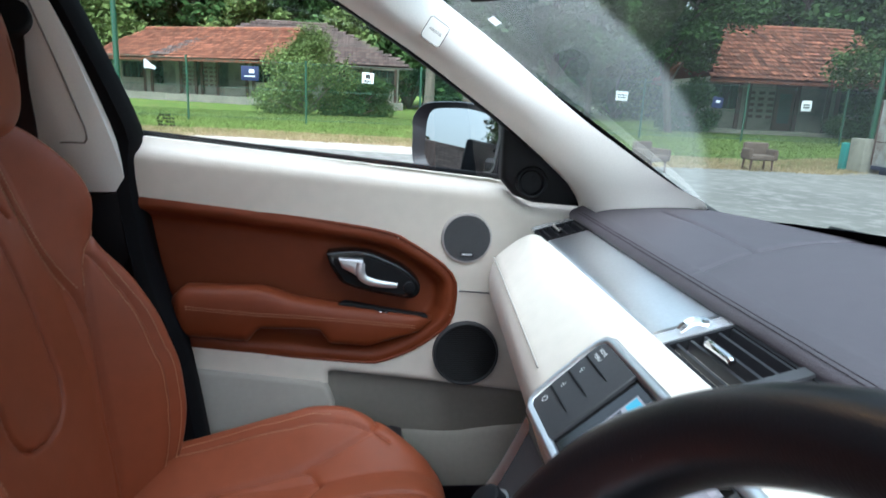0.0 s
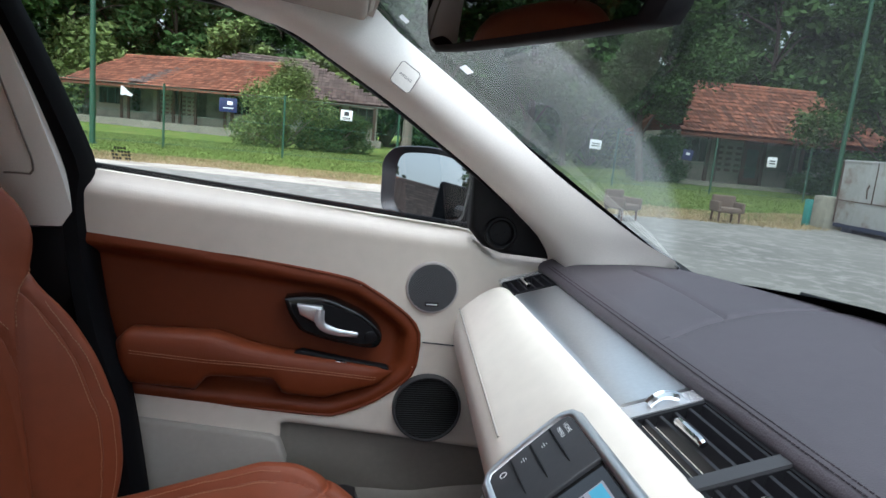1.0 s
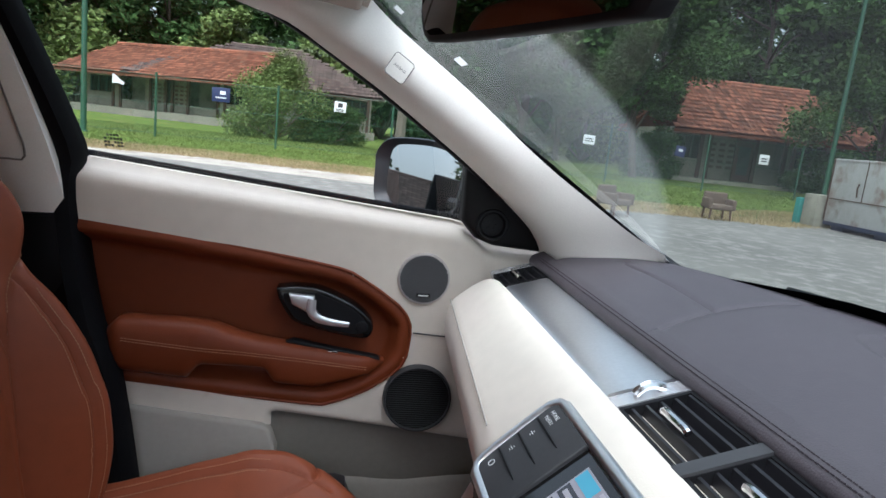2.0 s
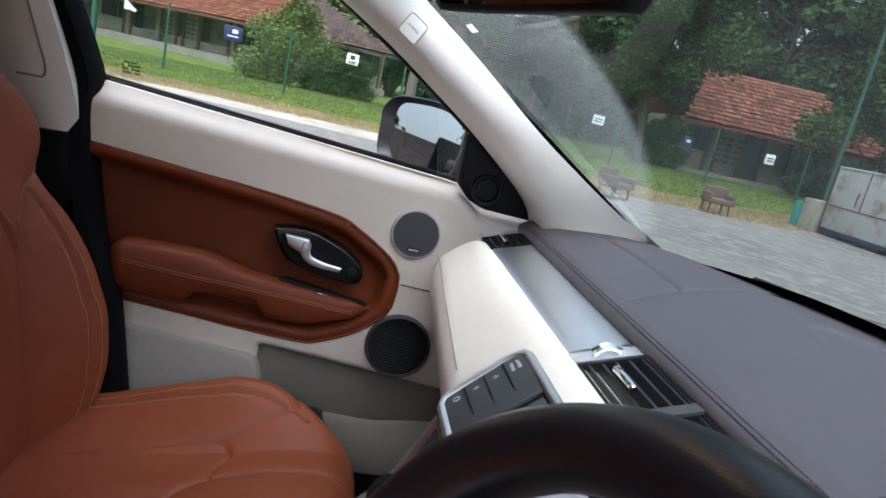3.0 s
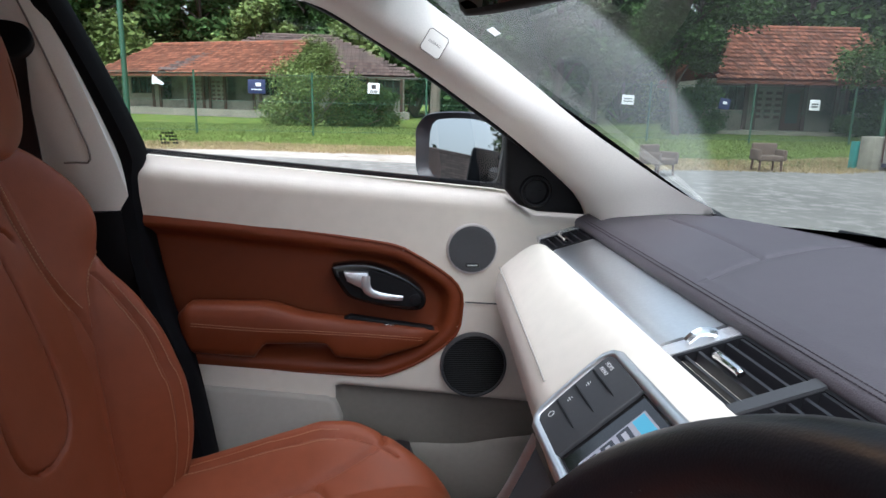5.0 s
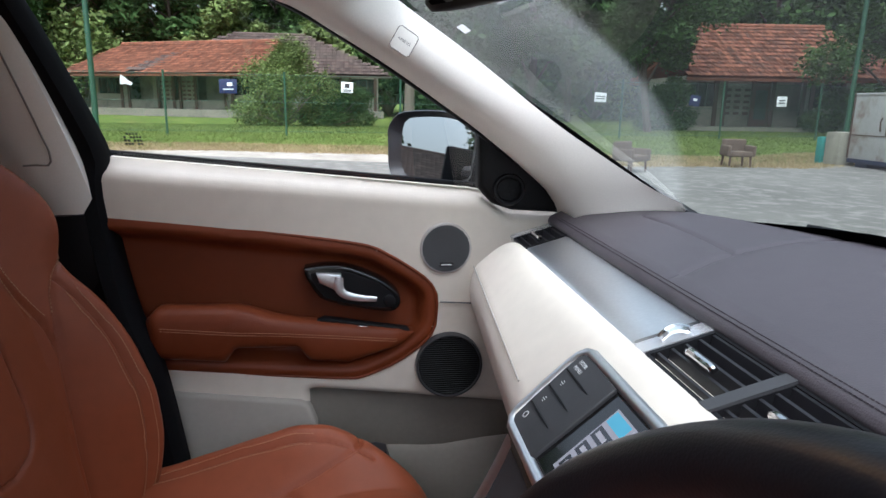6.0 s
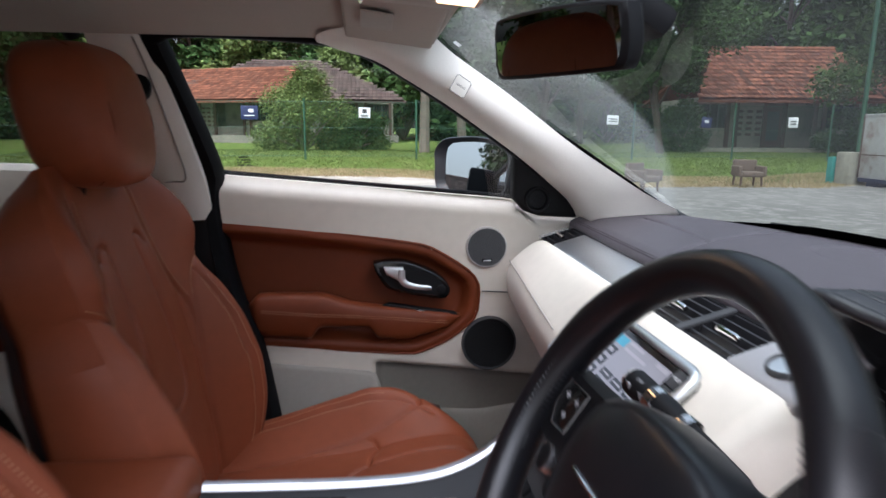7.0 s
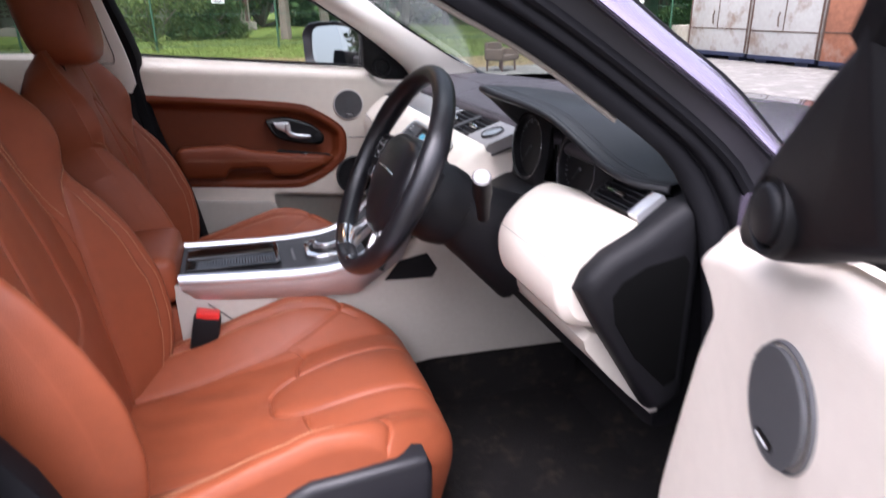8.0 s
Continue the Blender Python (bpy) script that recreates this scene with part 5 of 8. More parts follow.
def front_door(name, s, label, group):
    d = thing(name, (0.323, s * 0.897, 0.35), label, "door", group=group)
    TAN = [(p.x, p.y) for p in spline([(*p, 0) for p in TAN_OUT], 70)]
    x0, x1, nx, nz = -0.69, (0.235 if s > 0 else 0.248), 110, 84
    cell = 0.0085
    pts, sd = [], []
    for i in range(nx + 1):
        x = x0 + (x1 - x0) * i / nx
        for j in range(nz + 1):
            z = 0.42 + (door_top(x, s) - 0.42) * j / nz
            q = (x, z) if s > 0 else (x + (front_edge(z) - x1) * smoothstep(0.06, x1, x), z)
            dd, near = poly_distance(q, TAN)
            if abs(dd) < cell * 0.55:
                q, dd = near, 0.0
            pts.append(q)
            sd.append(dd)
    def surface(x, z, dd, inner):
        top = door_top(x, s) - z
        y = 0.745 + 0.022 * smoothstep(0.045, 0.0, top) ** 2 * 1.2 + 0.012 * smoothstep(0.60, 0.45, z)
        y += 0.004 * math.cos(x * 5)
        if s < 0:
            y += 0.020 * smoothstep(0.05, 0.0, front_edge(z) - x) * smoothstep(0.96, 0.92, z)
        y += 0.030 * smoothstep(0.611 - 0.122 * x, 0.591 - 0.122 * x, z) * smoothstep(-0.280, -0.255, x)
        if inner:
            y += -0.004 * smoothstep(0.0, 0.007, dd) + 0.038 * smoothstep(0.017, 0.044, dd)
        return Vector((x, s * y, z))
    low = B()
    low_v = {}
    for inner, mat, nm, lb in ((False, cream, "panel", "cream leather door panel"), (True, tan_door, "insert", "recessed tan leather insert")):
        g = B()
        vs = {}
        for i in range(nx):
            for j in range(nz):
                ids = [i * (nz + 1) + j, (i + 1) * (nz + 1) + j, (i + 1) * (nz + 1) + j + 1, i * (nz + 1) + j + 1]
                mean = sum(sd[k] for k in ids) / 4
                if (mean > 0) != inner:
                    continue
                if not inner and all(pts[k][1] < 0.603 - 0.122 * pts[k][0] and pts[k][0] > -0.27 for k in ids):
                    for k in ids:
                        if k not in low_v:
                            low_v[k] = low.verts.new(surface(*pts[k], max(sd[k], 0), inner))
                    low.faces.new([low_v[k] for k in ids])
                    continue
                for k in ids:
                    if k not in vs:
                        vs[k] = g.verts.new(surface(*pts[k], max(sd[k], 0), inner))
                g.faces.new([vs[k] for k in ids])
        main = part(nm, g, mat, d, lb, smooth=60)
        if inner:
            ins = main
        else:
            cream_part = main
    part("lower_panel", low, beige_plastic, d, "recessed beige plastic lower panel", smooth=60)
    g = B()
    tube(g, [Vector((x, s * 0.7465, z)) for x, z in TAN], 0.0032, n=8, closed=True)
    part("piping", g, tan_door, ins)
    # top roll and outer shell
    g = B()
    rows = []
    for i in range(30):
        x = x0 + (x1 - x0) * i / 29
        t = door_top(x, s)
        rows.append([Vector((x, s * y, z)) for y, z in ((0.7714, t - 0.0005), (0.782, t + 0.0005), (0.79, t - 0.004), (0.80, t - 0.03), (0.80, 0.40), (0.76, 0.40), (0.755, 0.42))])
    rings(g, rows, close=False)
    part("top_roll", g, cream, d, smooth=60)
    g = B()
    rows = []
    for x in np.linspace(-0.74, 0.30, 16):
        t = door_top(x, s) - 0.015
        rows.append([Vector((x, s * y, z)) for y, z in ((0.80, t), (0.83, t), (0.875, t - 0.12), (0.895, 0.7), (0.89, 0.4), (0.86, 0.30), (0.80, 0.32))])
    rings(g, rows)
    part("outer_skin", g, body_paint, d, "dark plum metallic outer skin", smooth=50)
    g = B()
    tube(g, [Vector((x, s * 0.788, door_top(x, s) + 0.004)) for x in np.linspace(-0.66, 0.069, 20)], 0.006, n=8)
    part("window_seal", g, rubber, d)
    g = B()
    tube(g, [Vector((x, s * 0.797, door_top(x, s) + 0.006)) for x in np.linspace(-0.66, 0.069, 20)], 0.003, n=6)
    part("bright_strip", g, chrome, d)
    # armrest: a padded bar that tapers forward
    g = B()
    rows = []
    for x in np.linspace(-0.565, -0.062, 60):
        top = float(np.interp(x, [-0.565, -0.40, -0.372, -0.335, -0.30, -0.064], [0.818, 0.816, 0.809, 0.795, 0.787, 0.757]))
        low = float(np.interp(x, [-0.565, -0.53, -0.42, -0.40, -0.285, -0.265, -0.19, -0.09, -0.06], [0.722, 0.718, 0.708, 0.736, 0.732, 0.702, 0.695, 0.725, 0.742]))
        reach = float(np.interp(x, [-0.565, -0.545, -0.40, -0.32, -0.10, -0.062], [0.034, 0.062, 0.062, 0.052, 0.039, 0.020]))
        nose = smoothstep(-0.062, -0.085, x) * smoothstep(-0.575, -0.535, x)
        mid = (top + low) / 2
        r = []
        for k in range(16):
            a = 2 * math.pi * k / 16
            ca, sa = math.cos(a), math.sin(a)
            yy = 0.775 - (reach + 0.01) * (0.5 + 0.5 * math.copysign(abs(ca) ** 0.55, ca))
            zz = mid + (top - low) / 2 * (0.35 + 0.65 * nose) * math.copysign(abs(sa) ** 0.6, sa)
            r.append(Vector((x, s * yy, zz)))
        rows.append(r)
    rings(g, rows)
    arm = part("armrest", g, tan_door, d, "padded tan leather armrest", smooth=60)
    g = B()
    for off in (0.0, -0.005):
        stitches(g, [Vector((x, s * (0.775 - float(np.interp(x, [-0.565, -0.545, -0.40, -0.32, -0.10, -0.062], [0.034, 0.062, 0.062, 0.052, 0.039, 0.020])) - 0.0106), float(np.interp(x, [-0.56, -0.395, -0.214, -0.088], [0.788, 0.773, 0.756, 0.742])) + off)) for x in np.linspace(-0.53, -0.09, 40)], 0.0062, 0.0042, 0.0005)
    part("stitching", g, thread, arm, kind="stuff")
    # handle plate with its lever
    BEZ = [(-0.272, 0.884), (-0.235, 0.889), (-0.195, 0.887), (-0.16, 0.875), (-0.122, 0.857), (-0.094, 0.832), (-0.088, 0.815), (-0.096, 0.799), (-0.115, 0.796), (-0.145, 0.800), (-0.19, 0.808), (-0.236, 0.822), (-0.252, 0.838), (-0.268, 0.866)]
    bez = [(p.x, p.y) for p in spline([(*p, 0) for p in BEZ + BEZ[:1]], 49)][:-1]
    g = B()
    prism(g, bez, lambda u, v, w: Vector((u, s * (0.778 - w), v)), 0, 0.040, 0.004)
    plate = part("handle_plate", g, gloss_black, d, "gloss black handle surround")
    g = B()
    sm = [(-0.18 + 0.86 * (x + 0.18), 0.843 + 0.80 * (z - 0.843)) for x, z in bez]
    prism(g, sm, lambda u, v, w: Vector((u, s * (0.736 - w), v)), -0.001, 0.0015)
    part("recess", g, black_plastic, plate)
    g = B()
    lev = spline([(-0.205, 0.722, 0.872), (-0.206, 0.722, 0.852), (-0.196, 0.722, 0.838), (-0.17, 0.723, 0.830), (-0.135, 0.725, 0.826)], 16)
    tube(g, [Vector((p.x, s * p.y, p.z)) for p in lev], [0.008, 0.009, 0.0095, 0.0095, 0.009, 0.0085, 0.008, 0.008, 0.0075, 0.007, 0.007, 0.0065, 0.006, 0.006, 0.0055, 0.005], n=10, flat=0.6, up=(0, 1, 0))
    lever = part("lever", g, silver_paint, plate, "polished metal door lever")
    g = B()
    prism(g, [(-0.248, 0.879), (-0.202, 0.877), (-0.200, 0.852), (-0.212, 0.845), (-0.242, 0.860)], lambda u, v, w: Vector((u, s * (0.735 - w), v)), 0, 0.014, 0.004)
    part("pull", g, silver, lever)
    g = B()
    disc(g, (-0.110, s * 0.7345, 0.820), 0.012, (0, -s, 0), 0, 0.004, n=20, bev=0.002)
    part("lock_button", g, black_plastic, plate)
    # window switch strip
    g = B()
    prism(g, [(-0.256, 0.778), (-0.236, 0.786), (-0.16, 0.773), (-0.075, 0.760), (-0.07, 0.754), (-0.16, 0.760)], lambda u, v, w: Vector((u, s * (0.755 - w), v)), 0, 0.016, 0.003)
    sw = part("switch_strip", g, black_plastic, d)
    g = B()
    box(g, (-0.162, s * 0.737, 0.7665), (0.022, 0.008, 0.006), 0.002)
    part("switch", g, chrome, sw)
    # loudspeakers
    g = B()
    ring(g, (0, s * 0.747, 0.920), (0.0440 if s > 0 else 0.0470), 0.0505, (0, -s, 0), -0.004, (0.0065 if s > 0 else 0.0015))
    sp = part("speaker_ring", g, satin if s > 0 else grille_grey, d, "satin silver speaker ring" if s > 0 else "grey speaker ring")
    g = B()
    disc(g, (0, s * 0.745, 0.920), 0.0455, (0, -s, 0), 0, 0.004, n=40)
    part("grille", g, grille_grey, sp)
    g = B()
    for k in range(-18, 19):
        o = 0.0025 * k
        hw = math.sqrt(max(0.0462 ** 2 - o * o, 1e-6))
        tube(g, [(0.8 * o - 0.6 * hw, s * 0.7405, 0.920 + 0.6 * o + 0.8 * hw), (0.8 * o + 0.6 * hw, s * 0.7405, 0.920 + 0.6 * o - 0.8 * hw)], 0.0009, n=4)
    part("mesh_ribs", g, grille_grey, sp, kind="stuff")
    g = B()
    box(g, (0.001, s * 0.7395, 0.8885), (0.026, 0.004, 0.0065), 0.0015)
    bd = part("badge", g, gloss_black, sp)
    g = B()
    box(g, (0.001, s * 0.7372, 0.8885), (0.020, 0.0008, 0.0022))
    part("print", g, white_print, bd, smooth=0)
    g = B()
    ring(g, (0.010, s * 0.742, 0.679), 0.062, 0.068, (0, -s, 0), -0.006, 0.012)
    lp = part("speaker_ring", g, grey_plastic, d, "dark grey lower speaker ring")
    g = B()
    disc(g, (0.010, s * 0.742, 0.679), 0.063, (0, -s, 0), 0, 0.006, n=40)
    part("grille", g, black_plastic, lp)
    g = B()
    for k in range(-13, 14):
        z = 0.0045 * k
        hw = math.sqrt(max(0.061 ** 2 - z * z, 1e-6))
        tube(g, [(0.010 - hw, s * 0.7355, 0.679 + z), (0.010 + hw, s * 0.7355, 0.679 + z)], 0.0013, n=5)
    part("ribs", g, mirror_black, lp, kind="stuff")
    # sail panel with tweeter
    g = B()
    SAIL = [(0.052, 1.152), (0.058, 1.040), (0.088, 1.008), (0.125, 0.996), (0.225, 0.990), (0.222, 1.008), (0.200, 1.042), (0.15, 1.082), (0.10, 1.115)]
    if s < 0:
        SAIL = [(0.095, 1.028), (0.093, 1.042), (0.072, 1.070), (0.036, 1.101), (-0.014, 1.136), (-0.057, 1.166), (-0.095, 1.190), (-0.118, 1.207), (-0.12, 1.085), (-0.047, 1.057), (-0.002, 1.037), (0.035, 1.024), (0.082, 1.017)]
    prism(g, SAIL, lambda u, v, w: Vector((u, s * (0.765 - 0.25 * max(0, v - 1.05) - w), v)), 0, 0.035, 0.012)
    sail = part("sail_panel", g, black_plastic, d, "black triangular panel with a tweeter")
    g = B()
    tx, tz = (0.116, 1.037) if s > 0 else (0.012, 1.069)
    ty = 0.728 if s > 0 else 0.722
    ring(g, (tx, s * ty, tz), 0.022 if s > 0 else 0.025, 0.031, (0, -s, 0.05), -0.004, 0.009 if s > 0 else 0.005)
    part("tweeter", g, black_plastic, sail)
    g = B()
    disc(g, (tx, s * (ty + 0.002), tz), 0.022, (0, -s, 0), 0, 0.004 if s > 0 else 0.011, n=24, bev=0.002 if s > 0 else 0.006)
    for k in range(5):
        a = 2 * math.pi * k / 5
        box(g, (tx + 0.008 * math.cos(a), s * (ty - 0.0025), tz + 0.008 * math.sin(a)), (0.006, 0.002, 0.003), 0.0, Euler((0, -a, 0)))
    part("cone", g, black_plastic, sail)
    # lower pocket
    g = B()
    prism(g, [(-0.69, 0.662), (-0.536, 0.646), (-0.286, 0.615), (-0.270, 0.605), (-0.255, 0.560), (-0.262, 0.48), (-0.69, 0.48)], lambda u, v, w: Vector((u, s * (0.765 - w), v)), 0, 0.035, 0.008)
    part("pocket_cover", g, cream_plastic, d)
    g = B()
    rows = []
    for x in np.linspace(-0.69, 0.235, 24):
        t = float(np.interp(x, [-0.69, -0.25, -0.10, -0.02, 0.063, 0.235], [0.50, 0.530, 0.527, 0.520, 0.532, 0.545]))
        rows.append([Vector((x, s * y, z)) for y, z in ((0.70, 0.40), (0.70, t - 0.012), (0.708, t), (0.718, t - 0.008), (0.72, 0.44), (0.76, 0.42), (0.76, 0.40))])
    rings(g, rows)
    part("pocket_lip", g, beige_plastic, d)
    if s > 0:
        g = B()
        tube(g, [Vector((x, s * 0.7445, 0.811 - 0.06 * (x + 0.012))) for x in np.linspace(-0.010, 0.10, 8)], 0.0015, n=4)
        part("joint", g, dark_print, d)
    if s < 0:
        # window frame of the open door
        g = B()
        fr = spline([(-0.10, 0.715, 1.192), (-0.15, 0.70, 1.235), (-0.268, 0.66, 1.35), (-0.40, 0.645, 1.375), (-0.66, 0.64, 1.385), (-0.71, 0.66, 1.35), (-0.69, 0.775, 1.09)], 30)
        tube(g, [Vector((p.x, s * p.y, p.z)) for p in fr], 0.02, n=8)
        part("window_frame", g, rubber, d)
    return d


door_p = front_door("front_door", 1, "closed passenger door in cream and tan leather", "front doors")
door_d = front_door("front_door", -1, "open driver's door in cream and tan leather", "front doors")
door_d.matrix_basis = pose(0.276, -0.854, 0.358, 0, 0, 68.0)
# ---- passenger's outside mirror ----
om = thing("door_mirror", (0.0, 0.97, 1.09), "dark grey outside mirror on the passenger door", "door mirror")
mn = Vector((-0.72, -0.68, 0.13)).normalized()
mu = Vector((-0.69, 0.72, 0.0)).normalized()
mv = mn.cross(mu)
if mv.z < 0:
    mv = -mv
mc = Vector((-0.012, 0.965, 1.094))
MO = [(-0.135, -0.052), (-0.10, -0.086), (0.02, -0.0895), (0.083, -0.076), (0.110, -0.052), (0.1205, 0.012), (0.125, 0.040), (0.110, 0.066), (0.073, 0.082), (-0.04, 0.085), (-0.12, 0.066), (-0.14, 0.03)]
mo = [(p.x, p.y) for p in spline([(*p, 0) for p in MO + MO[:1]], 45)][:-1]
g = B()
rows = []
for w, sc in ((-0.016, 0.72), (-0.012, 0.80), (0.002, 0.90), (0.010, 0.965), (0.006, 1.0), (-0.02, 1.0), (-0.06, 0.93), (-0.085, 0.78), (-0.095, 0.5)):
    rows.append([mc + mu * (u * sc) + mv * (v * sc) + mn * w for u, v in mo])
rings(g, rows)
part("housing", g, mirror_black, om, "satin black mirror housing", smooth=60)
g = B()
MG = [(-0.125, -0.045), (-0.027, -0.0725), (0.030, -0.0665), (0.060, -0.0600), (0.079, -0.045), (0.086, -0.02), (0.089, 0.03), (0.085, 0.056), (0.068, 0.068), (0.035, 0.0735), (-0.06, 0.072), (-0.12, 0.058)]
mg = [(p.x, p.y) for p in spline([(*p, 0) for p in MG + MG[:1]], 45)][:-1]
prism(g, mg, lambda u, v, w: mc + mu * u + mv * v + mn * w, -0.014, -0.006)
part("mirror_glass", g, mirror_glass, om, smooth=20)
g = B()
tube(g, spline([mc - mu * 0.10 - mv * 0.04 - mn * 0.03, Vector((0.11, 0.86, 1.045)), Vector((0.12, 0.80, 1.03))], 8), 0.032, n=10, flat=0.7)
part("arm", g, black_plastic, om)

# ---- dashboard ----
dash = thing("dashboard", (0.3, 0, 0.75), "plum-black leather dashboard with cream lower pads", "dashboard")
DASH_SEAMS = [[(0.311, 0.556), (0.321, 0.48), (0.323, 0.425), (0.321, 0.36), (0.317, 0.296)], [(0.200, 0.232), (0.233, 0.254), (0.275, 0.278), (0.317, 0.296), (0.418, 0.327), (0.515, 0.344)]]
g = B()
rows = []
EDGEP = [(0.205, 0.966), (0.195, 0.969), (0.1905, 0.974), (0.1895, 0.981), (0.1925, 0.988), (0.199, 0.9925), (0.215, 0.9985)]
for y in np.linspace(-0.705, 0.705, 380):
    end = smoothstep(-0.53, -0.61, y)
    r = [Vector((x + 0.09 * end, y, z - 0.03 * end)) for x, z in EDGEP]
    xw = ws_base(y) - 0.005
    for k in range(1, 121):
        t = k / 120
        x = 0.215 + 0.09 * end + (xw - 0.215 - 0.09 * end) * t
        z = 0.9985 + 0.030 * math.sin(math.pi * min(1, t * 0.62)) - 0.012 * t - 0.02 * smoothstep(0.62, 0.705, abs(y)) - 0.03 * end * (1 - t)
        z -= seam_depth((x, y), DASH_SEAMS, 0.0030, 0.0042) if y > 0 else 0
        spot = math.hypot((x - 0.455) / 0.050, (y - 0.10) / 0.095)
        z -= 0.003 * smoothstep(1.1, 0.95, spot)
        r.append(Vector((x, y, z)))
    rows.append(r)
rings(g, rows, close=False)
top = part("top_pad", g, aubergine, dash, "plum-black stitched leather top", smooth=60)
g = B()
for yy in (0.0, 0.0045):
    stitches(g, [Vector((0.1945 + yy, y, 0.9905 + yy * 0.5)) for y in np.linspace(0.66, -0.24, 60)], 0.0052, 0.0036, 0.0006)
part("stitching", g, dark_thread, top, kind="stuff")
g = B()
box(g, (0.40, 0, 0.76), (0.36, 1.38, 0.40), 0.03)
part("core", g, black_plastic, dash)


def pad_row(y, mid, knee=False):
    side = [(0.122, 0.950), (0.109, 0.957), (0.095, 0.953), (0.079, 0.938), (0.062, 0.917), (0.047, 0.897), (0.041, 0.860), (0.046, 0.820), (0.065, 0.785), (0.12, 0.765)]
    cen = [(0.122, 0.950), (0.110, 0.957), (0.095, 0.957), (0.074, 0.9455), (0.045, 0.920), (0.010, 0.889), (0.000, 0.868), (0.004, 0.835), (0.020, 0.79), (0.06, 0.755)]
    if knee:
        side = [(0.156, 0.932), (0.134, 0.938), (0.110, 0.933), (0.086, 0.918), (0.064, 0.898), (0.047, 0.876), (0.042, 0.850), (0.046, 0.815), (0.065, 0.785), (0.12, 0.768)]
    pts = [Vector((a[0] + (b[0] - a[0]) * mid, y, a[1] + (b[1] - a[1]) * mid)) for a, b in zip(side, cen)]
    return spline(pts[:6], 20) + spline(pts[5:], 21)[1:]


def pad(y0, y1, steps, center):
    g = B()
    rows = []
    n = steps
    for i in range(n + 1):
        y = y0 + (y1 - y0) * i / n
        mid = min(1.0, max(0.0, (0.70 - y) / 0.54)) if center else 0.0
        r = pad_row(y, mid, not center)
        end = min(abs(y - y0), abs(y1 - y))
        sh = 1 - 0.16 * (1 - smoothstep(0, 0.022, end)) ** 2 if (i < 8 or not center or i > n - 4) else 1
        c = Vector((0.12, y, 0.86))
        row = []
        for k, p in enumerate(r):
            q = c + (p - c) * sh
            groove = 0.0026 * math.exp(-((k - 19) / 0.6) ** 2) * (1 - mid)
            high = max(0.0, 1 - k / 19)
            if center:
                q.y -= 0.085 * high ** 1.4 * smoothstep(0.585, 0.712, y)
                q.z -= 0.016 * (1 - abs(k - 12) / 28) * smoothstep(0.665, 0.712, y) ** 2
            row.append(q + Vector((groove, 0, 0)))
        rows.append(row + [Vector((0.2, y, row[-1].z)), Vector((0.2, row[0].y, 0.945 if center else 0.915))])
    rings(g, rows)
    return g


pp = part("glove_pad", pad(0.712, -0.245, 120, True), cream, dash, "cream leather pad", smooth=50)
g = B()
for k in (19.0,):
    line = []
    for y in np.linspace(0.69, 0.20, 50):
        r = pad_row(y, min(1.0, max(0.0, (0.70 - y) / 0.54)))
        line.append(r[int(k)] + Vector((-0.0006, 0, 0.0002)))
    tube(g, [p + Vector((0.0002, 0, 0.0)) for p in line], 0.0012, n=6)
part("piping", g, cream_plastic, pp)
kp = part("knee_pad", pad(-0.455, -0.694, 40, False), cream, dash, "cream leather knee pad", smooth=50)
g = B()
stitches(g, [Vector((0.0462, y, 0.8765)) for y in np.linspace(-0.47, -0.68, 30)], 0.0055, 0.004, 0.0006)
part("stitching", g, beige_plastic, kp, kind="stuff")
for y0, y1, lab in ((0.700, 0.16, "glovebox_lid"), (-0.27, -0.690, "lower_cover")):
    g = B()
    prof = [(0.10, 0.768), (0.088, 0.758), (0.092, 0.742), (0.125, 0.700), (0.17, 0.650), (0.215, 0.606), (0.228, 0.606), (0.235, 0.62), (0.20, 0.68), (0.16, 0.75)]
    rings(g, [[Vector((x, y, z)) for x, z in prof] for y in np.linspace(y0, y1, 12)])
    part(lab, g, cream_plastic, dash, "cream plastic cover", smooth=50)
for s in (1, -1):
    g = B()
    END = [(0.060, 0.850), (0.072, 0.876), (0.100, 0.900), *(((0.145, 0.914), (0.23, 0.932)) if s > 0 else ((0.150, 0.924), (0.205, 0.962), (0.245, 0.972))), (0.25, 0.90), (0.248, 0.652), (0.215, 0.630), (0.19, 0.634), (0.14, 0.715), (0.088, 0.798)]
    prism(g, END, lambda u, v, w: Vector((u, s * (0.693 + w), v)), 0, 0.036, 0.024)
    ep = part("end_cap", g, black_plastic, dash, "black end panel", smooth=50)
    if s < 0:
        # lid takes the matt frit black to hold the shade of door and post
        g = B()
        prism(g, [(0.104, 0.842), (0.118, 0.862), (0.155, 0.880), (0.215, 0.890), (0.225, 0.875), (0.225, 0.690), (0.205, 0.680), (0.15, 0.738), (0.112, 0.800)], lambda u, v, w: Vector((u, -(0.728 + w), v)), 0, 0.0015, 0.001)
        part("shaded_fuse_lid", g, frit, ep)

# sloping band with the metal insert and the vents
BL, BH = Vector((0.119, 0, 0.9515)), Vector((0.190, 0, 0.9725))
bd_ = (BH - BL).normalized()
bn = Vector((-bd_.z, 0, bd_.x))


def band(y, t, w=0.0):
    p = BL.lerp(BH, t) + bn * w
    if y < -0.5:
        p = Vector((0.164 + 0.038 * t, 0, 0.9355 + 0.027 * t)) + Vector((-0.58, 0, 0.815)) * w
    return Vector((p.x, y, p.z))


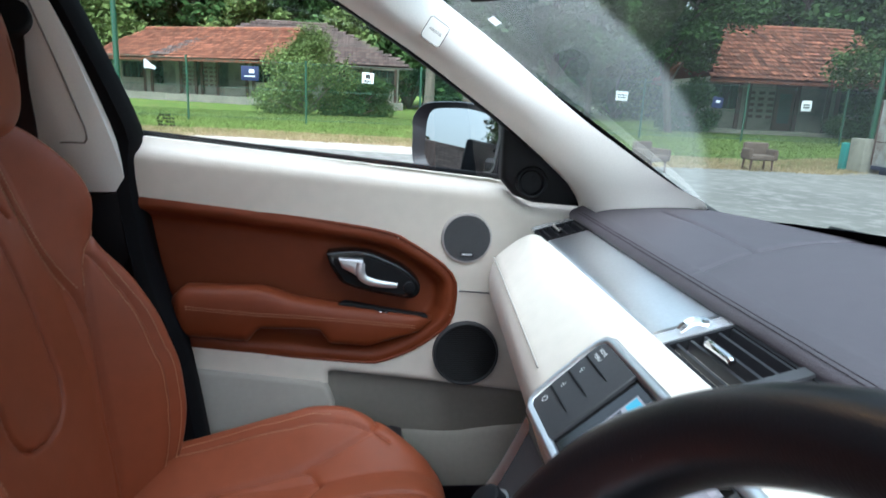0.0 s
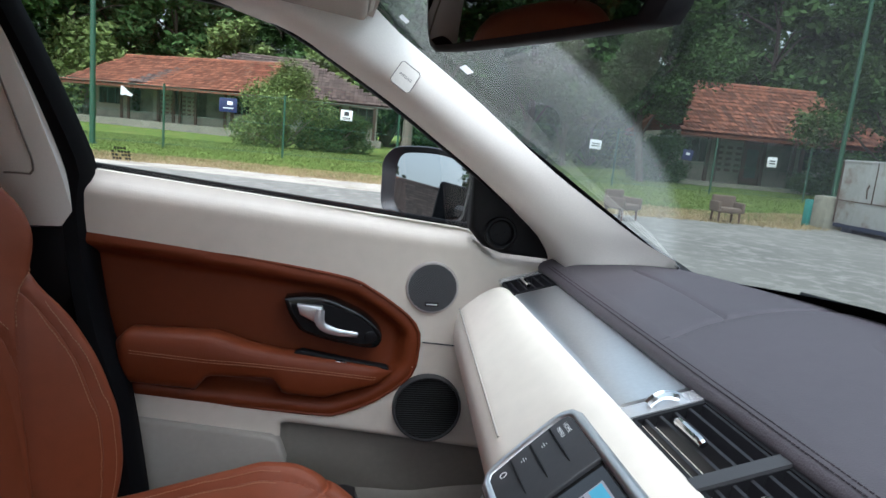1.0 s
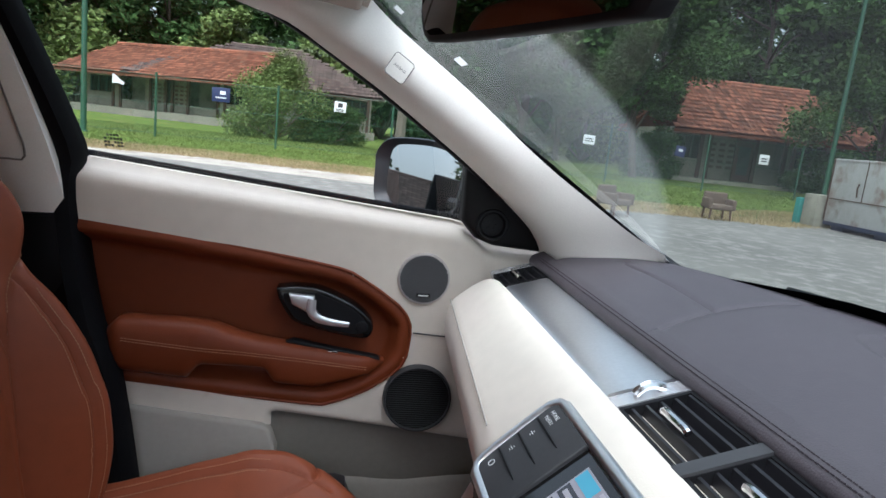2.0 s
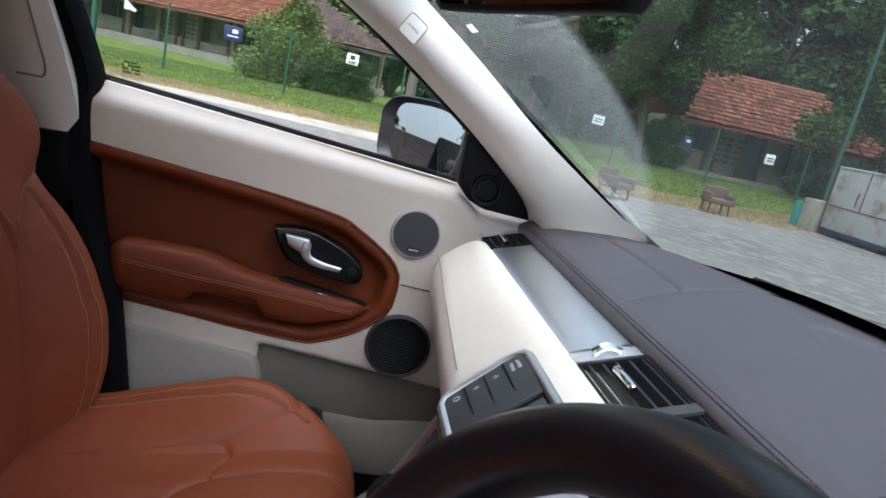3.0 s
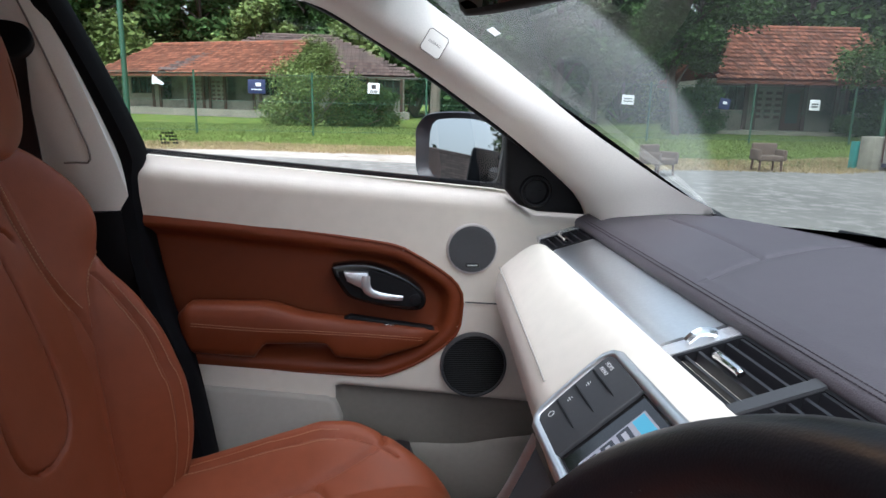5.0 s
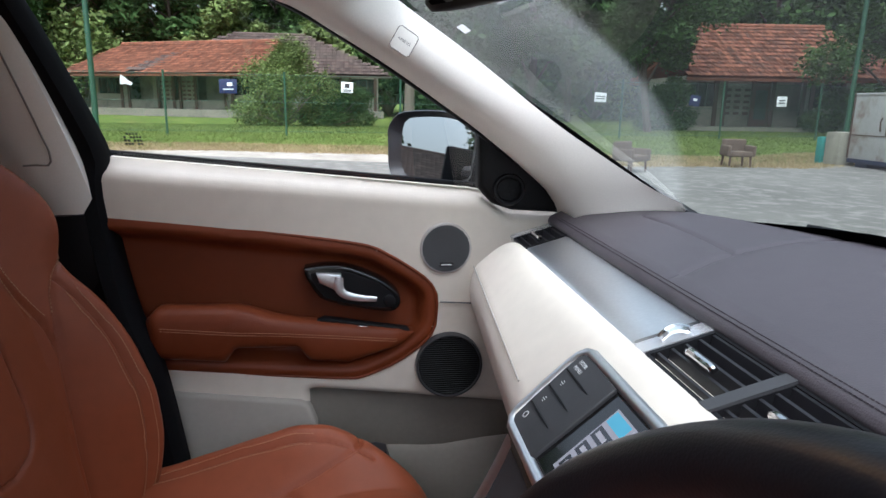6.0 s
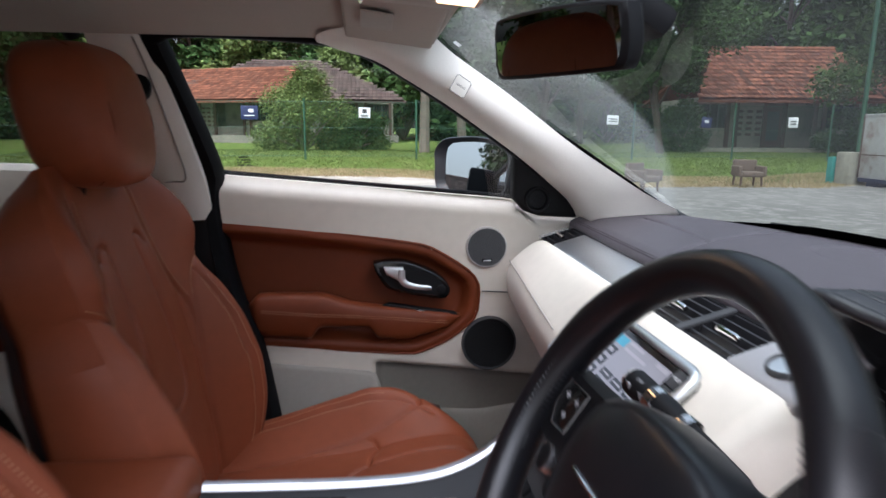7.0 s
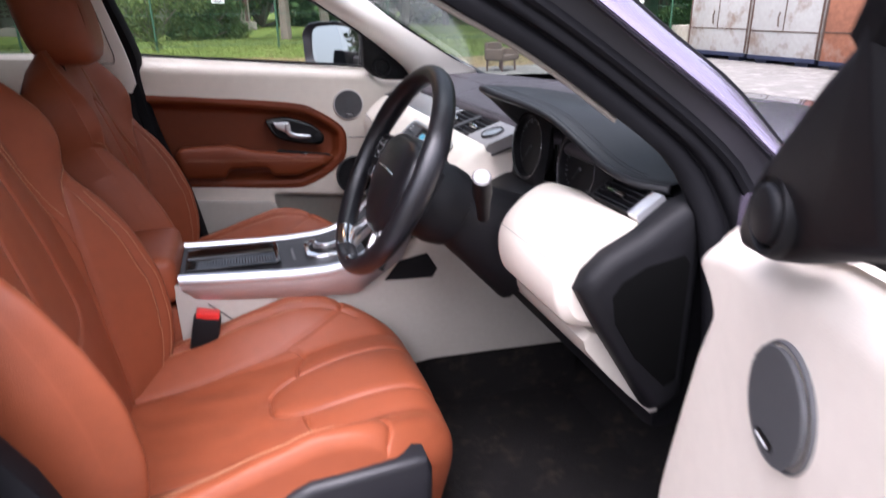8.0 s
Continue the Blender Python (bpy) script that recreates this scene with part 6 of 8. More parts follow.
g = B()
rings(g, [[band(y, t, -0.012) for t in (-0.05, 1.08)] for y in (0.70, -0.25)], close=False)
rings(g, [[band(y, t, -0.012) for t in (-0.05, 1.08)] for y in (-0.55, -0.70)], close=False)
part("vent_backing", g, black_plastic, dash, smooth=0)
g = B()
rings(g, [[band(y, 0.0, -0.012), band(y, 0.0, 0.001), band(y, 0.04, 0.003), band(y, 0.96, 0.003), band(y, 1.02, 0.0), band(y, 1.02, -0.012)] for y in np.linspace(0.585, 0.146, 10)])
part("metal_insert", g, silver, dash, "brushed silver insert", smooth=50)


def vent(y0, y1, fins, name="air_vent"):
    n = 5
    g = B()
    for y in (y0, y1):
        rings(g, [[band(y + d, t, w) for t, w in ((0.0, -0.012), (0.0, 0.003), (1.0, 0.003), (1.0, -0.012))] for d in (-0.0025, 0.0025)])
    for t in (0.0, 1.0):
        rings(g, [[band(y, t + d, w) for d, w in ((-0.03, -0.012), (-0.03, 0.003), (0.03, 0.003), (0.03, -0.012))] for y in (y0, y1)])
    v = part(name, g, black_plastic, dash, "black air vent with fine slats")
    for k in range(n):
        t = (k + 0.6) / n
        g = B()
        rings(g, [[band(y, t - 0.05, -0.010), band(y, t + 0.01, 0.0015), band(y, t + 0.05, 0.0015), band(y, t + 0.01, -0.010)] for y in (y0, y1)])
        part("slat", g, mirror_black, v)
    for f in fins:
        g = B()
        tube(g, [band(f - 0.022, 0.42, 0.006), band(f - 0.018, 0.42, 0.008), band(f + 0.018, 0.42, 0.008), band(f + 0.022, 0.42, 0.006)], 0.0042, n=8)
        part("slider", g, chrome, v, "chrome vent slider")
    return v


vent(0.112, -0.002, [0.062])
vent(-0.010, -0.122, [-0.066])
g = B()
rings(g, [[band(y, t, w) for t, w in ((-0.05, -0.01), (-0.05, 0.006), (1.04, 0.006), (1.04, -0.01))] for y in (-0.0115, 0.0035)])
part("vent_divider", g, grey_plastic, dash)
vent(0.672, 0.592, [0.63])
vent(-0.560, -0.660, [-0.608])
for y0, y1 in ((0.139, 0.117), (0.70, 0.676), (-0.662, -0.684)):
    g = B()
    t0 = 0.0
    rings(g, [[band(y, t, w) for t, w in ((t0 - 0.04, -0.008), (t0 - 0.04, 0.001), (t0, 0.003), (1.0, 0.003), (1.05, 0.001), (1.05, -0.008))] for y in (y0, (y0 * 3 + y1) / 4, y1)])
    tr = part("vent_trim", g, silver_paint, dash, "pale silver vent trim")
    if abs(y0) < 0.2:
        g = B()
        tube(g, [band((y0 + y1) / 2, 0.3 + 0.06 * k, 0.006 + 0.006 * math.sin(math.pi * k / 7)) for k in range(8)], 0.005, n=8)
        part("thumb_wheel", g, chrome, tr)
# switch block beside the cluster
g = B()
rings(g, [[band(y, t, w) for t, w in ((-0.12, -0.012), (-0.12, 0.005), (-0.02, 0.010), (1.0, 0.012), (1.08, 0.004), (1.08, -0.012))] for y in np.linspace(-0.126, -0.240, 8)])
sb = part("switch_block", g, satin, dash, "satin silver switch block")
g = B()
disc(g, band(-0.185, 0.42, 0.0105), 0.022, bn, 0, 0.004, n=28, bev=0.002)
btn = part("start_button", g, silver, sb)
g = B()
ring(g, band(-0.185, 0.42, 0.0105), 0.021, 0.025, bn, 0, 0.006)
part("button_ring", g, grey_plastic, btn)

# ---- touch screen in its chrome frame ----
P0, P1 = Vector((0.066, 0, 0.944)), Vector((-0.005, 0, 0.881))
sd_ = (P1 - P0).normalized()
sn = Vector((sd_.z, 0, -sd_.x))
if sn.x > 0:
    sn = -sn
YC = -0.013


def scr(a, b, w=0.0):
    """a: towards the passenger from the middle, b: down the face from its top edge."""
    p = P0 + sd_ * b + sn * w
    return Vector((p.x, YC + a, p.z))


FR = [(0.130, -0.005), (0.139, -0.002), (0.1445, 0.006), (0.1455, 0.020), (0.144, 0.060), (0.141, 0.088), (0.137, 0.097), (0.127, 0.102), (-0.127, 0.102), (-0.137, 0.097), (-0.141, 0.088), (-0.144, 0.060), (-0.1455, 0.020), (-0.1445, 0.006), (-0.139, -0.002), (-0.130, -0.005)]
unit = thing("touch_screen", scr(0, 0.07), "touch screen in a chrome frame with side buttons", "touch screen")
g = B()
prism(g, FR, lambda u, v, w: scr(u, v, w), -0.012, 0.0045, 0.003)
part("panel", g, grey_plastic, unit)
g = B()
tube(g, [scr(*p, 0.0065) for p in FR], 0.0062, n=10, closed=True, flat=1.0)
part("chrome_frame", g, silver, unit, "bright silver frame")
g = B()
prism(g, [(0.056, 0.003), (0.060, 0.094), (-0.112, 0.094), (-0.112, 0.003)], lambda u, v, w: scr(u, v, w), 0.0002, 0.0063)
dp = part("display", g, gloss_black, unit, "glossy display")
g = B()
prism(g, [(0.036, 0.010), (0.036, 0.084), (-0.108, 0.084), (-0.108, 0.010)], lambda u, v, w: scr(u, v, w), 0.0064, 0.0067)
part("lit_area", g, screen_glow, dp, "dim lit menu page", smooth=0)
TILES = [(0.034, 0.004, 0.012, 0.025, screen_blue)]
TILES += [(0.034 - 0.001 * k, 0.008, 0.030 + 0.018 * k, 0.043 + 0.018 * k, screen_dark) for k in range(3)]
TILES += [(0.000, -0.040, 0.012, 0.016, screen_pale), (0.000, -0.060, 0.022, 0.026, screen_pale), (-0.075, -0.104, 0.012, 0.017, screen_pale)]
TILES += [(-0.002 - 0.035 * a, -0.032 - 0.035 * a, 0.058 + 0.014 * b, 0.068 + 0.014 * b, screen_dark) for a in range(3) for b in range(2)]
for u0, u1, v0, v1, m in TILES:
    g = B()
    prism(g, [(u0, v0), (u0, v1), (u1, v1), (u1, v0)], lambda u, v, w: scr(u, v, w), 0.0068, 0.0070)
    part("menu_tile", g, m, dp, smooth=0)
    if m == screen_dark:
        g = B()
        prism(g, [(u0 - 0.004, v0 + 0.004), (u0 - 0.004, v1 - 0.004), (u1 + 0.006, v1 - 0.004), (u1 + 0.006, v0 + 0.004)], lambda u, v, w: scr(u, v, w), 0.0071, 0.0072)
        part("menu_text", g, screen_pale, dp, smooth=0)
# wide key wing on the passenger's side, with long ridges between its keys
g = B()
prism(g, [(0.1405, 0.000), (0.141, 0.020), (0.139, 0.060), (0.135, 0.096), (0.126, 0.099), (0.060, 0.099), (0.058, 0.060), (0.056, 0.000), (0.130, -0.002)], lambda u, v, w: scr(u, v, w), 0.006, 0.0105, 0.002)
wing = part("key_wing", g, grey_plastic, unit, "dark grey key wing")
for k in range(3):
    g = B()
    v = 0.0235 + 0.0238 * k
    tube(g, [scr(0.1385 - 0.001 * k, v, 0.0100), scr(0.132, v, 0.0118), scr(0.095, v, 0.0118), scr(0.078, v, 0.0104)], [0.0008, 0.0011, 0.0011, 0.0006], n=6)
    part("ridge", g, black_plastic, wing)
writing("HOME", 0.0062, scr(0.1215, 0.0085, 0.0108), (0, -1, 0), sn, white_print, wing)
writing("MENU", 0.0062, scr(0.1215, 0.0160, 0.0108), (0, -1, 0), sn, white_print, wing)
for k in range(1, 4):
    g = B()
    v = 0.0118 + 0.0238 * k
    if k == 3:
        tube(g, [scr(0.1215 + 0.0035 * math.cos(a), v + 0.0035 * math.sin(a), 0.0106) for a in np.linspace(0, 2 * math.pi, 13)[:-1]], 0.0005, n=5, closed=True)
    else:
        for dv in (-0.0025, 0.0, 0.0025):
            tube(g, [scr(0.1245 - abs(dv), v + dv, 0.0106), scr(0.1185 + 0.5 * abs(dv), v + dv, 0.0106)], 0.0005, n=5)
    part("icon", g, white_print, wing, smooth=0)
for k in range(4):
    v0, v1 = 0.002 + 0.0238 * k, 0.0246 + 0.0238 * k
    a0, a1 = -0.1395 + 0.001 * k, -0.1135
    g = B()
    prism(g, [(a0, v0), (a0, v1), (a1, v1), (a1, v0)], lambda u, v, w: scr(u, v, w), 0.006, 0.0095, 0.0015)
    b_ = part("button", g, grey_plastic, unit)
    if k < 2:
        for n_, word in enumerate((("MODE",), ("AUDIO", "VIDEO"))[k]):
            writing(word, 0.0058, scr((a0 + a1) / 2, (v0 + v1) / 2 + 0.007 * (n_ - 0.5 * k), 0.0097), (0, -1, 0), sn, white_print, b_)
    else:
        g = B()
        prism(g, [(a0 + 0.008, v0 + 0.009), (a0 + 0.008, v0 + 0.0135), (a0 + 0.017, v0 + 0.0135), (a0 + 0.017, v0 + 0.009)], lambda u, v, w: scr(u, v, w), 0.0096, 0.0099)
        part("icon", g, grey_print, b_, smooth=0)

# ---- instrument cluster ----
cl = thing("instrument_cluster", (0.2, -0.405, 0.97), "hooded instrument cluster with two round dials", "instrument cluster")
LIP = [(0.190, -0.258, 0.992), (0.150, -0.264, 1.026), (0.108, -0.278, 1.062), (0.078, -0.297, 1.082), (0.095, -0.34, 1.073), (0.116, -0.40, 1.064), (0.138, -0.46, 1.048), (0.154, -0.52, 1.020), (0.168, -0.58, 0.992), (0.184, -0.63, 0.978), (0.215, -0.68, 0.975)]
lip = spline(LIP, 50)
g = B()
rows = []
for k in range(14):
    t = k / 13
    r = []
    for p in lip:
        z_end = 1.006
        q = Vector((p.x + (0.44 - p.x) * t, p.y + (-0.42 - p.y) * 0.10 * t, p.z + (z_end - p.z) * (t ** 1.3) + 0.008 * math.sin(math.pi * t)))
        r.append(q)
    rows.append(r)
under = []
for k in range(1, 6):
    t = k / 5
    under.append([p + Vector((0.075 * t, -(p.y + 0.405) * 0.06 * t, -0.016 - 0.012 * t)) for p in lip])
rings(g, list(reversed(under)) + [[p + Vector((0.0, 0, -0.010)) for p in lip], [p + Vector((-0.004, 0, -0.004)) for p in lip]] + rows, close=False)
hood = part("hood", g, hood_leather, cl, "stitched black leather hood", smooth=60)
g = B()
for off in (0.022, 0.030):
    t = off / 0.32
    stitches(g, [Vector((p.x + (0.44 - p.x) * t, p.y + (-0.42 - p.y) * 0.10 * t, p.z + (1.006 - p.z) * (t ** 1.3) + 0.008 * math.sin(math.pi * t) + 0.0002)) for p in lip[6:-4]], 0.006, 0.0042, 0.0006)
part("stitching", g, grey_plastic, hood, kind="stuff")
g = B()
tube(g, [p + Vector((0.0, 0, -0.005)) for p in lip], 0.0062, n=10)
part("rolled_edge", g, hood_leather, hood, smooth=60)
g = B()
rings(g, [[Vector((0.222, y, 0.86)), Vector((0.215, y, float(np.interp(-y, [0.25, 0.28, 0.34, 0.40, 0.46, 0.52, 0.58], [0.965, 1.030, 1.044, 1.034, 1.018, 0.992, 0.964]))))] for y in np.linspace(-0.242, -0.562, 14)], close=False)
face = part("face", g, black_plastic, cl, smooth=0)
for xc, yc, zc, ya, yb in ((0.166, -0.315, 0.968, -0.250, -0.390), (0.188, -0.465, 0.955, -0.390, -0.570)):
    # panel with a round opening for one dial
    c = Vector((xc, yc, zc))
    v_ = Vector((0.12, 0, 1)).normalized()
    inner, outer = [], []
    for k in range(64):
        a = 2 * math.pi * k / 64
        dy, dz = math.cos(a), math.sin(a)
        lim = [(ya - yc) / dy if dy > 1e-6 else 9, (yb - yc) / dy if dy < -1e-6 else 9, 0.078 / dz if dz > 1e-6 else 9, -0.085 / dz if dz < -1e-6 else 9]
        r1 = max(0.066, min(lim))
        edge = Vector((0, dy, 0)) + v_ * dz
        while r1 > 0.066 and (c + edge * r1).z > float(np.interp(-(c + edge * r1).y, [0.25, 0.28, 0.34, 0.40, 0.46, 0.52, 0.58], [0.965, 1.030, 1.044, 1.034, 1.018, 0.992, 0.964])):
            r1 -= 0.002
        inner.append(c + edge * 0.0625 + Vector((-0.004, 0, 0)))
        outer.append(c + edge * r1 + Vector((0.004, 0, 0)))
    g = B()
    rings(g, [inner, outer], caps=False)
    part("dial_surround", g, black_plastic, cl, smooth=30)
for xc, yc, zc in ((0.166, -0.315, 0.968), (0.188, -0.465, 0.955)):
    ax = Vector((-1, 0, 0.12))
    c = Vector((xc, yc, zc))
    g = B()
    ring(g, c, 0.056, 0.063, ax, -0.02, 0.003, n=48)
    dial = part("dial", g, black_plastic, cl, "round dial with a bright rim")
    g = B()
    ring(g, c, 0.0617, 0.0630, ax, 0.002, 0.005, n=48)
    part("rim", g, dial_rim, dial)
    g = B()
    disc(g, c, 0.055, ax, -0.012, -0.008, n=40)
    part("dial_face", g, black_plastic, dial)
    g = B()
    for k in range(28):
        a = radians(225 - 270 * k / 27)
        u_, v_ = Vector((0, -1, 0)), Vector((0.12, 0, 1)).normalized()
        r0, r1 = (0.043, 0.051) if k % 3 == 0 else (0.047, 0.051)
        dv = u_ * math.cos(a) + v_ * math.sin(a)
        tube(g, [c + dv * r0 + ax * -0.007, c + dv * r1 + ax * -0.007], 0.0006, n=4)
    part("marks", g, grey_print, dial, kind="stuff")
    g = B()
    for k in range(4):
        box(g, c + Vector((-0.0, -0.008 + 0.005 * k, -0.024)) + ax * -0.007, (0.001, 0.003, 0.006))
    part("reading", g, gauge_glow, dial, smooth=0)
    g = B()
    tube(g, [c + ax * -0.006, c + ax * -0.006 + Vector((0, 0.03, -0.03))], [0.003, 0.0008], n=6)
    part("needle", g, grey_plastic, dial)
g = B()
box(g, (0.188, -0.390, 0.955), (0.004, 0.012, 0.055), 0.001)
part("centre_display", g, gloss_black, cl)
# surround below the dials down to the column
g = B()
prof = [(0.19, 0.905), (0.15, 0.900), (0.125, 0.890), (0.10, 0.865), (0.09, 0.83), (0.095, 0.78), (0.12, 0.74), (0.2, 0.72)]
rings(g, [[Vector((x - 0.03 * (1 - (abs(y + 0.36) / 0.13) ** 2) * smoothstep(0.91, 0.86, z), y, z)) for x, z in prof] for y in np.linspace(-0.232, -0.468, 20)], close=False)
part("surround", g, black_plastic, cl, smooth=60)

# ---- steering wheel ----
WC, WT, WR = Vector((-0.120, -0.390, 0.9643)), 0.4945, 0.1692
wn_ = Vector((-math.cos(WT), 0, math.sin(WT)))
wu = Vector((math.sin(WT), 0, math.cos(WT)))
wv = Vector((0, 1, 0))


def W(a, b, c=0.0):
    return WC + wv * a + wu * b + wn_ * c


wheel = thing("steering_wheel", WC, "black leather steering wheel with silver lower spokes", "steering wheel")
g = B()
n = 96
rows = []
for i in range(n + 1):
    a = 2 * math.pi * i / n
    dv = wv * math.cos(a) + wu * math.sin(a)
    fat = 1.0 + 0.10 * math.exp(-(((math.degrees(a) - 10) % 360 - 20) / 14) ** 2) + 0.10 * math.exp(-(((math.degrees(a) - 150) % 360 - 10) / 14) ** 2)
    rows.append([WC + dv * (WR + 0.0155 * fat * math.cos(b)) + wn_ * (0.0185 * fat * math.sin(b)) for b in np.linspace(0, 2 * math.pi, 17)[:-1]])
rings(g, rows, caps=False)
bmesh.ops.remove_doubles(g, verts=g.verts, dist=1e-6)
rim = part("rim", g, black_leather, wheel, "stitched black leather rim", smooth=60)
for a in (45, 135, -20, 200, -75, -105):
    dv = wv * math.cos(radians(a)) + wu * math.sin(radians(a))
    g = B()
    tube(g, [WC + dv * (WR + 0.0153 * math.cos(b)) + wn_ * (0.0183 * math.sin(b)) for b in np.linspace(0, 2 * math.pi, 33)[:-1]], 0.0004, n=5, closed=True)
    part("seam", g, black_leather, rim)
g = B()
for a in [*np.arange(137, 196, 1.7), *np.arange(-15, 44, 1.7)]:
    for lean in (1, -1):
        ends = []
        for b, da in ((2.25, -0.8 * lean), (math.pi, 0.0), (4.03, 0.8 * lean)):
            r_ = radians(a + da)
            ends.append(WC + (wv * math.cos(r_) + wu * math.sin(r_)) * (WR + 0.0158 * math.cos(b)) + wn_ * (0.0188 * math.sin(b)))
        tube(g, ends, 0.0007, n=4)
part("lacing", g, black_leather, rim, "cross-stitched inner seam", kind="stuff")
HUB = [(0.0, 0.066), (0.050, 0.062), (0.085, 0.044), (0.098, 0.008), (0.092, -0.035), (0.068, -0.082), (0.032, -0.108), (-0.032, -0.108), (-0.068, -0.082), (-0.092, -0.035), (-0.098, 0.008), (-0.085, 0.044), (-0.050, 0.062)]
hub_o = [(p.x, p.y) for p in spline([(*p, 0) for p in HUB + HUB[:1]], 65)][:-1]
g = B()
rows = []
for sc, w in ((1.0, -0.05), (1.0, -0.020), (0.985, -0.010), (0.94, -0.003), (0.85, 0.002), (0.65, 0.006), (0.4, 0.008), (0.15, 0.009)):
    rows.append([W(u * sc, v * sc + 0.004 * (1 - sc), w - 0.006 * smoothstep(-0.02, -0.11, v * sc)) for u, v in hub_o])
rings(g, rows)
hub = part("airbag_cover", g, black_leather, wheel, "soft black airbag cover", smooth=60)
g = B()
tube(g, [W(0.046 * k / 6, -0.001 + 0.002 * (1 - (k / 6) ** 2), 0.0088 - 0.002 * abs(k / 6) ** 3) for k in range(-6, 7)], 0.0034, n=8, flat=0.6)
part("bright_bar", g, chrome, hub)
g = B()
tube(g, [W(u * 0.93, v * 0.93, -0.0035 - 0.006 * smoothstep(-0.02, -0.11, v)) for u, v in hub_o[16:50]], 0.0008, n=5)
part("seam", g, black_plastic, hub)
for s in (1, -1):
    # silver clasp where the lower spoke meets the rim
    g = B()
    rows = []
    for a in np.linspace(-58, -78, 9):
        dv = wv * (s * math.cos(radians(a))) + wu * math.sin(radians(a))
        rows.append([WC + dv * (WR + 0.0162 * math.cos(b)) + wn_ * (0.0192 * math.sin(b)) for b in np.linspace(1.9, 4.2, 9)])
    rings(g, rows, close=False)
    part("clasp", g, chrome, wheel, "bright clasp on the rim")
for s in (1, -1):
    g = B()
    rows = []
    for t in np.linspace(0, 1, 8):
        a = s * (0.07 + 0.095 * t)
        hw = 0.034 - 0.006 * t
        rows.append([W(a, 0.016 + hw, -0.026), W(a, 0.016 + hw * 0.85, -0.006), W(a, 0.006 - hw * 0.85, -0.006), W(a, 0.006 - hw, -0.026)])
    rings(g, rows)
    sp = part("spoke", g, black_plastic, wheel)
    g = B()
    prism(g, [(s * 0.102, 0.036), (s * 0.140, 0.034), (s * 0.146, 0.010), (s * 0.134, -0.004), (s * 0.108, 0.000)], lambda u, v, w: W(u, v, w), -0.012, -0.003, 0.003)
    bp_ = part("button_pad", g, gloss_black, sp)
    g = B()
    for u, v in ((0.112, 0.025), (0.132, 0.024), (0.122, 0.009)):
        tube(g, [W(s * u - 0.004, v, -0.0030), W(s * u + 0.004, v, -0.0030)], 0.0009, n=6)
        tube(g, [W(s * u, v - 0.003, -0.0030), W(s * u, v + 0.003, -0.0030)], 0.0009, n=6)
    part("symbols", g, grey_print, bp_)
    g = B()
    tube(g, [W(s * u, v, -0.0035) for u, v in ((0.101, 0.037), (0.141, 0.035), (0.147, 0.010), (0.135, -0.005), (0.107, -0.001))], 0.0010, n=6, closed=True)
    part("bezel", g, dial_rim, bp_, "thin dark metal bezel")
    g = B()
    disc(g, W(s * 0.116, -0.028, -0.022), 0.012, wn_, 0, 0.020, n=24, bev=0.004)
    part("roller", g, black_plastic, sp)
    g = B()
    ring(g, W(s * 0.116, -0.028, -0.022), 0.0105, 0.0128, wn_, 0.012, 0.0195, n=24)
    part("roller_ring", g, dial_rim, sp)
    for (ua, va), (ub, vb) in (((0.036, -0.088), (0.083, -0.138)), ((0.014, -0.104), (0.046, -0.154))):
        g = B()
        rows = []
        d_ = Vector((ub - ua, vb - va)).normalized()
        for t in np.linspace(0, 1, 7):
            u, v, hw = ua + (ub - ua) * t, va + (vb - va) * t, 0.0065 + 0.003 * t * t
            c_ = -0.014 + 0.006 * t
            rows.append([W(s * (u - d_.y * hw), v + d_.x * hw, c_ - 0.006), W(s * (u - d_.y * hw * 0.7), v + d_.x * hw * 0.7, c_), W(s * (u + d_.y * hw * 0.7), v - d_.x * hw * 0.7, c_), W(s * (u + d_.y * hw), v - d_.x * hw, c_ - 0.006)])
        rings(g, rows)
        part("lower_spoke", g, silver, wheel, "silver lower spoke", smooth=30)
g = B()
prism(g, [(0.066, -0.080), (0.070, -0.150), (-0.070, -0.150), (-0.066, -0.080)], lambda u, v, w: W(u, v, w), -0.04, -0.026, 0.004)
part("spoke_backing", g, black_plastic, wheel)
g = B()
rows = []
for d_, ra, rb in ((0.04, 0.050, 0.05), (0.06, 0.072, 0.066), (0.10, 0.078, 0.072), (0.13, 0.074, 0.068), (0.135, 0.064, 0.06), (0.20, 0.064, 0.075), (0.30, 0.07, 0.10)):
    rows.append([WC - wn_ * d_ + wv * (ra * math.cos(a)) + wu * (rb * math.sin(a) - 0.02 - 0.1 * max(0, d_ - 0.13)) for a in np.linspace(0, 2 * math.pi, 25)[:-1]])
rings(g, rows)
column = thing("steering_column", WC - wn_ * 0.15, "black plastic steering column shroud", "steering column")
part("shroud", g, black_plastic, column, smooth=50)


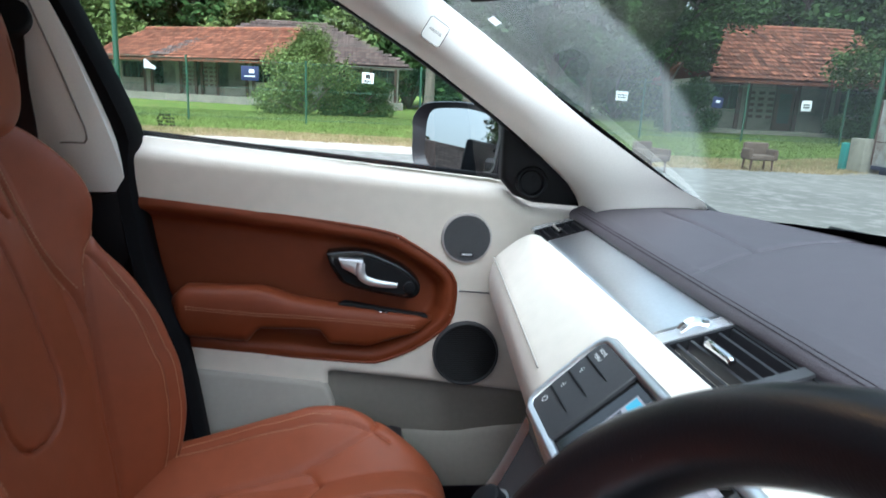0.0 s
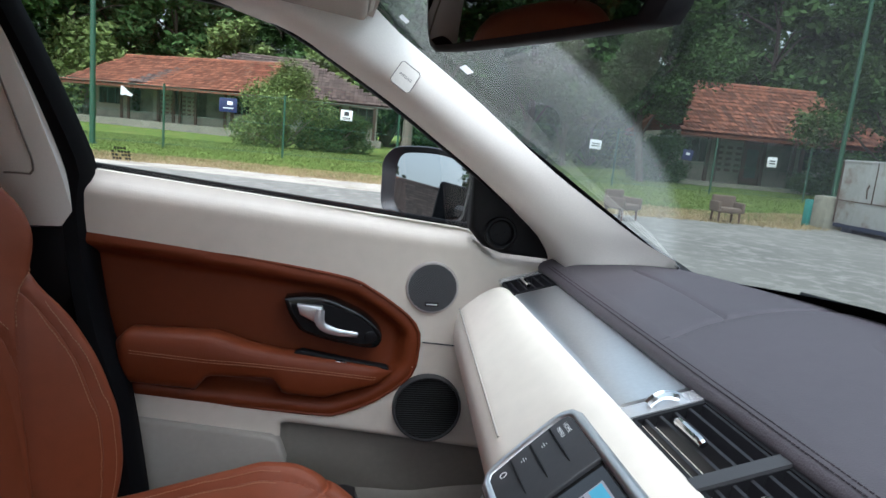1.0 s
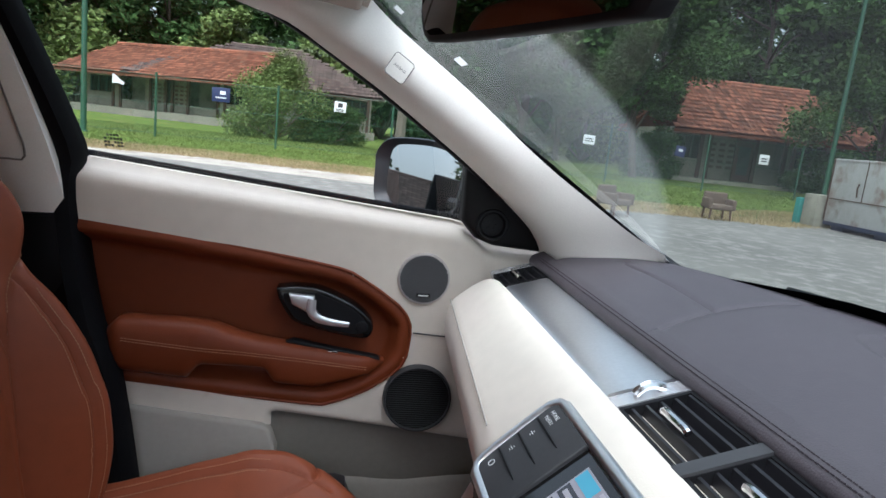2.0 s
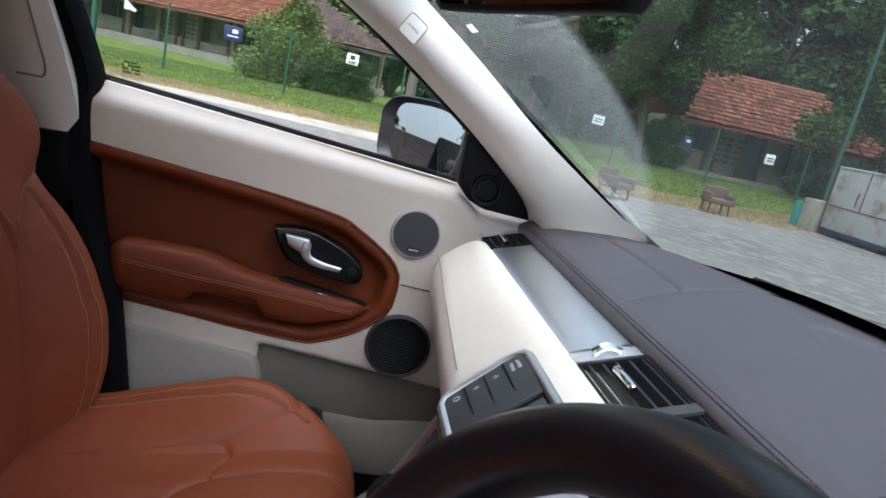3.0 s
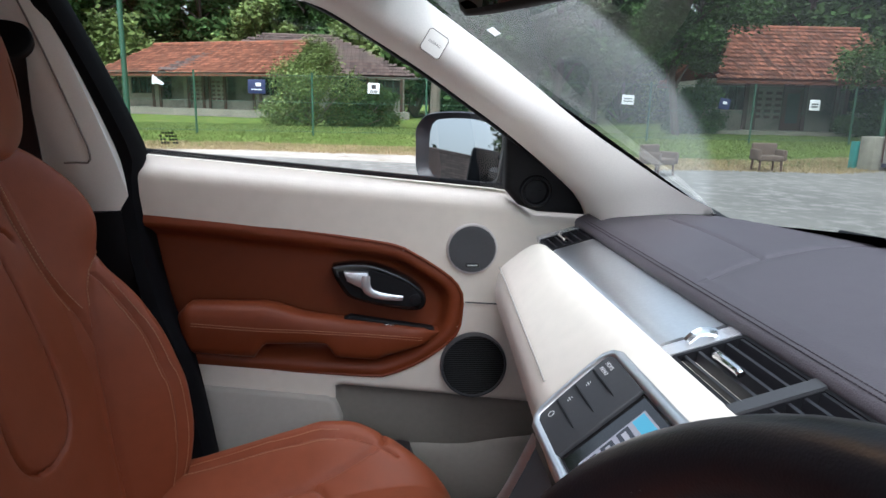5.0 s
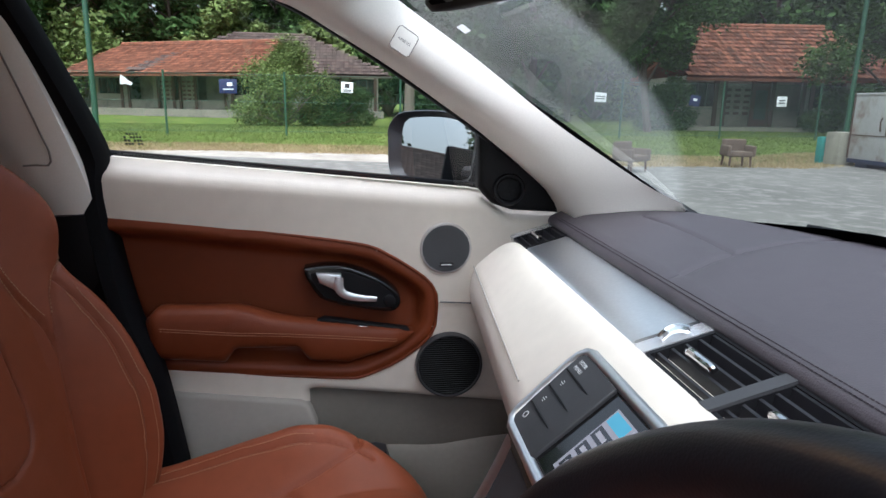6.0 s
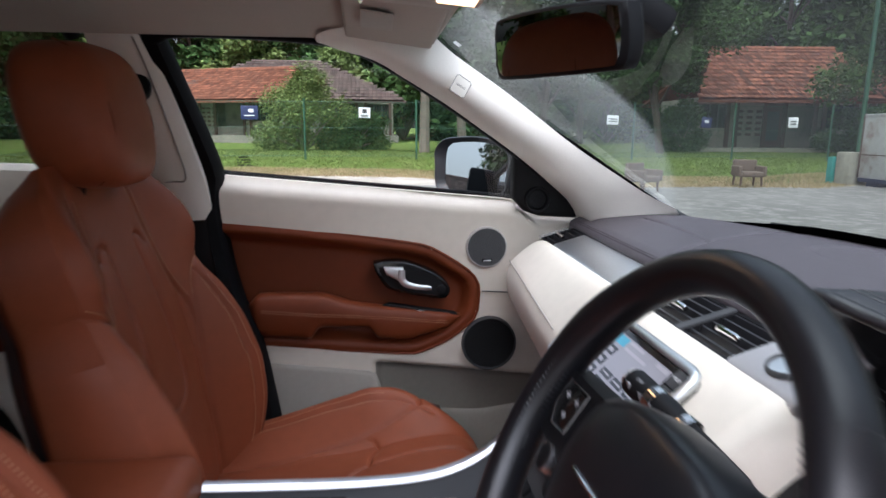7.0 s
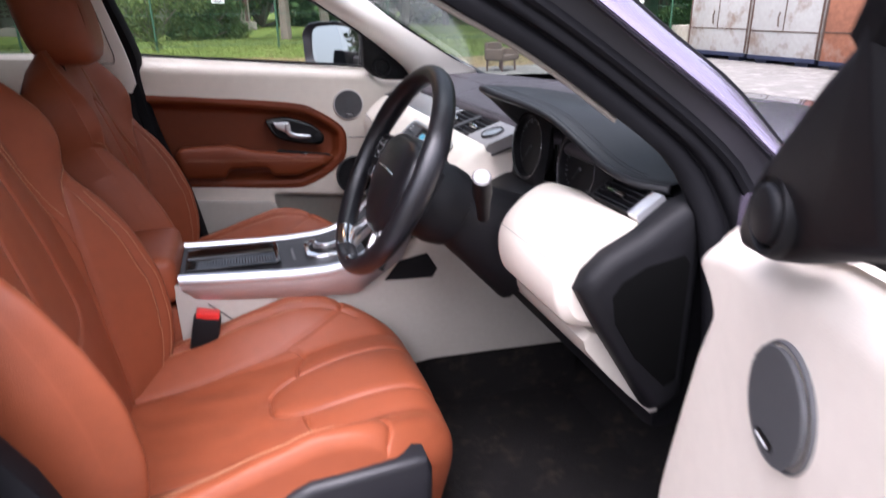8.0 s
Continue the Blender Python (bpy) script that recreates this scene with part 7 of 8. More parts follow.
def stalk(root, tip, label, band_):
    st = thing("stalk", root, label, "control stalk", group="column stalks")
    root, tip = Vector(root), Vector(tip)
    g = B()
    tube(g, [root, root.lerp(tip, 0.4), root.lerp(tip, 0.62), root.lerp(tip, 0.97)], [0.010, 0.012, 0.0155, 0.0145], n=16)
    part("arm", g, black_plastic, st)
    g = B()
    tube(g, [root.lerp(tip, 0.97), tip], [0.0145, 0.0125], n=16)
    part("tip", g, silver_paint, st, "polished end")
    for t in band_:
        g = B()
        tube(g, [root.lerp(tip, t), root.lerp(tip, t + 0.06)], 0.0162, n=18)
        part("collar", g, chrome, st)
    g = B()
    for t in (0.68, 0.78, 0.90):
        box(g, root.lerp(tip, t) + Vector((-0.0135, 0, 0.004)), (0.002, 0.009, 0.006))
    part("print", g, grey_print, st, smooth=0)
    if band_:
        m = root.lerp(tip, 0.86)
        out = Vector((-0.35, -0.62, 0.70))
        writing("OFF", 0.0055, m + (out - (tip - root) * out.dot(tip - root) / (tip - root).length_squared).normalized() * 0.0153, root - tip, out, grey_print, st)


stalk((0.010, -0.485, 0.895), (-0.022, -0.560, 0.984), "black control stalk with a polished end", [])
stalk((0.030, -0.300, 0.915), (-0.003, -0.145, 0.948), "black control stalk with chrome collars", [0.42, 0.70])

# ---- centre console ----
con = thing("centre_console", (-0.3, YC, 0.3), "raised centre console with silver rails and dark top", "centre console")
CP = spline([(-0.508, 0, 0.713), (-0.40, 0, 0.706), (-0.28, 0, 0.700), (-0.19, 0, 0.703), (-0.13, 0, 0.722), (-0.088, 0, 0.752), (-0.055, 0, 0.790), (-0.033, 0, 0.832), (-0.018, 0, 0.866)], 40)


def half(x):
    return float(np.interp(x, [-0.51, -0.35, -0.2, -0.1, 0.0], [0.104, 0.112, 0.122, 0.126, 0.13]))


g = B()
rings(g, [[Vector((p.x, YC + half(p.x) * t, p.z - (0.004 if abs(t) < 0.95 else 0))) for t in (-1, -0.9, -0.45, 0, 0.45, 0.9, 1)] for p in CP], close=False)
topc = part("top_plate", g, grey_plastic, con, "dark grey top plate", smooth=50)
for s in (1, -1):
    g = B()
    rings(g, [[Vector((p.x, YC + s * (half(p.x) + dy), p.z + dz)) for dy, dz in ((-0.012, -0.002), (-0.008, 0.005), (0.004, 0.004), (0.010, -0.006), (0.008, -0.016), (-0.008, -0.012))] for p in CP])
    part("rail", g, silver, con, "satin silver rail", smooth=50)
    g = B()
    rows = []
    for p in CP:
        low = float(np.interp(p.x, [-0.51, -0.48, -0.15, -0.05, 0.0], [0.690, 0.655, 0.632, 0.700, 0.80]))
        rows.append([Vector((p.x, YC + s * (half(p.x) + 0.004), p.z - 0.014)), Vector((p.x, YC + s * (half(p.x) + 0.008), (p.z - 0.014) * 0.5 + low * 0.5)), Vector((p.x, YC + s * (half(p.x) - 0.002), low)), Vector((p.x, YC + s * (half(p.x) - 0.03), low))])
    rings(g, rows, close=False)
    part("side_strip", g, satin, con, "satin metal side strip", smooth=50)
    g = B()
    prism(g, [(-0.52, 0.70), (-0.15, 0.66), (-0.05, 0.72), (0.12, 0.80), (0.42, 0.80), (0.42, 0.405), (0.02, 0.425), (-0.25, 0.40), (-0.52, 0.36)], lambda u, v, w: Vector((u, YC + s * (0.095 + w), v)), 0, 0.012 + 0.0, 0.004)
    sp = part("side_panel", g, cream_plastic, con, "cream side panel")
    g = B()
    tube(g, [(-0.46, YC + s * 0.1075, 0.65), (-0.36, YC + s * 0.1075, 0.55), (-0.3, YC + s * 0.1075, 0.45)], 0.0015, n=4)
    part("joint", g, dark_print, sp)
    g = B()
    prism(g, [(-0.085, 0.648), (-0.05, 0.690), (0.015, 0.700), (0.038, 0.660), (0.025, 0.640)], lambda u, v, w: Vector((u, YC + s * (0.106 + w), v)), 0, 0.004)
    part("opening", g, black_plastic, sp)
g = B()
box(g, (-0.05, YC, 0.48), (0.94, 0.18, 0.42))
part("core", g, carpet, con, smooth=0)
SZ = 0.702
g = B()
prism(g, [(-0.498, YC - 0.066), (-0.312, YC - 0.066), (-0.302, YC - 0.056), (-0.302, YC + 0.056), (-0.312, YC + 0.066), (-0.498, YC + 0.066)], lambda u, v, w: Vector((u, v, SZ + 0.0015 - 0.028 * (u + 0.30) + w)), -0.002, 0.004, 0.002)
tray = part("tray_cover", g, gloss_black, topc, "gloss black ribbed tray cover")
g = B()
for k in range(30):
    x = -0.490 + 0.006 * k
    tube(g, [(x, YC - 0.058, SZ + 0.0055 - 0.028 * (x + 0.30)), (x, YC - 0.012, SZ + 0.0055 - 0.028 * (x + 0.30))], 0.0013, n=5)
rings(g, [[Vector((x, YC - 0.006, SZ + 0.004 - 0.028 * (x + 0.30))), Vector((x, YC - 0.004, SZ + 0.009 - 0.028 * (x + 0.30))), Vector((x, YC + 0.004, SZ + 0.009 - 0.028 * (x + 0.30))), Vector((x, YC + 0.006, SZ + 0.004 - 0.028 * (x + 0.30)))] for x in (-0.495, -0.315)])
part("ribs", g, gloss_black, tray)
g = B()
tube(g, [(-0.309, YC - 0.052, SZ + 0.009), (-0.309, YC - 0.03, SZ + 0.010), (-0.309, YC + 0.03, SZ + 0.010), (-0.309, YC + 0.052, SZ + 0.009)], 0.003, n=6)
part("tray_pull", g, chrome, tray)
g = B()
for k in range(5):
    box(g, (-0.272, YC - 0.03 + 0.015 * k, 0.6975), (0.006, 0.004, 0.001))
part("gear_marks", g, grey_print, topc, smooth=0)
g = B()
prism(g, [(-0.245, YC - 0.04), (-0.225, YC - 0.055), (-0.165, YC - 0.055), (-0.145, YC - 0.04), (-0.145, YC + 0.04), (-0.165, YC + 0.055), (-0.225, YC + 0.055), (-0.245, YC + 0.04)], lambda u, v, w: Vector((u, v, 0.697 + 0.09 * max(0, u + 0.17) + w)), 0, 0.008, 0.003)
sel = part("selector_plate", g, chrome, topc, "chrome selector surround")
g = B()
disc(g, (-0.196, YC, 0.706), 0.040, (0, 0, 1), 0, 0.0015, n=32)
part("selector_well", g, black_plastic, sel)
g = B()
disc(g, (-0.196, YC, 0.706), 0.029, (0, 0, 1), 0, 0.016, n=36, bev=0.003)
kn = part("selector_knob", g, chrome, sel, "knurled silver rotary knob")
g = B()
disc(g, (-0.196, YC, 0.7222), 0.0235, (0, 0, 1), 0, 0.0006, n=32)
part("knob_top", g, grey_plastic, kn)
g = B()
for k in range(40):
    a = 2 * math.pi * k / 40
    tube(g, [(-0.196 + 0.0292 * math.cos(a), YC + 0.0292 * math.sin(a), 0.709), (-0.196 + 0.0292 * math.cos(a), YC + 0.0292 * math.sin(a), 0.719)], 0.0008, n=4)
part("knurling", g, satin, kn, kind="stuff")
# climate controls on the rising face
def rise(a, t, w=0.0):
    k = t * 39
    i = min(int(k), 38)
    p = CP[i].lerp(CP[i + 1], k - i)
    d_ = (CP[i + 1] - CP[i]).normalized()
    return Vector((p.x, YC + a, p.z - 0.004)) + Vector((-d_.z, 0, d_.x)) * w


for s in (1, -1):
    g = B()
    disc(g, rise(s * 0.088, 0.86, 0.002), 0.019, (-0.67, 0, 0.74), 0, 0.020, n=28, bev=0.003)
    kb = part("climate_knob", g, black_plastic, topc, "black climate knob with a silver ring")
    g = B()
    ring(g, rise(s * 0.088, 0.86, 0.003), 0.019, 0.023, (-0.67, 0, 0.74), 0, 0.006)
    part("knob_ring", g, silver, kb)
for r_ in range(3):
    for c_ in range(4):
        g = B()
        box(g, rise(-0.045 + 0.030 * c_, 0.78 + 0.07 * r_, 0.003), (0.014, 0.026, 0.004), 0.001, Euler((0, radians(-42), 0)))
        part("climate_button", g, black_plastic, topc)

# armrest box between the seats
ab = thing("armrest_box", (-0.68, YC, 0.3), "tan leather centre armrest box", "armrest")
g = B()
box(g, (-0.69, YC + 0.005, 0.708), (0.36, 0.235, 0.10), 0.028, seg=4)
part("lid", g, tan, ab, "padded tan leather lid", smooth=60)
g = B()
box(g, (-0.69, YC + 0.005, 0.47), (0.345, 0.215, 0.36), 0.015)
part("box", g, tan, ab)

# buckles
for s in (1, -1):
    bk = thing("belt_buckle", (-0.47, YC + s * 0.125, 0.55), "black seat-belt buckle with a red release", "buckle", group="belt buckles")
    M = pose(-0.470, YC + s * 0.125, 0.600, 0, 14, 0)
    g = B()
    box(g, M @ Vector((0, 0, -0.01)), (0.054, 0.034, 0.085), 0.008, M.to_euler())
    part("body", g, black_plastic, bk)
    g = B()
    box(g, M @ Vector((0, 0, 0.035)), (0.046, 0.028, 0.018), 0.004, M.to_euler())
    part("release", g, red_plastic, bk)
    g = B()
    tube(g, [M @ Vector((0, 0, -0.04)), (-0.49, YC + s * 0.125, 0.45), (-0.50, YC + s * 0.128, 0.30)], 0.014, n=8, flat=0.4)
    part("stem", g, black_plastic, bk)


# ---- front seats ----
def seat():
    y0 = 0.37
    st = thing("front_seat", (-0.35, y0, 0.28), "tan leather front seat with stitched bolsters and headrest", "car seat", group="front seats")
    prof = spline([(-0.64, 0, 0.490), (-0.52, 0, 0.500), (-0.40, 0, 0.514), (-0.28, 0, 0.535), (-0.19, 0, 0.553), (-0.12, 0, 0.558), (-0.075, 0, 0.545), (-0.048, 0, 0.510), (-0.044, 0, 0.465), (-0.060, 0, 0.40)], 250)
    L = [[(-0.60, 0.145), (-0.45, 0.150), (-0.31, 0.162), (-0.275, 0.155), (-0.262, 0.13)], [(-0.31, 0.162), (-0.22, 0.185), (-0.15, 0.215), (-0.115, 0.25), (-0.10, 0.28)],
         [(-0.03, 0.075), (-0.2, 0.072), (-0.29, 0.062), (-0.335, 0.035), (-0.338, 0.0)], [(-0.262, 0.13), (-0.28, 0.10), (-0.285, 0.062)]]
    L += [[(-0.58, 0.226), (-0.45, 0.227), (-0.33, 0.226), (-0.22, 0.221), (-0.16, 0.208), (-0.135, 0.195)]]
    L = [[(q.x, q.y) for q in spline([(*p, 0) for p in line], 24)] for line in L]
    L += [[(x, -y) for x, y in line] for line in L]
    rows, flat = [], []
    nw = 300
    for i, p in enumerate(prof):
        amp = (soft_table(p.x, [-0.64, -0.5, -0.38, -0.28, -0.18, -0.10, -0.06], [0.035, 0.055, 0.078, 0.088, 0.066, 0.034, 0.012]))
        nose = smoothstep(0.80, 1.0, i / (len(prof) - 1))
        if i / (len(prof) - 1) > 0.8:
            amp = 0.012 * (1 - nose)
        r = []
        for j in range(nw + 1):
            w = -1.3 + 2.6 * j / nw
            a, sg = abs(w), (1 if w >= 0 else -1)
            lift = (0.55 * min(max((a - 0.52) / 0.36, 0), 1) + 0.45 * smoothstep(0.50, 0.88, a)) * (1 - 0.35 * smoothstep(0.90, 1.06, a) ** 2)
            yy = sg * (0.272 * min(a, 1.0) - 0.004 * smoothstep(0.9, 1.0, a) + 0.004 * smoothstep(1.0, 1.15, a) - 0.010 * smoothstep(1.15, 1.3, a))
            drop = 0.030 * smoothstep(0.96, 1.08, a) + 0.065 * smoothstep(1.02, 1.3, a) ** 1.3
            back = 0.085 * smoothstep(0.45, 1.05, a) ** 2 * smoothstep(-0.34, -0.06, p.x)
            yy *= 1 - 0.03 * nose
            x = p.x - back
            crown = 0.010 * (1 - (min(a, 0.5) / 0.5) ** 2) * smoothstep(-0.36, -0.22, p.x)
            z = p.z + amp * lift + crown * (1 - nose) - drop * (1 - 0.3 * nose)
            if a < 1.05:
                dd = seam_depth((p.x, yy), L, 0.0028, 0.0068)
                z -= dd * (1 - nose)
                x -= dd * nose
                z += 0.0016 * noise.noise(Vector((p.x * 14, yy * 14, 1.0))) + 0.0060 * noise.noise(Vector((p.x * 9 + yy * 5, yy * 17, 4.0))) * smoothstep(-0.22, -0.38, p.x) * smoothstep(0.20, 0.12, abs(yy))
            r.append(Vector((x, y0 + yy, z)))
        rows.append(r)
    g = B()
    rings(g, rows, close=False)
    bottom = [[Vector((r[0].x, r[0].y, r[0].z - 0.01)), Vector((r[-1].x, r[-1].y, r[-1].z - 0.01))] for r in rows[::20]]
    rings(g, bottom, close=False)
    cu = part("cushion", g, tan, st, "bolstered tan leather cushion", smooth=60)
    pts = np.array([[q.x, q.y - y0, q.z] for r in rows for q in r[30:-30]])

    def on_cushion(x, y):
        k = ((pts[:, 0] - x) ** 2 + (pts[:, 1] - y) ** 2).argmin()
        return Vector((x, y + y0, pts[k, 2] + 0.0008))

    g = B()
    for s in (1, -1):
        for off in (0.001, 0.017):
            stitches(g, [on_cushion(q.x, s * (q.y + off - 0.009)) for q in spline([(-0.56, 0.226, 0), (-0.45, 0.227, 0), (-0.33, 0.226, 0), (-0.25, 0.223, 0)], 60)], 0.0062, 0.0042, 0.0008)
    part("stitching", g, thread, cu, kind="stuff")

    # backrest
    lean = [(-0.590, 0.47), (-0.597, 0.55), (-0.607, 0.63), (-0.622, 0.72), (-0.642, 0.82), (-0.667, 0.92), (-0.695, 1.01), (-0.720, 1.09), (-0.741, 1.142)]
    sp = spline([(x, 0, z) for x, z in lean], 270)
    zs = [p.z for p in sp]
    S = [[(0.150, 0.48), (0.152, 0.60), (0.160, 0.72), (0.172, 0.83), (0.195, 0.905), (0.25, 0.945)], [(0.112, 1.10), (0.118, 1.02), (0.132, 0.94), (0.160, 0.865), (0.168, 0.80)],
         [(0.098, 0.995), (0.085, 1.012), (0.062, 1.012), (0.056, 0.98), (0.066, 0.86), (0.068, 0.76), (0.045, 0.712), (0.0, 0.700)]]
    S += [[(0.208, 0.50), (0.218, 0.60), (0.223, 0.72), (0.220, 0.82), (0.212, 0.88), (0.203, 0.915)]]
    S = [[(q.x, q.y) for q in spline([(*p, 0) for p in line], 24)] for line in S]
    S += [[(-a, b) for a, b in line] for line in S]
    rows = []
    for i, p in enumerate(sp):
        d_ = (sp[min(i + 1, len(sp) - 1)] - sp[max(i - 1, 0)]).normalized()
        nrm = Vector((d_.z, 0, -d_.x))
        z = p.z
        hw = (soft_table(z, [0.47, 0.6, 0.75, 0.86, 0.90, 0.925, 0.95, 0.98, 1.03, 1.08, 1.12, 1.142], [0.245, 0.262, 0.268, 0.262, 0.253, 0.246, 0.250, 0.258, 0.256, 0.234, 0.192, 0.14]))
        amp = (soft_table(z, [0.47, 0.55, 0.62, 0.70, 0.78, 0.86, 0.90, 0.925, 0.95, 0.98, 1.03, 1.09, 1.142], [0.05, 0.082, 0.100, 0.104, 0.090, 0.064, 0.043, 0.031, 0.037, 0.052, 0.050, 0.024, 0.0]))
        thick = float(np.interp(z, [0.47, 0.9, 1.05, 1.12, 1.142], [0.12, 0.11, 0.09, 0.05, 0.015]))
        r = []
        for j in range(241):
            w = -1 + 2 * j / 240
            a, sg = abs(w), (1 if w >= 0 else -1)
            lift = (0.6 * min(max((a - 0.55) / 0.34, 0), 1) + 0.4 * smoothstep(0.54, 0.90, a)) * (1 - 0.50 * smoothstep(0.90, 1.0, a) ** 2)
            yy = sg * hw * min(1.0, a)
            dd = seam_depth((yy, z), S, 0.0028, 0.0066)
            f = amp * lift - dd + 0.0016 * noise.noise(Vector((z * 13, yy * 13, 7.0)))
            q = Vector((p.x, y0 + yy, p.z)) + nrm * f
            r.append(q)
        e = Vector((p.x, 0, p.z))
        for t, yy in ((0.25, 1.01), (0.6, 1.0), (0.92, 0.95)):
            q = e - nrm * (thick * t)
            r.append(Vector((q.x, y0 + hw * yy, q.z)))
        q = e - nrm * thick
        r += [Vector((q.x, y0 + hw * 0.8, q.z)), Vector((q.x, y0, q.z)), Vector((q.x, y0 - hw * 0.8, q.z))]
        for t, yy in ((0.92, 0.95), (0.6, 1.0), (0.25, 1.01)):
            q = e - nrm * (thick * t)
            r.append(Vector((q.x, y0 - hw * yy, q.z)))
        rows.append(r)
    g = B()
    rings(g, rows)
    shell = B()
    srows = []
    for i in range(6, len(sp) - 12, 6):
        r = rows[i]
        p = sp[i]
        d_ = (sp[i + 1] - sp[i - 1]).normalized()
        nrm = Vector((d_.z, 0, -d_.x))
        top = smoothstep(0.98, 1.06, p.z)
        side = [r[242].lerp(r[243], max(top, 0.4)), r[242].lerp(r[243], max(top, 0.7))] + [r[k] for k in range(243, 248)] + [r[248].lerp(r[247], max(top, 0.7)), r[248].lerp(r[247], max(top, 0.4))]
        mid = Vector((p.x, y0, p.z)) - nrm * 0.05
        srows.append([mid + (q - mid) * 1.03 for q in side])
    rings(shell, srows, close=False)
    bk = part("backrest", g, tan, st, "bolstered tan leather backrest", smooth=60)
    part("back_shell", shell, black_leather, bk, "black rear shell", smooth=60)
    bpts = np.array([[q.y - y0, q.z, q.x] for r in rows for q in r[:241]])

    def on_back(y, z):
        k = ((bpts[:, 0] - y) ** 2 + (bpts[:, 1] - z) ** 2).argmin()
        return Vector((bpts[k, 2] + 0.0010, y + y0, z))

    g = B()
    for s in (1, -1):
        for off in (-0.008, 0.008):
            stitches(g, [on_back(s * (q.x + off), q.y) for q in spline([(0.112, 1.09, 0), (0.118, 1.02, 0), (0.132, 0.94, 0), (0.158, 0.87, 0)], 40)], 0.0062, 0.0042, 0.0008)
    for s in (1, -1):
        stitches(g, [on_back(s * q.x, q.y) for q in spline([(0.176, 0.872, 0), (0.200, 0.924, 0), (0.247, 0.958, 0)], 30)], 0.0062, 0.0042, 0.0008)
    part("stitching", g, thread, bk, kind="stuff")
    # outer bolster stitching edge
    g = B()
    for s, off in ((1, -0.008), (1, 0.008), (-1, -0.008), (-1, 0.008)):
        stitches(g, [on_back(s * (float(np.interp(z, [0.5, 0.6, 0.72, 0.82, 0.88], [0.208, 0.218, 0.223, 0.220, 0.212])) + off), z) for z in np.linspace(0.52, 0.90, 60)], 0.0062, 0.0042, 0.0008)
    part("stitching", g, thread, bk, kind="stuff")
    # headrest
    g = B()
    rows = []
    hc = Vector((-0.728, y0, 1.217))
    for i in range(25):
        v = -math.pi / 2 + math.pi * i / 24
        cv, sv = math.copysign(abs(math.cos(v)) ** 0.5, 1), math.copysign(abs(math.sin(v)) ** 0.62, math.sin(v))
        r = []
        for j in range(48):
            a = 2 * math.pi * j / 48
            ca, sa = math.copysign(abs(math.cos(a)) ** 0.62, math.cos(a)), math.copysign(abs(math.sin(a)) ** 0.55, math.sin(a))
            taper = 1 - 0.10 * max(0, sv) ** 2 - 0.12 * max(0, -sv)
            r.append(hc + Vector((0.074 * ca * cv - 0.018 * sv, 0.132 * sa * cv * taper, 0.114 * sv)))
        rows.append(r)
    rings(g, rows, caps=False)
    bmesh.ops.remove_doubles(g, verts=g.verts, dist=1e-5)
    hr = part("headrest", g, tan, st, "rounded tan leather headrest", smooth=60)
    for s in (1, -1):
        g = B()
        tube(g, [hc + Vector((0.074 * math.cos(a) * 0.93 - 0.018 * math.sin(a), s * 0.086, 0.114 * math.sin(a) * 0.99)) for a in np.linspace(-1.2, 1.4, 24)], 0.0014, n=5)
        part("seam", g, tan_door, hr)
    for s in (1, -1):
        g = B()
        tube(g, [(-0.728, y0 + s * 0.055, 1.06), (-0.728, y0 + s * 0.055, 1.16)], 0.0065, n=10)
        part("headrest_post", g, black_plastic, st)
        g = B()
        disc(g, (-0.728, y0 + s * 0.055, 1.106), 0.015, (-0.2, 0, 1), 0, 0.012, n=16, bev=0.003)
        part("post_sleeve", g, black_plastic, st)
    # plastic base and rails
    for s in (1, -1):
        g = B()
        prism(g, [(-0.66, 0.500), (-0.45, 0.512), (-0.36, 0.528), (-0.32, 0.551), (-0.297, 0.560), (-0.20, 0.565), (-0.14, 0.569), (-0.122, 0.564), (-0.114, 0.54), (-0.116, 0.46), (-0.16, 0.385), (-0.25, 0.345), (-0.60, 0.335), (-0.68, 0.38)], lambda u, v, w: Vector((u, y0 + s * (0.245 + w), v)), 0, 0.042, 0.014)
        part("side_cover", g, mirror_black, st, "black plastic side cover")
        g = B()
        box(g, (-0.36, y0 + s * 0.20, 0.305), (0.56, 0.04, 0.05), 0.008)
        part("rail", g, black_plastic, st)
    g = B()
    box(g, (-0.37, y0, 0.38), (0.50, 0.46, 0.12), 0.02)
    part("pan", g, black_plastic, st)
    return st


fs_ = seat()
copy_thing(fs_, pose(-0.370, -0.372, 0.298))

# ---- mirror and lamps overhead ----
rv = thing("rear_view_mirror", (-0.06, -0.04, 1.30), "black rear-view mirror hanging from the windscreen", "mirror")
a_, b_ = Vector((-0.108, 0.060, 1.300)), Vector((-0.030, -0.145, 1.292))
ru = (b_ - a_).normalized()
rn = Vector((0, 0, 1)).cross(ru).normalized()
if rn.x > 0:
    rn = -rn
rn = (rn + Vector((0, 0, -0.12))).normalized()
rw = rn.cross(ru)
if rw.z < 0:
    rw = -rw
rc = (a_ + b_) / 2
RO = [(-0.118, -0.020), (-0.112, -0.034), (-0.09, -0.038), (0.09, -0.034), (0.112, -0.028), (0.118, -0.01), (0.116, 0.018), (0.105, 0.030), (0.0, 0.036), (-0.10, 0.033), (-0.116, 0.022)]
ro = [(p.x, p.y) for p in spline([(*p, 0) for p in RO + RO[:1]], 45)][:-1]
g = B()
rings(g, [[rc + ru * (u * s_) + rw * (v * s_) + rn * w for u, v in ro] for w, s_ in ((0.006, 0.95), (0.004, 1.0), (-0.012, 1.0), (-0.03, 0.86), (-0.038, 0.5))])
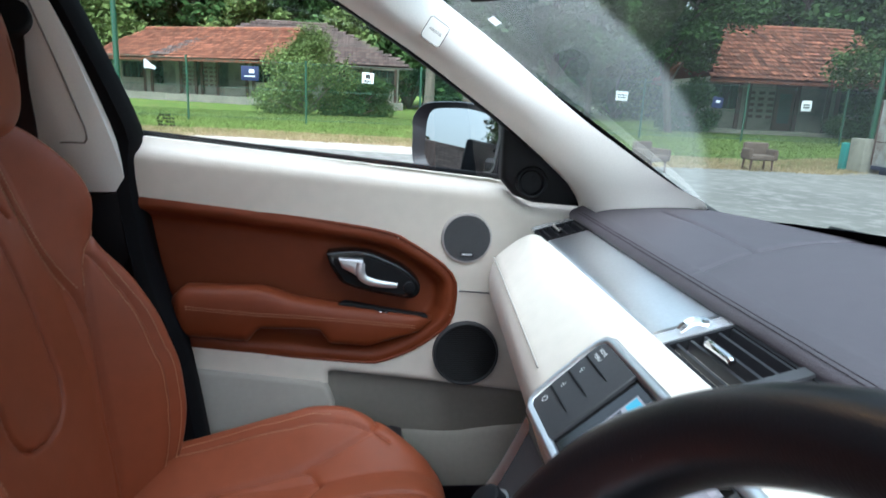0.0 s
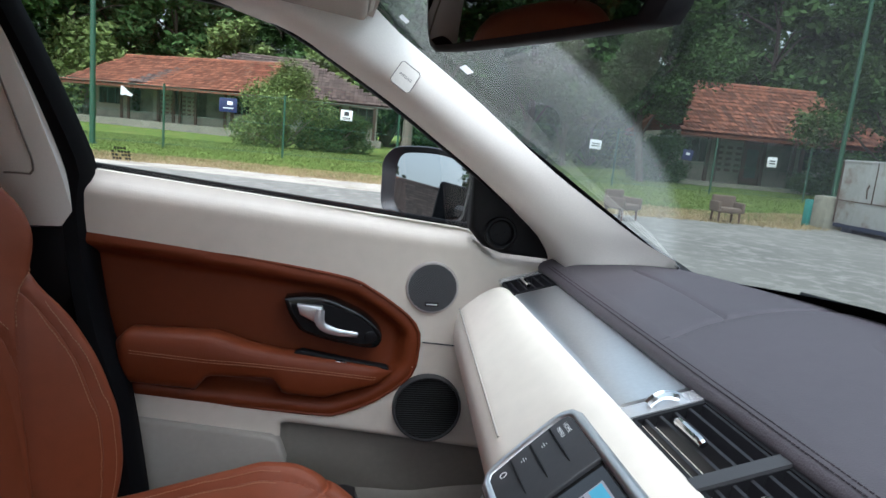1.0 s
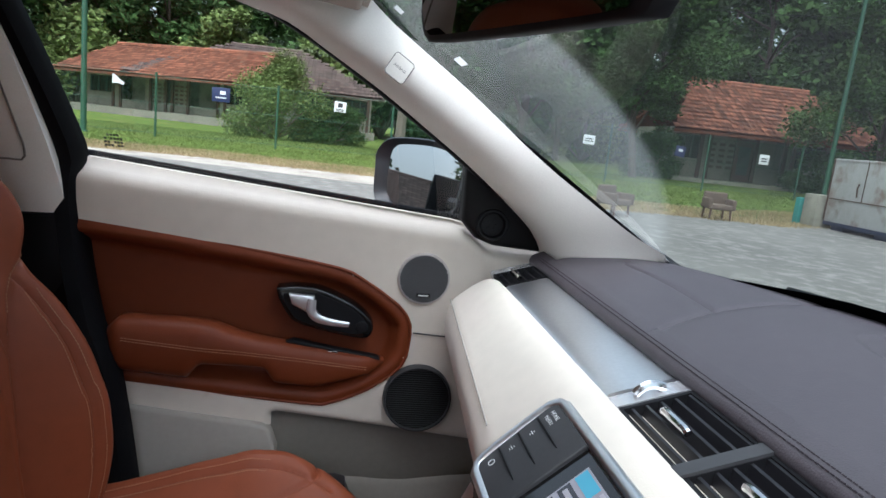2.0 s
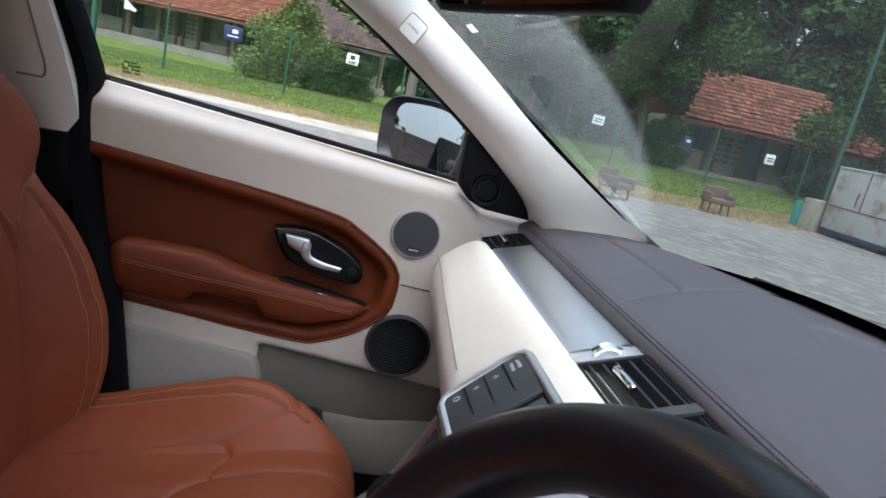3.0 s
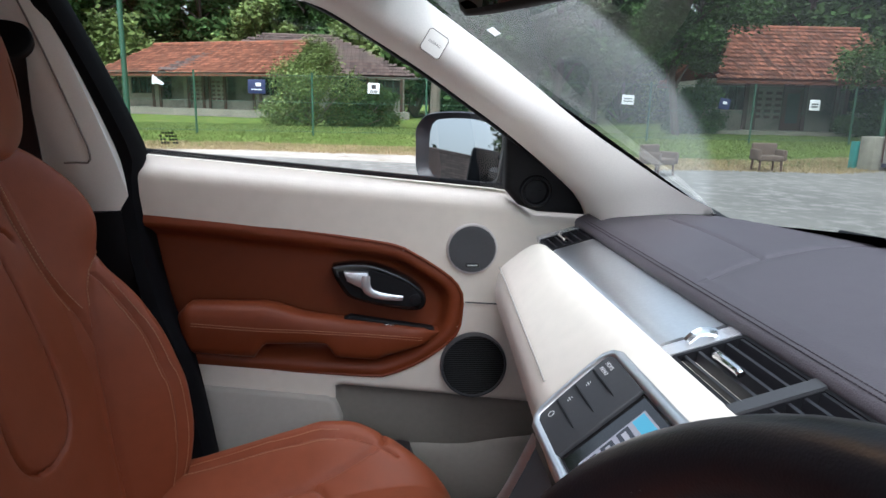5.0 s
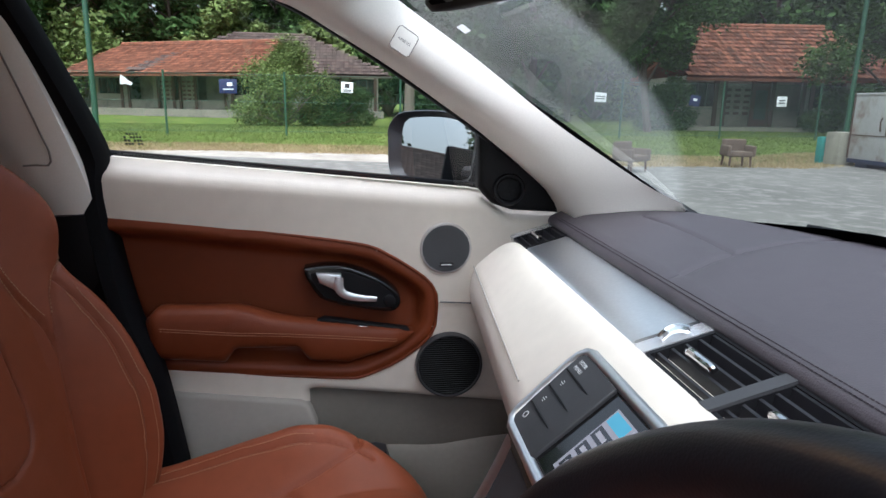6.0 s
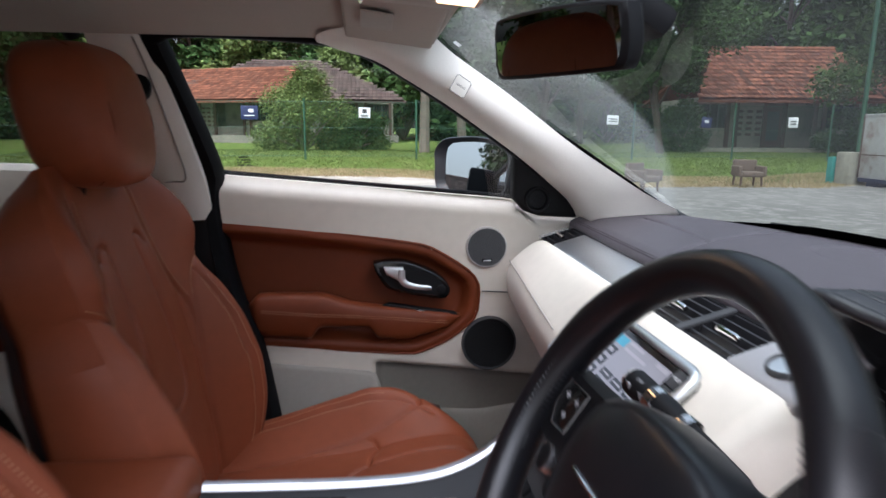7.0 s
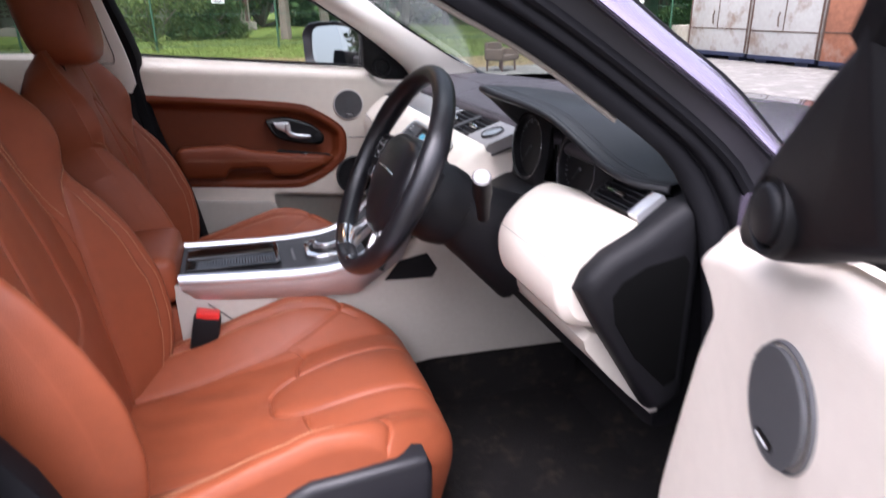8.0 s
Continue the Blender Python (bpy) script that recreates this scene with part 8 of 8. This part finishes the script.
part("housing", g, black_plastic, rv, smooth=60)
g = B()
prism(g, [(u * 0.93, v * 0.88) for u, v in ro], lambda u, v, w: rc + ru * u + rw * v + rn * w, 0.004, 0.0075)
part("mirror_glass", g, mirror_glass, rv, smooth=20)
g = B()
tube(g, spline([rc - rn * 0.03, rc + Vector((0.05, 0.0, 0.03)), Vector((0.03, 0.0, 1.345)), Vector((0.02, 0.0, 1.365))], 10), [0.018, 0.018, 0.019, 0.02, 0.022, 0.024, 0.026, 0.03, 0.032, 0.034], n=12)
part("stem", g, black_plastic, rv)
g = B()
box(g, (0.02, 0.0, 1.345), (0.11, 0.08, 0.035), 0.012, Euler((0, radians(32), 0)))
part("sensor_cover", g, black_plastic, rv)

oc = thing("overhead_console", (-0.25, 0, 1.38), "pale overhead console with warm reading lamps", "overhead console")
g = B()
rows = []
for x, hw, z in ((-0.40, 0.07, 1.400), (-0.385, 0.10, 1.385), (-0.34, 0.115, 1.372), (-0.25, 0.125, 1.358), (-0.17, 0.13, 1.352), (-0.125, 0.12, 1.362), (-0.11, 0.10, 1.385)):
    rows.append([Vector((x, y * hw, z + (0.0 if abs(y) < 0.9 else 0.012))) for y in np.linspace(-1, 1, 12)] + [Vector((x, hw, 1.41)), Vector((x, -hw, 1.41))])
rings(g, rows)
part("body", g, cream_plastic, oc, smooth=50)
g = B()
prism(g, [(-0.205, -0.082), (-0.140, -0.078), (-0.136, 0.070), (-0.200, 0.074)], lambda u, v, w: Vector((u, v, 1.3535 - 0.10 * (u + 0.17) - w)), -0.004, 0.003, 0.002)
lf = part("lamp_frame", g, cream_plastic, oc)
g = B()
prism(g, [(-0.196, -0.066), (-0.148, -0.062), (-0.144, 0.050), (-0.190, 0.054)], lambda u, v, w: Vector((u, v, 1.3535 - 0.10 * (u + 0.17) - w)), 0.0, 0.0055, 0.002)
part("lamp_lens", g, lamp_glow, lf, "lit warm lamp lens")
g = B()
box(g, (-0.30, 0.0, 1.362), (0.07, 0.09, 0.014), 0.004, Euler((0, radians(9), 0)))
part("switch_panel", g, black_plastic, oc)
for k in range(2):
    g = B()
    tube(g, [(-0.325 + 0.045 * k, -0.04, 1.3545 - 0.007 * k), (-0.325 + 0.045 * k, 0.04, 1.3545 - 0.007 * k)], 0.003, n=6)
    part("switch_bar", g, chrome, oc)
g = B()
for k in range(7):
    box(g, (-0.365, -0.035 + 0.012 * k, 1.376), (0.02, 0.004, 0.004))
part("microphone_slots", g, black_plastic, oc)
for s in (1, -1):
    vz = thing("sun_visor", (-0.24, s * 0.32, 1.385), "pale folded sun visor against the roof", "sun visor", group="sun visors")
    g = B()
    box(g, (-0.235, s * 0.315, 1.378), (0.16, 0.34, 0.018), 0.008, Euler((s * radians(-5), radians(7), 0)), seg=3)
    part("flap", g, headlining, vz)
    g = B()
    box(g, (-0.26, s * 0.30, 1.366), (0.05, 0.10, 0.003), 0.001, Euler((s * radians(-5), radians(7), 0)))
    part("label", g, cream_plastic, vz, "faint pale label")
    g = B()
    tube(g, [(-0.16, s * 0.14, 1.375), (-0.15, s * 0.32, 1.372), (-0.155, s * 0.49, 1.365)], 0.006, n=8)
    part("rod", g, cream_plastic, vz)

# pedals
for y, w, h in ((-0.30, 0.06, 0.06), (-0.42, 0.05, 0.12)):
    pd = thing("pedal", (0.47, y, 0.40), "black rubber foot pedal", "pedal", group="pedals")
    g = B()
    box(g, (0.45, y, 0.42), (0.015, w, h), 0.005, Euler((0, radians(-30), 0)))
    part("pad", g, rubber, pd)
    g = B()
    tube(g, [(0.455, y, 0.42), (0.52, y, 0.55), (0.58, y, 0.64)], 0.009, n=8)
    part("arm", g, black_plastic, pd)
